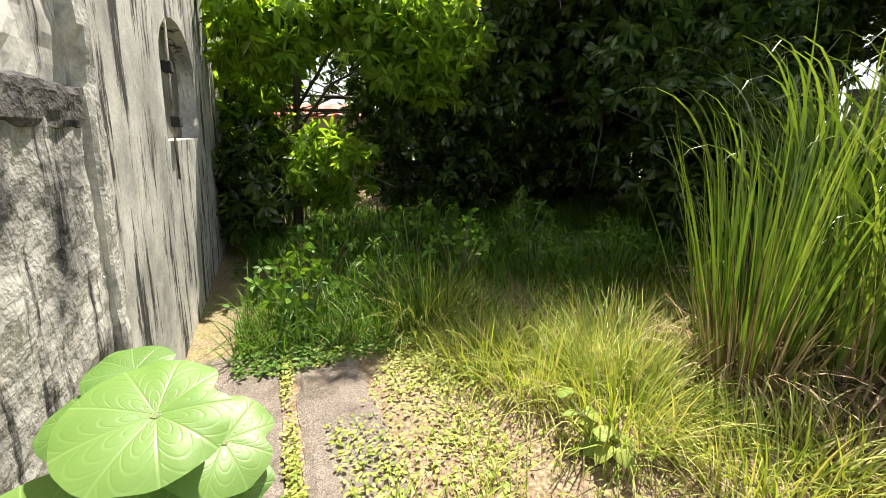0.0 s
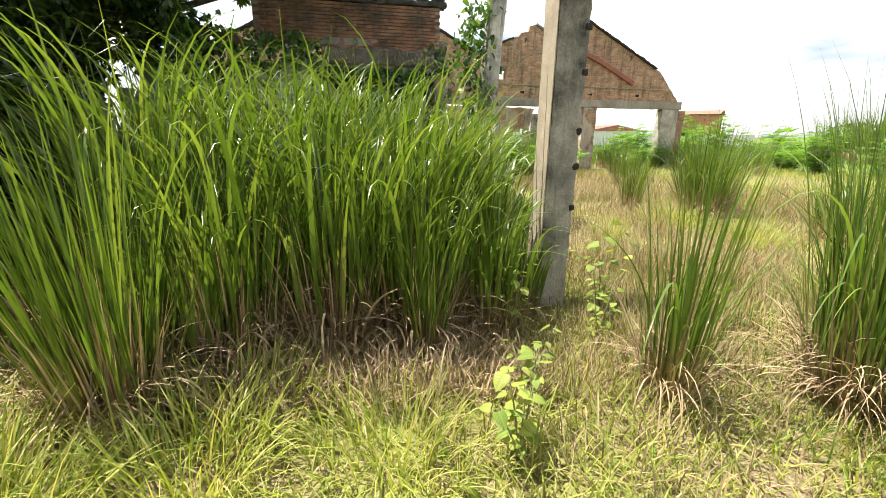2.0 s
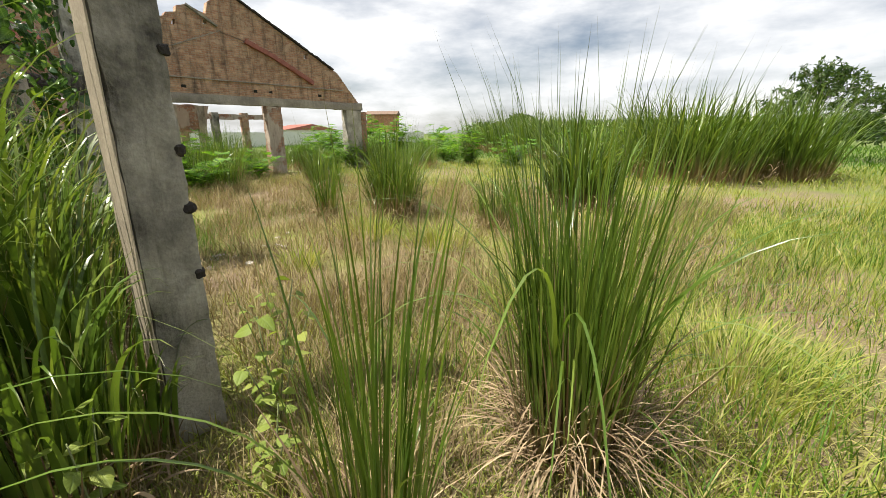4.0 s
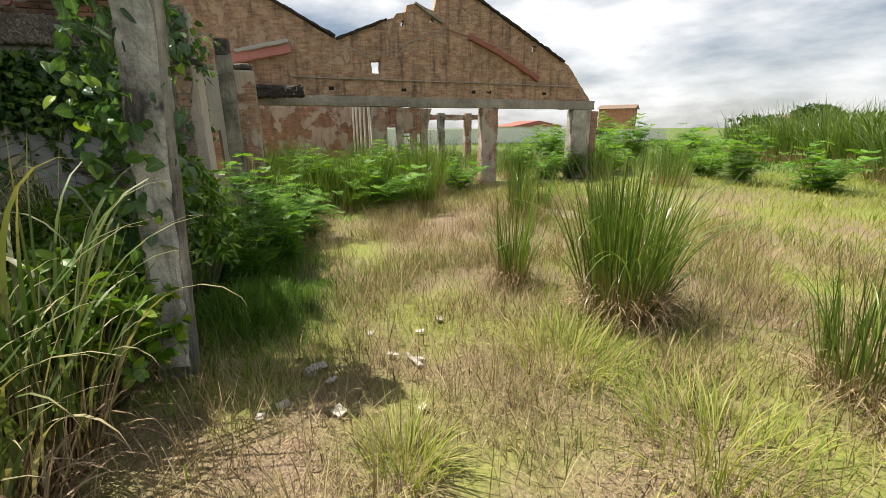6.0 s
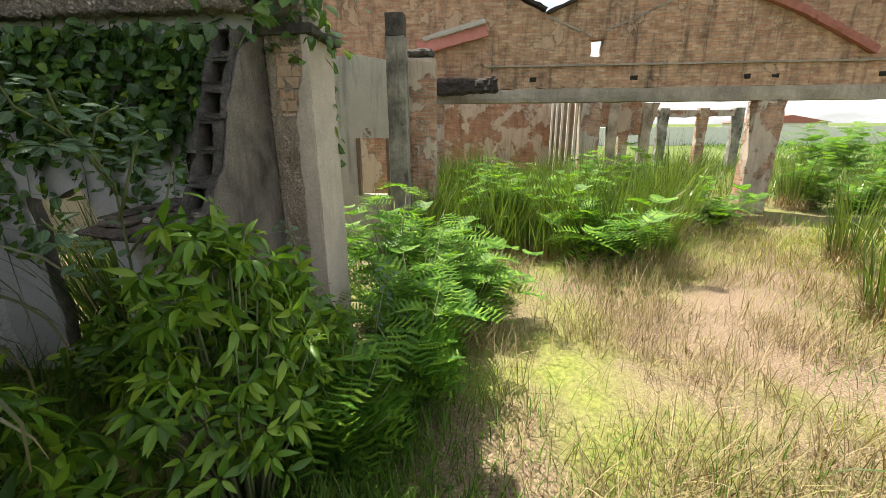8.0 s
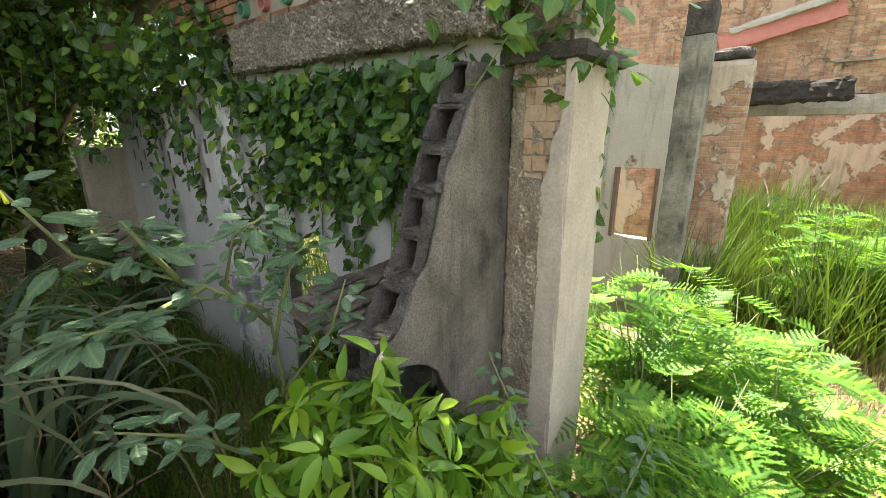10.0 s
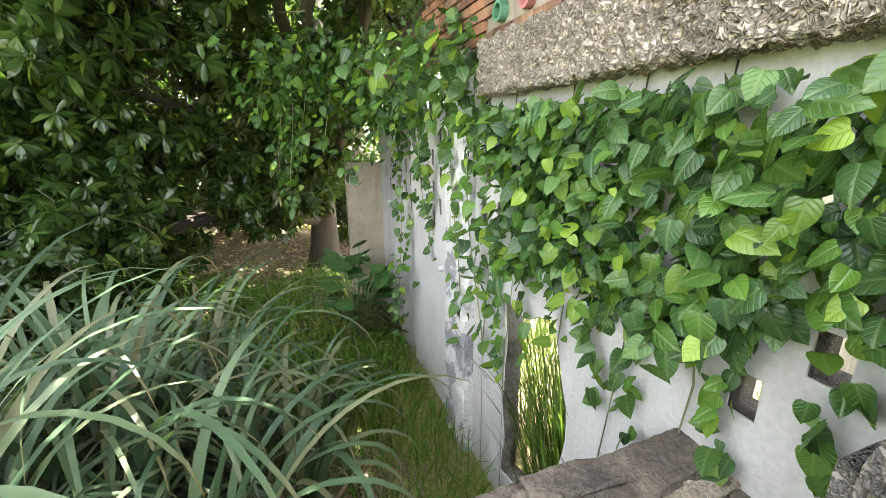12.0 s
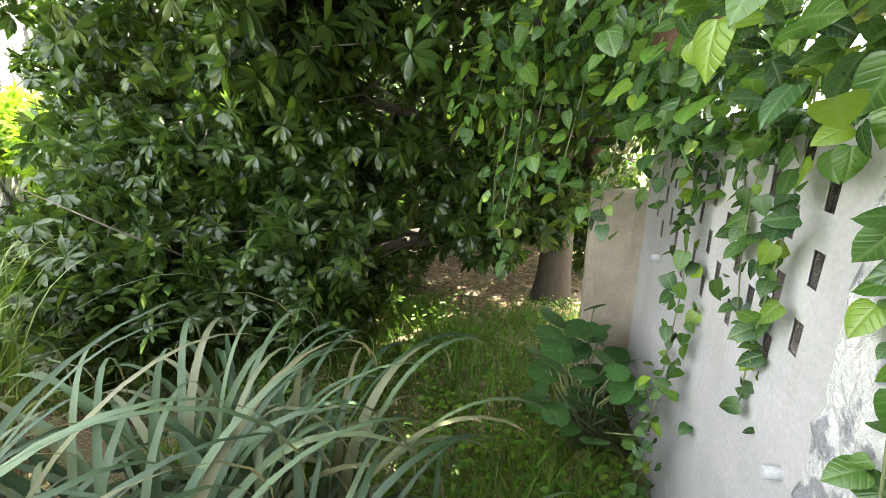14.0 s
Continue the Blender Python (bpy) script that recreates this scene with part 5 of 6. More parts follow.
lawn("straw", patchy(spread(16000, 1.8, 4.6, -6.0, -1.5), 0.6, -0.5, 0.2, 4.0), BLADE_DRY, 0.36, 0.006, 0.6, 1.2, 3, "dry grass and straw round the post")
lawn("shade_grass", np.stack([rng.normal(8.9, 0.85, 7000), rng.normal(-3.35, 0.5, 7000), np.zeros(7000)], 1), BLADE_GREEN, 0.45, 0.010, 0.7, 1.5, 4, "dark green grass in the shade beside the column")
lawn("lime_grass", patchy(spread(22000, 4.0, 18.5, -13.5, -3.2), 0.55, 0.12, 0.45, 21.0), BLADE_LIME, 0.4, 0.007, 0.7, 1.2, 3, "green grass mixed into the straw")
lawn("dead_litter", spread(6500, 1.9, 3.2, -1.9, 1.3), BLADE_DEAD, 0.4, 0.012, 1.1, 1.8, 5, "brown dead leaves and stems before the tall grass")
lawn("green_grass", patchy(spread(22000, -4, 3.4, -14, -3.0), 0.35, -0.5, 0.2, 14.0), BLADE_GREEN, 0.36, 0.009, 0.7, 1.4, 3, "deeper green grass of the clearing")
lawn("green_grass", patchy(spread(22000, 3.0, 18.0, -14, -4.5), 0.5, -0.1, 0.35, 17.0), BLADE_GREEN, 0.4, 0.008, 0.7, 1.3, 3, "green grass growing up through the straw")
lawn("straw_litter", patchy(spread(46000, 0.3, 9.5, -9, -1.0), 1.1, -0.5, 0.2, 9.0), BLADE_DRY, 0.3, 0.008, 1.6, 0.9, 3, "flattened straw and dead stems on the soil")
lawn("lime_grass", patchy(spread(24000, -3, 9, -14, -2.6, lambda x, y: ~((x > 3.9) & (y > -6.8))), 0.45, -0.15, 0.25, 6.0), BLADE_LIME, 0.33, 0.008, 0.8, 1.2, 3, "bright grass between the tufts")
lawn("lime_grass", patchy(spread(18000, -4, 3.2, -12, -3.0), 0.3, -0.7, 0.0, 8.0), BLADE_LIME, 0.36, 0.008, 0.8, 1.2, 3, "bright lush grass beyond the tufts")
# tree-leaf tones again: the room's shade is in the blade colour
lawn("hall_grass", spread(2600, 10.75, 13.4, -2.3, 4.0), LEAF_DARK, 1.0, 0.016, 0.4, 1.0, 4, "tall grass in the roofless room behind the white wall, coloured dark for shade")
for x, y, n, h, rad in ((1.2, 0.84, 420, 0.5, 0.4), (0.95, 1.29, 330, 0.42, 0.35), (1.59, 1.32, 380, 0.5, 0.4), (0.74, 1.69, 260, 0.4, 0.3), (1.52, 0.17, 300, 0.42, 0.4), (2.08, 0.02, 300, 0.4, 0.4), (1.58, -0.83, 220, 0.35, 0.4), (0.56, 2.41, 200, 0.6, 0.3), (2.3, -5.26, 420, 0.55, 0.6), (0.94, -5.13, 420, 0.5, 0.6), (5.57, -4.5, 150, 0.45, 0.22), (4.98, -6.51, 260, 0.5, 0.5), (6.35, -6.25, 260, 0.5, 0.5)):
    clump("lime_tuft", x, y, int(n * 1.3), h * 1.2, rad, 0.010, BLADE_LIME, "soft tuft of bright yellow-green grass", 0.7, 2.0, dead=0.1, segs=5, group="lime tufts")
lawn("meadow", patchy(spread(56000, -12, 17, -30, -9), 0.2, -0.6, 0.1, 7.0), BLADE_LIME, 0.4, 0.018, 0.7, 1.0, 2, "open meadow of bright grass")
lawn("meadow", spread(30000, -20, 58, -70, -26), BLADE_GREEN, 0.5, 0.07, 0.7, 1.0, 2, "rough green meadow farther off")
lawn("hall_grass", spread(16000, 19.6, 34, -24, -2.5), BLADE_TALL, 1.0, 0.022, 0.5, 1.0, 3, "tall bright grass growing inside the ruin")
lawn("hall_grass", spread(13000, 14.2, 20, -7.6, -2.6), BLADE_TALL, 1.7, 0.02, 0.4, 0.9, 4, "tall bright grass before the ruined pier")


def weeds(n, x0, x1, y0, y1, size, material, label, lo=-0.3, high=0.07):
    p = patchy(spread(n, x0, x1, y0, y1), 1.6, lo, 0.2, 5.0)
    p[:, 2] = rng.uniform(0.02, high, len(p))
    k = len(p)
    a = rng.uniform(0, 2 * math.pi, k)
    d = np.stack([np.cos(a), np.sin(a), rng.uniform(-0.1, 0.4, k)], 1)
    u = np.tile(np.array([[0.0, 0, 1.0]]), (k, 1)) + rng.normal(0, 0.3, (k, 3))
    tagged(part("weeds", scatter("weeds", OVAL, p, d, u, size * rng.uniform(0.5, 1.3, k)), material), label, "weeds", kind="stuff")


weeds(9000, -0.45, 1.5, 0.4, 3.0, 0.03, BLADE_LIME, "low yellow-green creeping weeds on bare soil", -0.05)
weeds(1500, -0.69, -0.61, 0.2, 2.4, 0.026, BLADE_LIME, "thread of weeds in the joint of the paving", -0.6)
weeds(5000, -1.0, 0.4, 2.0, 3.0, 0.04, BLADE_GREEN, "mat of small green weeds at the edge of the shade", -0.3)
weeds(7000, -1.2, 6.0, 3.2, 6.5, 0.07, BLADE_GREEN, "small-leaved weeds under the trees", -0.1)
weeds(16000, 1.0, 10.8, 6.0, 12.0, 0.11, BLADE_DEAD, "brown fallen leaves under the trees", -0.6)
weeds(7000, 6.5, 10.3, 3.0, 7.0, 0.09, BLADE_DEAD, "brown fallen leaves under the trees", -0.3)
weeds(9000, 6.0, 10.2, 1.6, 6.0, 0.07, BLADE_GREEN, "small-leaved weeds under the trees", -0.3, 0.45)


def feathery(x, y, h, spreadw, leaves, seed, label, bare=0.08):
    """Shrub with twice-divided leaves: stems, and on each leaf pairs of pinnae lined with leaflets."""
    r = np.random.default_rng(seed)
    t = thing("feathery_shrub", (x, y, 0), label, "shrub", "feathery shrubs")
    bm = bmesh.new()
    pos, dirs = [], []
    nst = max(3, leaves // 9)
    tips = []
    for k in range(nst):
        a = r.uniform(0, 2 * math.pi)
        rad = spreadw * math.sqrt(r.random())
        top = Vector((rad * math.cos(a), rad * math.sin(a), h * r.uniform(0.45, 1.0) * (1 - 0.35 * rad / spreadw)))
        pts = [Vector((top.x * 0.15, top.y * 0.15, -0.05)), Vector((top.x * 0.45, top.y * 0.45, top.z * 0.5)), top]
        tube(pts, [0.010, 0.007, 0.003], 5, bm)
        tips.append(pts)
    part("stem", bm, STEM, t)
    P, D, U, S = [], [], [], []
    for k in range(leaves):
        pts = tips[k % nst]
        f = r.uniform(bare, 1.0)
        base = pts[1].lerp(pts[2], (f - 0.5) * 2) if f > 0.5 else pts[0].lerp(pts[1], f * 2)
        a = r.uniform(0, 2 * math.pi)
        ln = r.uniform(0.24, 0.42)
        dx = Vector((math.cos(a), math.sin(a), r.uniform(-0.15, 0.7))).normalized()
        for q in range(7):
            s = 0.15 + 0.85 * q / 6
            c = base + dx * ln * s + Vector((0, 0, -0.16 * ln * s * s * 2))
            side = dx.cross(Vector((0, 0, 1))).normalized()
            for sg in (-1, 1):
                pd = (side * sg + dx * 0.55 + Vector((0, 0, -0.15))).normalized()
                pl = ln * 0.40 * (1 - 0.6 * abs(s - 0.45))
                up = dx.cross(pd).normalized() * sg
                P.append(c)
                D.append(pd)
                U.append(up)
                S.append(pl)
    part("foliage", scatter("leaves", PINNA, np.array(P), np.array(D), np.array(U), np.array(S)), FERN, t)
    return t


FEATHERY = [feathery(11.74, -3.11, 2.05, 0.8, 270, 1, "bright feathery-leaved shrub beside the broken column"),
            feathery(13.03, -3.69, 1.4, 1.0, 190, 2, "spreading feathery-leaved shrub in the sun"),
            feathery(10.96, -3.5, 1.5, 0.7, 220, 3, "low feathery-leaved shrub at the foot of the column")]
feathery(11.7, -4.0, 1.5, 0.8, 190, 6, "feathery-leaved shrub with bright young fronds at the edge of the straw")
feathery(10.3, -3.6, 1.35, 0.55, 160, 4, "feathery-leaved shrub with bright young fronds at the foot of the column")
feathery(9.6, -3.2, 1.3, 0.45, 130, 5, "low feathery-leaved shrub crowding the glossy shrub")
for x, y, k, s, a in ((14.4, -6.16, 1, 1.2, 40), (16.04, -6.37, 0, 1.15, 90), (17.4, -5.28, 1, 1.2, 10), (18.15, -7.88, 0, 1.2, 200), (17, -9.16, 1, 1.0, 70), (18.69, -6.64, 1, 1.2, 150), (19.46, -13.3, 0, 1.0, 30), (19.31, -14.32, 1, 1.1, 120), (18.96, -15.36, 0, 0.9, 240), (15.32, -4.38, 0, 1.1, 300), (11.44, -24.79, 1, 1.6, 20), (15.07, -20.54, 0, 1.4, 80), (17.25, -21.44, 1, 1.5, 220), (18.14, -3.93, 1, 1.2, 80), (12.87, -21.16, 1, 1.4, 0), (25.68, -25.15, 0, 1.9, 10), (27.89, -22.9, 1, 2.0, 60), (23.52, -26.69, 1, 2.0, 110), (30.61, -26.31, 0, 2.1, 200), (20.99, -19.21, 0, 1.3, 30), (20.11, -17.93, 1, 1.3, 90), (26.49, -19.42, 0, 1.5, 50), (9.23, -23.39, 1, 1.7, 130), (31.91, -22.18, 1, 2.0, 15)):
    copy_thing(FEATHERY[k], pose(x, y, 0, 0, 0, a)).scale = (s * (1.12 if k else 0.92),) * 3


def whorls(name, pts, per, size, shape, r, droop=0.5, flat=0.45):
    """Whorls of leaves: each point bears a rosette at a twig's end."""
    n = len(pts)
    out = unit(r.normal(0, 1, (n, 3)) * np.array([1, 1, 0.5]) + np.array([0, 0, 0.25]))
    a = r.uniform(0, 2 * math.pi, (n, 1)) + np.arange(per)[None, :] * 2.4 + r.normal(0, 0.2, (n, per))
    ref = np.tile(np.array([[0.3, 0.2, 1.0]]), (n, 1))
    e1 = unit(np.cross(out, ref))
    e2 = np.cross(out, e1)
    el = r.uniform(0.0, 1.0, (n, per)) * flat * 2 - 0.1
    d = (np.cos(a)[..., None] * e1[:, None] + np.sin(a)[..., None] * e2[:, None]) + el[..., None] * out[:, None]
    d[..., 2] -= droop
    d = unit(d).reshape(-1, 3)
    up = np.repeat(out, per, 0) + np.array([0, 0, 0.6])
    pos = np.repeat(pts, per, 0) + d * 0.015
    return scatter(name, shape, pos, d, up, size * r.uniform(0.65, 1.15, n * per))


def tree(x, y, height, blobs, per, size, material, label, seed, trunk_r=0.22, limbs=(), lean=(0.2, 0.1), shape=LANCE, density=1.0, inner=None):
    """blobs: (x, y, z, rx, ry, rz, count) of leafy masses, given from the foot of the trunk."""
    r = np.random.default_rng(seed)
    t = thing("tree", (x, y, 0), label, "tree")
    part("trunk", tube([(0, 0, -0.2), (0.02, 0.0, 0.5), (lean[0] * 0.4, lean[1] * 0.4, 1.5), (lean[0], lean[1], height * 0.55), (lean[0] * 1.4, lean[1] * 1.2, height * 0.85)], [trunk_r * 1.35, trunk_r, trunk_r * 0.85, trunk_r * 0.6, trunk_r * 0.2], 12, None, 0.25), BARK, t)
    for b in blobs:
        c = Vector(b[:3])
        s = Vector((lean[0] * 0.6, lean[1] * 0.6, min(2.0, max(1.0, c.z * 0.6))))
        mid = s.lerp(c, 0.5) + Vector((r.normal(0, 0.3), r.normal(0, 0.3), 0.4))
        part("limb", tube([s, s.lerp(mid, 0.5) + Vector((0, 0, 0.2)), mid, mid.lerp(c, 0.6), c], [trunk_r * 0.4, trunk_r * 0.3, trunk_r * 0.22, trunk_r * 0.14, 0.01], 7, None, 0.2), BARK, t)
        bm = bmesh.new()
        for k in range(9):
            e = c + Vector((r.normal(0, 0.5) * b[3], r.normal(0, 0.5) * b[4], r.normal(0, 0.45) * b[5]))
            s0 = mid.lerp(c, r.uniform(0.1, 1.0))
            tube([s0, s0.lerp(e, 0.5) + Vector((r.normal(0, 0.12), r.normal(0, 0.12), 0.1)), e], [0.016, 0.011, 0.004], 5, bm)
        part("branch", bm, TWIG, t)
    for b in blobs:
        n = int(b[6] * density)
        v = unit(r.normal(0, 1, (n, 3))) * (r.random((n, 1)) ** 0.45)
        p = v * np.array(b[3:6]) + np.array(b[:3])
        keep = np.array([noise.noise(Vector(q) * 1.1 + Vector((x, y, seed))) > -0.28 for q in p])
        p = p[keep & (p[:, 2] > 0.25)]
        part("crown", whorls("crown", p, per, size, shape, r), material, t)
    return t


# masses from about 4.9 m up are mostly unseen, added to cast shade
tree(9.62, 6.75, 7.5, [(-0.92, -2.6, 3.7, 1.9, 1.5, 1.3, 520), (-2.82, -2.3, 2.7, 1.7, 1.3, 1.5, 620), (-4.82, -1.9, 2.4, 1.6, 1.2, 1.7, 640), (-3.52, 0.2, 3.2, 2.4, 1.8, 2.0, 300), (0.08, 0.1, 4.2, 2.2, 2.0, 1.8, 240), (-2.22, -1.4, 5.6, 3.2, 2.2, 1.5, 260), (-1.42, -4, 5.0, 1.6, 1.3, 1.0, 380), (-3.12, -3.8, 5.2, 1.6, 1.2, 1.1, 380), (-4.82, -3.4, 5.0, 1.6, 1.2, 1.2, 340), (-1.82, 3.2, 2.2, 3.4, 1.0, 1.9, 620), (-1.12, -2.3, 2.5, 0.8, 0.7, 0.9, 170), (-5.82, -0.5, 3.2, 1.8, 1.4, 2.2, 480), (1.38, 2.4, 2.6, 1.6, 1.6, 2.0, 260), (0.68, -3.2, 5.3, 1.6, 1.4, 1.1, 420), (-0.72, -3.6, 5.7, 1.6, 1.3, 1.0, 380), (1.28, -1.8, 5.5, 1.5, 1.5, 1.2, 320), (0.78, -4.9, 5.6, 1.3, 1.2, 0.9, 320), (0.28, -6.6, 5.75, 1.4, 1.2, 0.75, 330), (-1.82, -4.8, 6.0, 1.4, 1.2, 0.8, 260), (2.08, -0.5, 4.9, 1.5, 1.7, 1.3, 420), (-2.32, -3.1, 3.4, 1.2, 0.6, 1.1, 240), (-1.52, -6, 5.7, 1.5, 1.3, 0.7, 300), (-2.62, -4.4, 4.95, 1.6, 0.9, 0.75, 320), (-0.02, -7, 5.65, 0.8, 0.8, 0.5, 200), (2.63, -5.2, 5.3, 1.2, 1.2, 0.65, 380), (-6.22, -2, 4.0, 1.0, 1.0, 0.9, 220), (-2.07, -4.3, 4.0, 1.1, 0.7, 0.75, 230), (1.7, -7.7, 5.7, 1.3, 1.1, 0.7, 300), (-0.4, -7.7, 5.8, 1.2, 1.1, 0.7, 280), (-1.4, -4.7, 5.9, 1.4, 1.2, 0.7, 300), (-0.1, -5.1, 6.1, 1.3, 1.2, 0.7, 300), (1.2, -6.1, 6.0, 1.2, 1.1, 0.7, 280), (-0.35, -1.3, 1.95, 0.7, 0.5, 0.55, 110), (-1.0, -1.9, 1.7, 0.7, 0.5, 0.5, 100), (0.8, 1.5, 1.3, 1.0, 0.6, 1.3, 280), (-3.0, -3.4, 1.5, 0.9, 0.7, 0.9, 260), (-4.3, -3.6, 1.3, 0.9, 0.7, 0.9, 220), (0.1, -0.7, 2.5, 0.6, 0.4, 0.5, 110), (-4.9, -4.1, 1.3, 1.0, 0.7, 1.2, 280)],
     12, 0.21, LEAF_DARK, "large dark evergreen tree with whorled leathery leaves hanging low, unseen high masses added for shade", 11, 0.32)
# masses above 6 m lie out of view, most added to shade the grass
tree(3.32, 7.5, 7.0, [(0.2, -1.9, 2.6, 1.9, 1.2, 1.9, 760), (-1.4, -1.4, 2.2, 1.35, 1.2, 1.9, 620), (1.4, -1.4, 4.6, 2.2, 1.6, 1.5, 520), (-0.5, -0.4, 5.0, 1.7, 1.6, 1.5, 190), (2.4, -0.8, 2.3, 1.4, 1.2, 1.7, 460), (0.4, 1.8, 3.0, 3.6, 1.4, 2.4, 620), (0.8, 0.4, 6.4, 2.3, 2.0, 1.3, 420), (-2.9, -0.2, 3.6, 1.2, 1.2, 0.8, 130), (-0.9, -1.3, 0.85, 1.6, 0.8, 0.7, 420), (1.3, -1.2, 0.95, 1.5, 0.8, 0.8, 420), (3.0, -0.6, 0.8, 1.0, 0.7, 0.6, 200), (3.3, -2.6, 1.2, 1.1, 0.8, 0.9, 300), (-4.2, -2.0, 0.9, 0.5, 0.7, 0.8, 130), (-4.3, -0.5, 2.0, 0.6, 1.0, 1.3, 260), (-3.9, 1.5, 2.4, 1.0, 1.0, 2.0, 110), (-1.0, -2.6, 6.4, 1.4, 1.0, 0.7, 300), (0.0, -2.5, 6.5, 1.6, 1.0, 0.7, 340), (2.2, -2.6, 6.5, 1.5, 1.0, 0.7, 320), (4.1, -2.4, 6.3, 1.4, 1.1, 0.7, 300), (2.9, -0.4, 6.8, 1.4, 1.2, 0.7, 280), (0.9, -4.0, 2.2, 1.1, 0.8, 1.5, 420), (2.2, -3.6, 3.2, 1.2, 0.9, 1.3, 420), (2.6, -3.9, 1.2, 1.2, 0.8, 0.9, 380), (0.2, -3.2, 3.8, 1.3, 0.8, 0.9, 300)],
     12, 0.20, LEAF_DARK, "dark evergreen tree with a dense low crown and a bent limb, unseen high masses added for shade", 12, 0.2)
tree(-0.3, 6.21, 4.4, [(0.9, -1.0, 3.25, 1.1, 0.6, 0.6, 330), (1.8, -1.3, 2.75, 0.95, 0.6, 0.8, 300), (-0.3, -1.1, 2.9, 0.7, 0.7, 0.6, 280), (-0.5, 0.3, 2.2, 0.7, 0.9, 1.3, 220), (0.5, -0.5, 1.15, 0.8, 0.7, 0.6, 170), (0.3, 0.6, 3.3, 1.0, 1.0, 0.8, 200), (-0.3, 0.5, 0.9, 0.9, 0.7, 0.7, 180)],
     11, 0.19, LEAF_LIGHT, "young tree with light green leaves catching the sun", 13, 0.07)
# added tree: shades the ground behind the trunk and closes the gaps
tree(5.91, 10.4, 7.5, [(0, 0, 4.6, 3.0, 1.4, 2.2, 560), (3.2, 0.3, 4.4, 2.2, 1.3, 2.2, 420), (-3.0, 0.2, 4.4, 2.4, 1.3, 2.2, 460), (0.6, 0.3, 6.8, 3.4, 1.6, 1.2, 360), (1.0, 0.8, 1.6, 4.0, 0.6, 1.2, 420), (4.2, -0.4, 4.2, 2.2, 1.6, 1.6, 420), (2.0, -1.0, 4.8, 2.0, 1.4, 1.4, 380), (3.9, -1.6, 4.7, 1.8, 1.6, 1.0, 420), (2.2, -2.2, 5.0, 1.6, 1.4, 1.0, 300)],
     10, 0.26, LEAF_DARK, "dark evergreen tree added by the back wall to shade the ground", 14, 0.2)

# ---- vines on the walls ----
def vine(name, where, pts, norms, size, material, label, seed, near=300, stems=()):
    """Vine: stems, single leaves for the nearest growth, and the rest of its leaves in one mass."""
    r = np.random.default_rng(seed)
    t = thing(name, where, label, "vine")
    pts = pts - np.array(where)
    n = len(pts)
    d = unit(np.stack([r.normal(0, 0.45, n), r.normal(0, 0.45, n), r.uniform(-1.2, 0.1, n)], 1) + norms * 0.35)
    up = unit(norms + r.normal(0, 0.62, (n, 3)) + np.array([0, 0, 0.6]))
    s = size * (0.4 + 0.95 * r.random(n) ** 0.8)
    if stems:
        bm = bmesh.new()
        for st in stems:
            q = [Vector(p) - Vector(where) for p in st]
            tube(q, [0.0045] * len(q), 5, bm)
        part("stem", bm, STEM, t)
    R = frames(d[:near], up[:near])
    me = mesh_np("leaf", *HEART, leaf=HEART[0])
    me.materials.append(material)
    for k in range(min(near, n)):
        m = Matrix([[*(R[k][i] * s[k]), pts[k][i]] for i in range(3)] + [[0, 0, 0, 1]])
        part("leaf", me, None, t, at=m)
    if n > near:
        tagged(part("leaf_mass", scatter("leaf_mass", HEART, pts[near:], d[near:], up[near:], s[near:]), material, t), kind="stuff")
    return t


def on_wall(n, y0, y1, z0, z1, x, seed, edge):
    r = np.random.default_rng(seed)
    y, z = r.uniform(y0, y1, n), r.uniform(z0, z1, n)
    keep = np.array([edge(a, b) for a, b in zip(y, z)])
    p = np.stack([x - 0.01 - 0.24 * r.random(n) ** 1.8, y, z], 1)[keep]
    return p, np.tile(np.array([[-1.0, 0, 0.0]]), (len(p), 1))


def curtain(y, z):
    low = 2.12 + 0.4 * noise.noise(Vector((y * 2.2, 0, 1))) + 0.45 * max(0, -y - 1.25) + 1.7 * max(0, y + 0.35)
    return z > low + 0.25 * noise.noise(Vector((y * 6, z * 6, 3)))


p, nr = on_wall(3900, -2.25, 0.35, 1.6, 3.08, 10.39, 1, curtain)
fringe = [np.stack([10.37 - 0.06 * np.random.default_rng(k).random(m), y + 0.05 * np.sin(np.linspace(0, 5, m)) + np.random.default_rng(k + 50).normal(0, 0.03, m), np.linspace(2.3, low, m)], 1) for k, (y, low, m) in enumerate(((-2.05, 1.75, 22), (-1.75, 1.55, 26), (-1.35, 1.3, 34), (-1.1, 1.65, 24), (-0.75, 1.75, 22), (-0.45, 1.5, 28), (-0.1, 1.2, 36), (0.15, 1.6, 26)))]
p = np.concatenate([p] + fringe)
nr = np.tile(np.array([[-1.0, 0, 0.0]]), (len(p), 1))
vine("wall_vine", (10.4, -1.0, 2.2), p, nr, 0.088, VINE_LEAF, "heart-leaved vine hanging thickly over the white block wall", 1,
     stems=[[(10.38, y, 3.2), (10.37, y + 0.05, 2.6), (10.38, y - 0.04, 2.0), (10.37, y + 0.03, 1.3), (10.36, y, 0.1)] for y in (-1.55, -1.2, -0.75, -0.2, 0.15)])
r5 = np.random.default_rng(3)
strands, sn, st = [], [], []
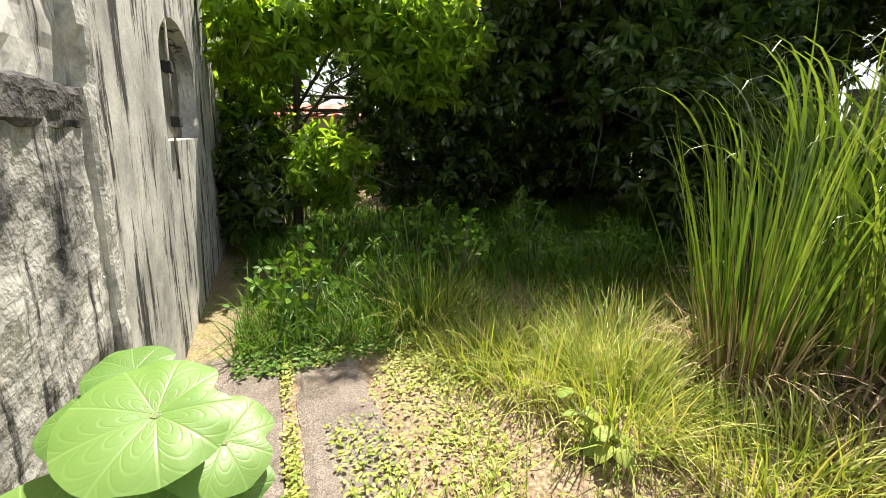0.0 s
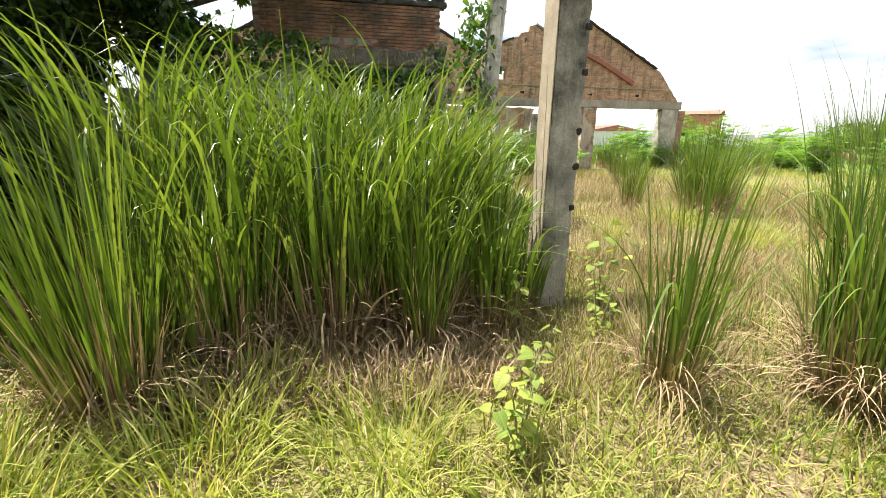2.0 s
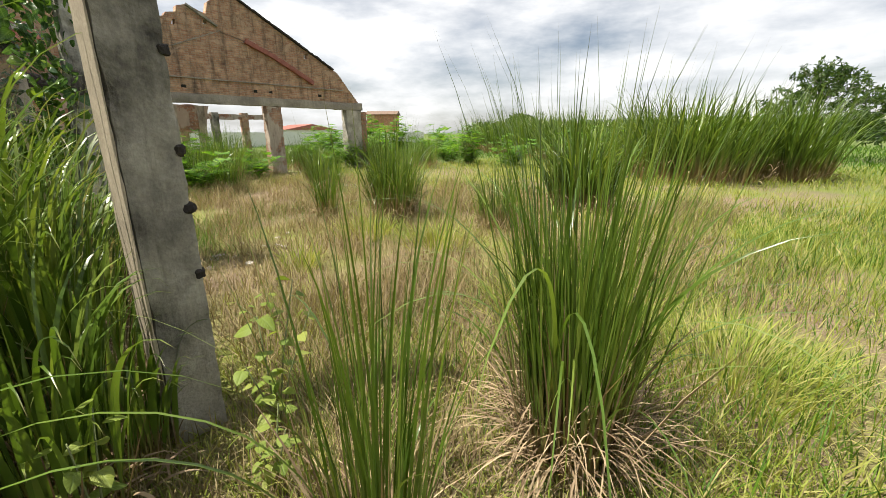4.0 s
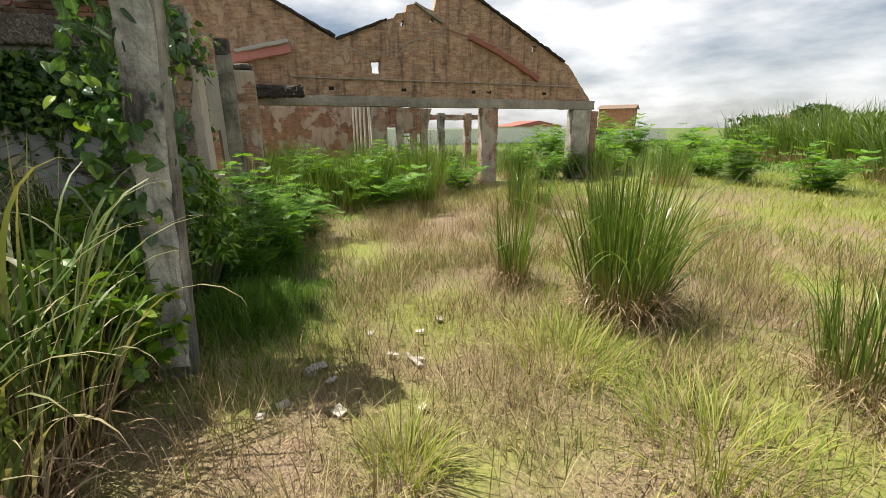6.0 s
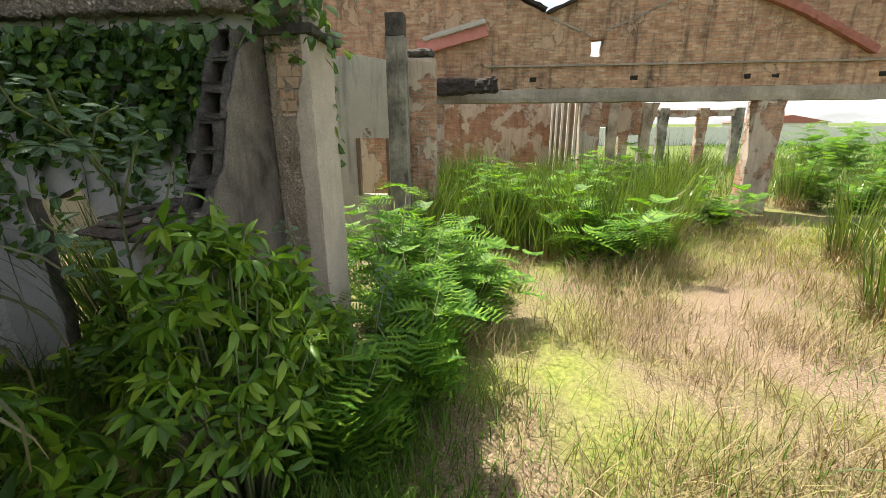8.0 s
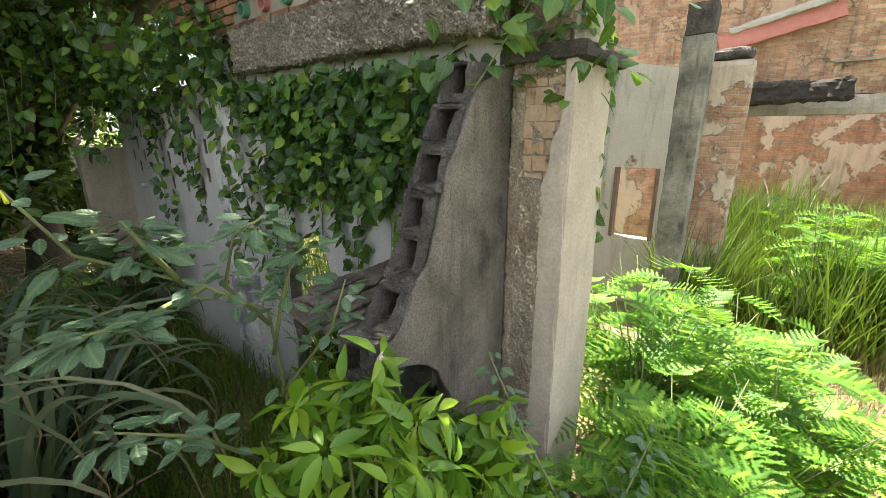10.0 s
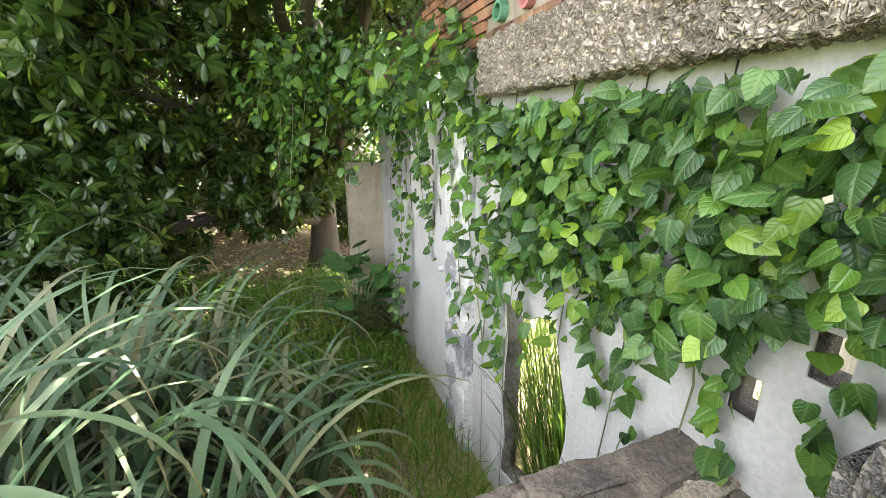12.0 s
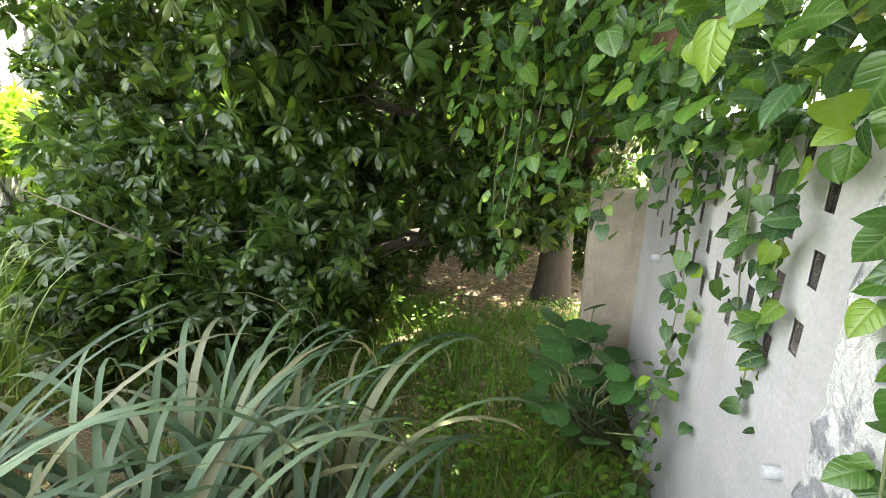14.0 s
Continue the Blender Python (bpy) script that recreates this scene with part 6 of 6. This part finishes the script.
for y, top, ln in ((0.62, 3.3, 2.3), (0.80, 3.35, 0.7), (1.35, 3.3, 1.7), (1.7, 3.3, 0.8), (0.2, 3.2, 1.9), (2.1, 3.3, 1.3), (2.5, 3.2, 1.5), (2.8, 3.2, 1.2), (1.6, 3.3, 1.2)):
    n = int(ln * 24)
    s = np.linspace(0, 1, n)
    q = np.stack([10.32 - (0.05 if y < 2 else 0.45) * np.sin(s * 3 + y) + r5.normal(0, 0.03, n), y + 0.12 * np.sin(s * 4 + y * 3) + r5.normal(0, 0.05, n), top - s * ln], 1)
    strands.append(q)
    st.append([tuple(v) for v in np.stack([10.32 - (0.05 if y < 2 else 0.45) * np.sin(s * 3 + y), y + 0.12 * np.sin(s * 4 + y * 3), top - s * ln], 1)[:: max(1, n // 10)]])
q3 = np.stack([r5.normal(10.36, 0.1, 600), r5.uniform(0.2, 4.0, 600), r5.uniform(2.98, 3.75, 600)], 1)
q = np.stack([r5.normal(10.12, 0.26, 850), 0.15 + 3.7 * r5.random(850) ** 0.8, r5.normal(3.38, 0.17, 850)], 1)
q4 = np.stack([r5.normal(9.5, 0.4, 500), r5.normal(2.7, 0.3, 500), r5.normal(3.6, 0.2, 500)], 1)
for x, y, top, ln in ((9.1, 2.6, 3.9, 1.85), (9.0, 2.75, 3.9, 1.5), (8.85, 2.5, 3.9, 0.9), (9.25, 2.55, 3.8, 1.2), (9.5, 2.5, 3.8, 1.2), (9.8, 2.6, 3.7, 1.35), (10.05, 2.4, 3.6, 1.0), (10.22, 2.25, 3.2, 2.9)):
    n = int(ln * 40)
    sl = np.linspace(0, 1, n)
    strands.append(np.stack([x + 0.06 * np.sin(sl * 5) + r5.normal(0, 0.06, n), y + 0.06 * np.cos(sl * 4) + r5.normal(0, 0.06, n), top - sl * ln], 1))
    st.append([(x + 0.06 * math.sin(f * 5), y + 0.06 * math.cos(f * 4), top - f * ln) for f in (0, 0.2, 0.4, 0.6, 0.8, 1.0)])
allp = np.concatenate(strands + [q, q3, q4])
vine("trailing_vine", (10.3, 1.2, 3.3), allp, np.tile(np.array([[-0.8, -0.3, 0.3]]), (len(allp), 1)), 0.105, VINE_LEAF, "bright heart-leaved vine spilling from the wall top in long strands", 2, stems=st)
# over the broken column, and the weathered post
n = 420
q = np.stack([10.55 + r5.normal(0, 0.22, n), -2.55 + r5.normal(0, 0.22, n), 3.25 + r5.normal(0, 0.2, n)], 1)
q2 = np.stack([10.98 + r5.normal(0, 0.05, 70), -2.72 + r5.normal(0, 0.06, 70), r5.uniform(2.0, 3.3, 70)], 1)
q = np.concatenate([q, q2])
vine("column_vine", (10.6, -2.6, 3.2), q, np.tile(np.array([[-0.6, -0.6, 0.4]]), (len(q), 1)), 0.092, VINE_LEAF, "vine with glossy heart-shaped leaves crowning the broken column", 4, 200,
     stems=[[(10.98, -2.7, 3.3), (11.0, -2.74, 2.6), (10.99, -2.72, 2.0)], [(10.4, -2.6, 3.3), (10.2, -2.5, 3.0), (10.1, -2.45, 2.85)]])
n = 760
ang = r5.uniform(0, 2 * math.pi, n)
q = np.stack([7.44 + 0.27 * np.cos(ang) + r5.normal(0, 0.08, n), -2.84 + 0.27 * np.sin(ang) + r5.normal(0, 0.08, n), 1.2 + 2.6 * r5.random(n) ** 0.8], 1)
q[:, 0] += 0.22 * (q[:, 2] > 2.5) * r5.random(n)
q = q[(q[:, 1] > -2.98) | (q[:, 0] > 7.5) | (r5.random(n) < 0.18)]
vine("post_vine", (7.42, -2.86, 1.5), q, unit(q - np.array([7.44, -2.84, 0]) * 1.0) * np.array([1, 1, 0]) + np.array([-0.3, -0.5, 0.1]), 0.11, VINE_LEAF, "vine climbing the weathered post", 5, 150)


def leafy_shrub(name, x, y, h, wid, n, per, size, shape, material, label, seed):
    r = np.random.default_rng(seed)
    t = thing(name, (x, y, 0), label, "shrub")
    P = []
    for k in range(n):
        a, rad = r.uniform(0, 2 * math.pi), wid * math.sqrt(r.random())
        top = Vector((rad * math.cos(a), rad * math.sin(a), h * (1 - 0.5 * (rad / wid) ** 2) * r.uniform(0.5, 1.0)))
        if k % 3 == 0:
            part("stem", tube([(top.x * 0.2, top.y * 0.2, -0.05), (top.x * 0.6, top.y * 0.6, top.z * 0.6), top], [0.012, 0.009, 0.004], 5), STEM, t)
        P.append(top)
    part("foliage", whorls("leaves", np.array([tuple(v) for v in P]), per, size, shape, r, 0.55, 0.6), material, t)
    return t


leafy_shrub("lance_leaf_shrub", 9.68, -2.82, 1.6, 0.4, 130, 8, 0.14, LONG_LEAF, SHRUB_LEAF, "bright glossy shrub against the torn wall", 12)
leafy_shrub("lance_leaf_shrub", 9.07, -2.72, 2.05, 0.5, 260, 8, 0.125, LONG_LEAF, SHRUB_LEAF, "shrub with drooping glossy yellow-green leaves", 1)
leafy_shrub("lance_leaf_shrub", 8.13, -2.11, 1.7, 0.6, 150, 7, 0.15, LONG_LEAF, SHRUB_LEAF, "leafy green shrub in the shade between the posts", 2)
leafy_shrub("lance_leaf_shrub", 7.0, -2.35, 1.5, 0.65, 170, 7, 0.12, OVAL, SHRUB_LEAF, "leafy shrub crowding the foot of the weathered post", 3)


leafy_shrub("bright_leaf_shrub", 9.75, -1.55, 1.35, 0.3, 70, 7, 0.12, LONG_LEAF, SHRUB_LEAF, "small bright green shrub beside the broken slab", 8)
leafy_shrub("bright_leaf_shrub", 10.05, -0.85, 0.8, 0.3, 60, 6, 0.10, OVAL, SHRUB_LEAF, "low bright green plant before the breach", 9)


for k, (x, y, h) in enumerate(((0.34, 2.95, 0.7), (1.24, 3.29, 0.9), (2.17, 3.08, 0.8), (-0.48, 2.79, 0.8), (2.94, 2.68, 0.9), (0.83, 3.72, 1.0), (2.48, 3.93, 1.0), (-0.19, 3.83, 0.9))):
    leafy_shrub("shade_weed", x, y, h, 0.4, 60, 6, 0.085, OVAL if k % 2 else LONG_LEAF, BLADE_GREEN, "leafy green weed in the shade of the trees", 30 + k)


def glaucous_plant(x, y, twigs, label, seed):
    """Sparse shrub with long bare stems and stalked oval blue-green leaves, each a part."""
    r = np.random.default_rng(seed)
    t = thing("glaucous_shrub", (x, y, 0), label, "shrub", "glaucous shrubs")
    me = mesh_np("leaf", *OVAL_BIG, leaf=OVAL_BIG[0])
    me.materials.append(GLAUCOUS)
    for path in twigs:
        pts = [Vector(p) - Vector((x, y, 0)) for p in path]
        stem = part("stem", tube(pts, [0.009 - 0.006 * k / (len(pts) - 1) for k in range(len(pts))], 6), STEM, t)
        for k in range(34):
            f = 1 - 0.7 * (k / 34) ** 1.2
            g = f * (len(pts) - 1)
            i = min(int(g), len(pts) - 2)
            c = pts[i].lerp(pts[i + 1], g - i)
            a = k * 2.4 + r.normal(0, 0.3)
            dd = np.array([[math.cos(a), math.sin(a), r.uniform(-0.5, 0.5)]])
            up = np.array([[r.normal(0, 0.25) - 0.2, r.normal(0, 0.25) - 0.2, 1.0]])
            R = frames(dd, up)[0] * r.uniform(0.04, 0.082)
            off = unit(dd)[0] * 0.04
            part("leaf", me, None, t, at=Matrix([[*R[q], c[q] + off[q]] for q in range(3)] + [[0, 0, 0, 1]]))
        tip = pts[-1]
        if len(pts) > 4:
            for q in range(3):
                a = r.uniform(0, 6.28)
                e = tip + Vector((0.03 * math.cos(a), 0.03 * math.sin(a), -0.02 - 0.015 * q))
                part("flower", tube([tip, tip.lerp(e, 0.6), e], [0.002, 0.003, 0.004], 6), YELLOW, t, "slender yellow bud")
    return t


YELLOW = plain("yellow_petal", (0.45, 0.48, 0.03), (0.62, 0.58, 0.04), 20, 0.6, 0.2)
glaucous_plant(9.12, -2.12, [[(9.12, -2.12, 0), (9.17, -2.17, 1.19), (9.03, -2.33, 2.07), (8.79, -2.47, 2.27), (8.54, -2.48, 2.42), (8.46, -2.5, 2.57)],
                            [(9.03, -2.33, 2.02), (8.88, -2.38, 2.22), (8.89, -2.46, 2.39), (8.97, -2.5, 2.44)], [(9.05, -2.29, 1.88), (9.03, -2.42, 2.12), (9.05, -2.49, 2.3), (9.09, -2.52, 2.33)],
                            [(9.07, -2.27, 1.68), (9.18, -2.47, 1.98), (9.23, -2.51, 2.17)], [(8.74, -2.47, 2.29), (8.66, -2.51, 2.42), (8.62, -2.54, 2.49)],
                            [(9.07, -2.18, 1.28), (8.73, -2.39, 1.78), (8.49, -2.52, 2.02)], [(8.79, -2.47, 2.27), (8.59, -2.59, 2.27), (8.5, -2.62, 2.29)]], "lanky shrub with blue-green oval leaves and yellow buds", 1)
glaucous_plant(10.08, -3.21, [[(10.08, -3.21, 0), (10.03, -3.11, 0.79), (9.82, -2.92, 1.39), (9.71, -2.83, 1.74)], [(10.08, -3.21, 0), (10.19, -3.3, 0.79), (10.29, -3.39, 1.24)], [(10.08, -3.21, 0), (10.24, -3.4, 0.59), (10.6, -3.57, 0.99)]], "small blue-green shrub at the column's foot", 2)


def broad_leaf_mesh(seed, rings=9, seg=72):
    """A round, dimpled leaf with a notch at the stalk and raised veins."""
    V, T = [(0, 0, -0.05)], []
    for k in range(1, rings + 1):
        q = k / rings
        for j in range(seg):
            a = 2 * math.pi * (j + 0.5) / seg
            R = q * (1 + 0.08 * math.cos(a) - 0.22 * math.exp(-((a - math.pi) / 0.25) ** 2) + 0.03 * noise.noise(Vector((math.cos(a) * 3, math.sin(a) * 3, seed))))
            vein = (0.018 * q * abs(math.sin(4.5 * a)) ** 0.5 - 0.009 * q) * (1 - 0.5 * q)
            V.append((R * math.cos(a), R * math.sin(a), -0.05 + 0.10 * q - 0.2 * q ** 3 * (0.7 + 0.6 * noise.noise(Vector((math.cos(a) * 1.5, math.sin(a) * 1.5, seed + 4)))) + vein))
    for j in range(seg):
        T.append((0, 1 + j, 1 + (j + 1) % seg))
    for k in range(rings - 1):
        o = 1 + k * seg
        for j in range(seg):
            b = (j + 1) % seg
            T += [(o + j, o + seg + j, o + seg + b), (o + j, o + seg + b, o + b)]
    return mesh_np("leaf", V, T, leaf=V)


def broad_plant(x, y, leaves, material, label, seed, group=""):
    t = thing("broad_leaved_plant", (x, y, 0), label, "plant", group)
    meshes = []
    for k in range(3):
        me = broad_leaf_mesh(seed + k)
        me.materials.append(material)
        meshes.append(me)
    for k, (lx, ly, lz, s, tx, ty, rz) in enumerate(leaves):
        part("stalk", tube([(0.02 * k - 0.05, 0, -0.05), ((lx - x) * 0.6, (ly - y) * 0.6, lz * 0.7), (lx - x, ly - y, lz - 0.03 * s)], [0.012, 0.009, 0.007], 6), STEM, t)
        part("leaf", meshes[k % 3], None, t, at=pose(lx - x, ly - y, lz, tx, ty, rz) @ Matrix.Scale(s * (0.78 if material is BIG_LEAF else 0.85), 4))
    return t


rb = random.Random(5)
broad_plant(-0.85, -0.05, [(-0.78, -0.16, 1.278, 0.137, -18, 3, 200), (-0.875, -0.1, 1.262, 0.085, -16, 14, 165), (-0.925, -0.2, 1.16, 0.11, -26, 10, 190), (-0.712, -0.115, 1.175, 0.115, -22, -14, 180), (-0.715, -0.134, 1.09, 0.10, -24, -20, 170), (-0.837, -0.023, 1.28, 0.085, -12, 0, 185), (-0.80, -0.2, 1.13, 0.13, -26, 0, 185)], BIG_LEAF, "plant with large round bright green veined leaves", 1)
broad_plant(9.75, 3.0, [(9.8 + rb.uniform(-0.42, 0.4), 3.0 + rb.uniform(-0.7, 0.7), rb.uniform(0.45, 1.3), rb.uniform(0.11, 0.18), rb.uniform(-30, 30), rb.uniform(-45, 0), rb.uniform(0, 360)) for k in range(46)], BIG_LEAF_SHADED, "cluster of large lobed green leaves against the wall, coloured darker for shade", 7)


def leafy_weed(x, y, h, n, size, label, seed):
    """Erect weed: a few pale stems with stalked heart-shaped leaves, each a part."""
    r = np.random.default_rng(seed)
    t = thing("leafy_weed", (x, y, 0), label, "weed", "leafy weeds")
    me = mesh_np("leaf", *HEART, leaf=HEART[0])
    me.materials.append(WEED_LEAF)
    for k in range(n):
        top = Vector((r.normal(0, 0.13), r.normal(0, 0.13), h * r.uniform(0.6, 1.0)))
        part("stem", tube([(0, 0, -0.03), (top.x * 0.4, top.y * 0.4, top.z * 0.5), top], [0.006, 0.005, 0.003], 5), STEM, t)
        for q in range(9):
            f = 0.3 + 0.7 * q / 8
            c = Vector((top.x * f * f, top.y * f * f, top.z * f))
            a = q * 2.4 + k
            R = frames(np.array([[math.cos(a), math.sin(a), r.uniform(-0.5, 0.2)]]), np.array([[r.normal(0, 0.3), r.normal(0, 0.3), 1.0]]))[0] * size * r.uniform(0.6, 1.2)
            part("leaf", me, None, t, at=Matrix([[*R[i], c[i] + 0.04 * (math.cos(a), math.sin(a), 0)[i]] for i in range(3)] + [[0, 0, 0, 1]]))
    return t


WEED_LEAF = foliage("weed_leaf", [(0.16, 0.24, 0.04), (0.24, 0.32, 0.06), (0.32, 0.36, 0.08)], 0.4, 0.5, 0.3, None, "rib")
for k, (x, y, h, n, sz) in enumerate(((1.43, -1.48, 0.65, 4, 0.08), (1.88, -1.7, 0.6, 3, 0.07), (2.7, -1.91, 0.75, 3, 0.08), (2.89, -2.76, 0.9, 4, 0.09), (2.49, -2.54, 0.55, 3, 0.07), (0.9, 0.59, 0.3, 2, 0.11), (4.02, -3.34, 0.5, 2, 0.07))):
    leafy_weed(x, y, h, n, sz, "pale yellow-green weed with heart-shaped leaves in the dry grass", k)

# ---- small things ----
tagged(part("concrete_pad", rough_block(-0.55, 0.55, -0.35, 0.35, -0.05, 0.05, 0.06, 0.012, 3.0, 4.0, 0.03), RUBBLE, at=pose(12.3, -10.43, 0, 0, 0, 15)), "pale concrete pad among the dry grass", "pad")
for k, (x, y, a, b) in enumerate(((6.82, -4.89, 0.13, 0.03), (6.97, -4.73, 0.06, 0.04), (6.98, -4.01, 0.11, 0.06), (6.73, -4.13, 0.05, 0.04), (6.28, -4.15, 0.07, 0.05), (7.34, -5.11, 0.05, 0.03), (6.11, -4.77, 0.04, 0.03), (7.56, -5.41, 0.05, 0.04))):
    tagged(part("plaster_scrap", rough_block(-a, a, -b, b, 0.0, 0.02, 0.03, 0.012, k * 3.0, 14.0, 0.015), RUBBLE, at=pose(x, y, 0.035, 6, -5, 47 * k + 20)), "scrap of white plaster lying on bare soil", "rubble", "plaster scraps")
for k, (x, y, s) in enumerate(((6.45, -3.57, 0.05), (6.96, -3.96, 0.06), (6.85, -4.97, 0.05), (6.56, -3.73, 0.05), (7.52, -4.6, 0.05), (0.69, 1.96, 0.12))):
    me = rough_block(-s, s, -s * 0.7, s * 0.7, -0.02, s * 0.55, s * 0.4, s * 0.2, k * 3.0, 6.0, s * 0.2)
    tagged(part("rubble_lump", me, RUBBLE if k < 5 else TILE, at=pose(x, y, 0, 0, 0, 40 * k)), "broken lump of pale plaster on the ground" if k < 5 else "dark stump-like lump of rubble in the grass", "rubble", "loose rubble")
shed = thing("red_roof", (0.75, 12.0, 1.72), "strip of red sheet roof glimpsed through the leaves", "roof")
part("sheet", rough_block(-1.2, 1.2, -0.5, 0.5, 0.5, 0.56, 0.2, 0.02), RED_SHEET, shed, at=pose(0, 0, 0, 20, 0, 0))
part("support", rough_block(-1.1, 1.1, -0.1, 0.1, -2.0, 0.5, 0.3, 0.01), FAR_WHITE, shed)
tagged(part("backdrop_trees", whorls("backdrop_trees", np.stack([rng.uniform(-60, 90, 7000), rng.uniform(-135, -118, 7000), rng.uniform(0, 1, 7000) ** 1.3 * 5.0], 1), 6, 1.2, LANCE, rng), LEAF_DARK), "line of distant trees and hedges", "trees", kind="stuff")
tree(0.89, -38.32, 6.2, [(-0.5, 0, 4.2, 2.2, 2.0, 1.2, 190), (1.8, 0.5, 3.6, 1.8, 1.6, 1.0, 140), (-2.2, 0.4, 3.4, 1.8, 1.6, 1.0, 140), (0.2, 0, 5.3, 1.6, 1.5, 0.8, 120)], 8, 0.3, LEAF_DARK, "thin-crowned tree at the edge of the field", 21, 0.16)
tree(-4.2, -36.55, 5.0, [(0, 0, 3.4, 2.8, 2.2, 1.4, 320), (2.0, 0.5, 2.2, 2.2, 1.8, 1.2, 220)], 10, 0.3, LEAF_DARK, "bushy tree at the edge of the field", 22, 0.16)
tree(53.2, -89.87, 6.0, [(0, 0, 4.4, 4.0, 3.4, 1.6, 300), (-3.0, 0.5, 3.6, 2.4, 2.2, 1.3, 160)], 8, 0.7, LEAF_DARK, "round-crowned tree behind the perimeter wall", 23, 0.25)
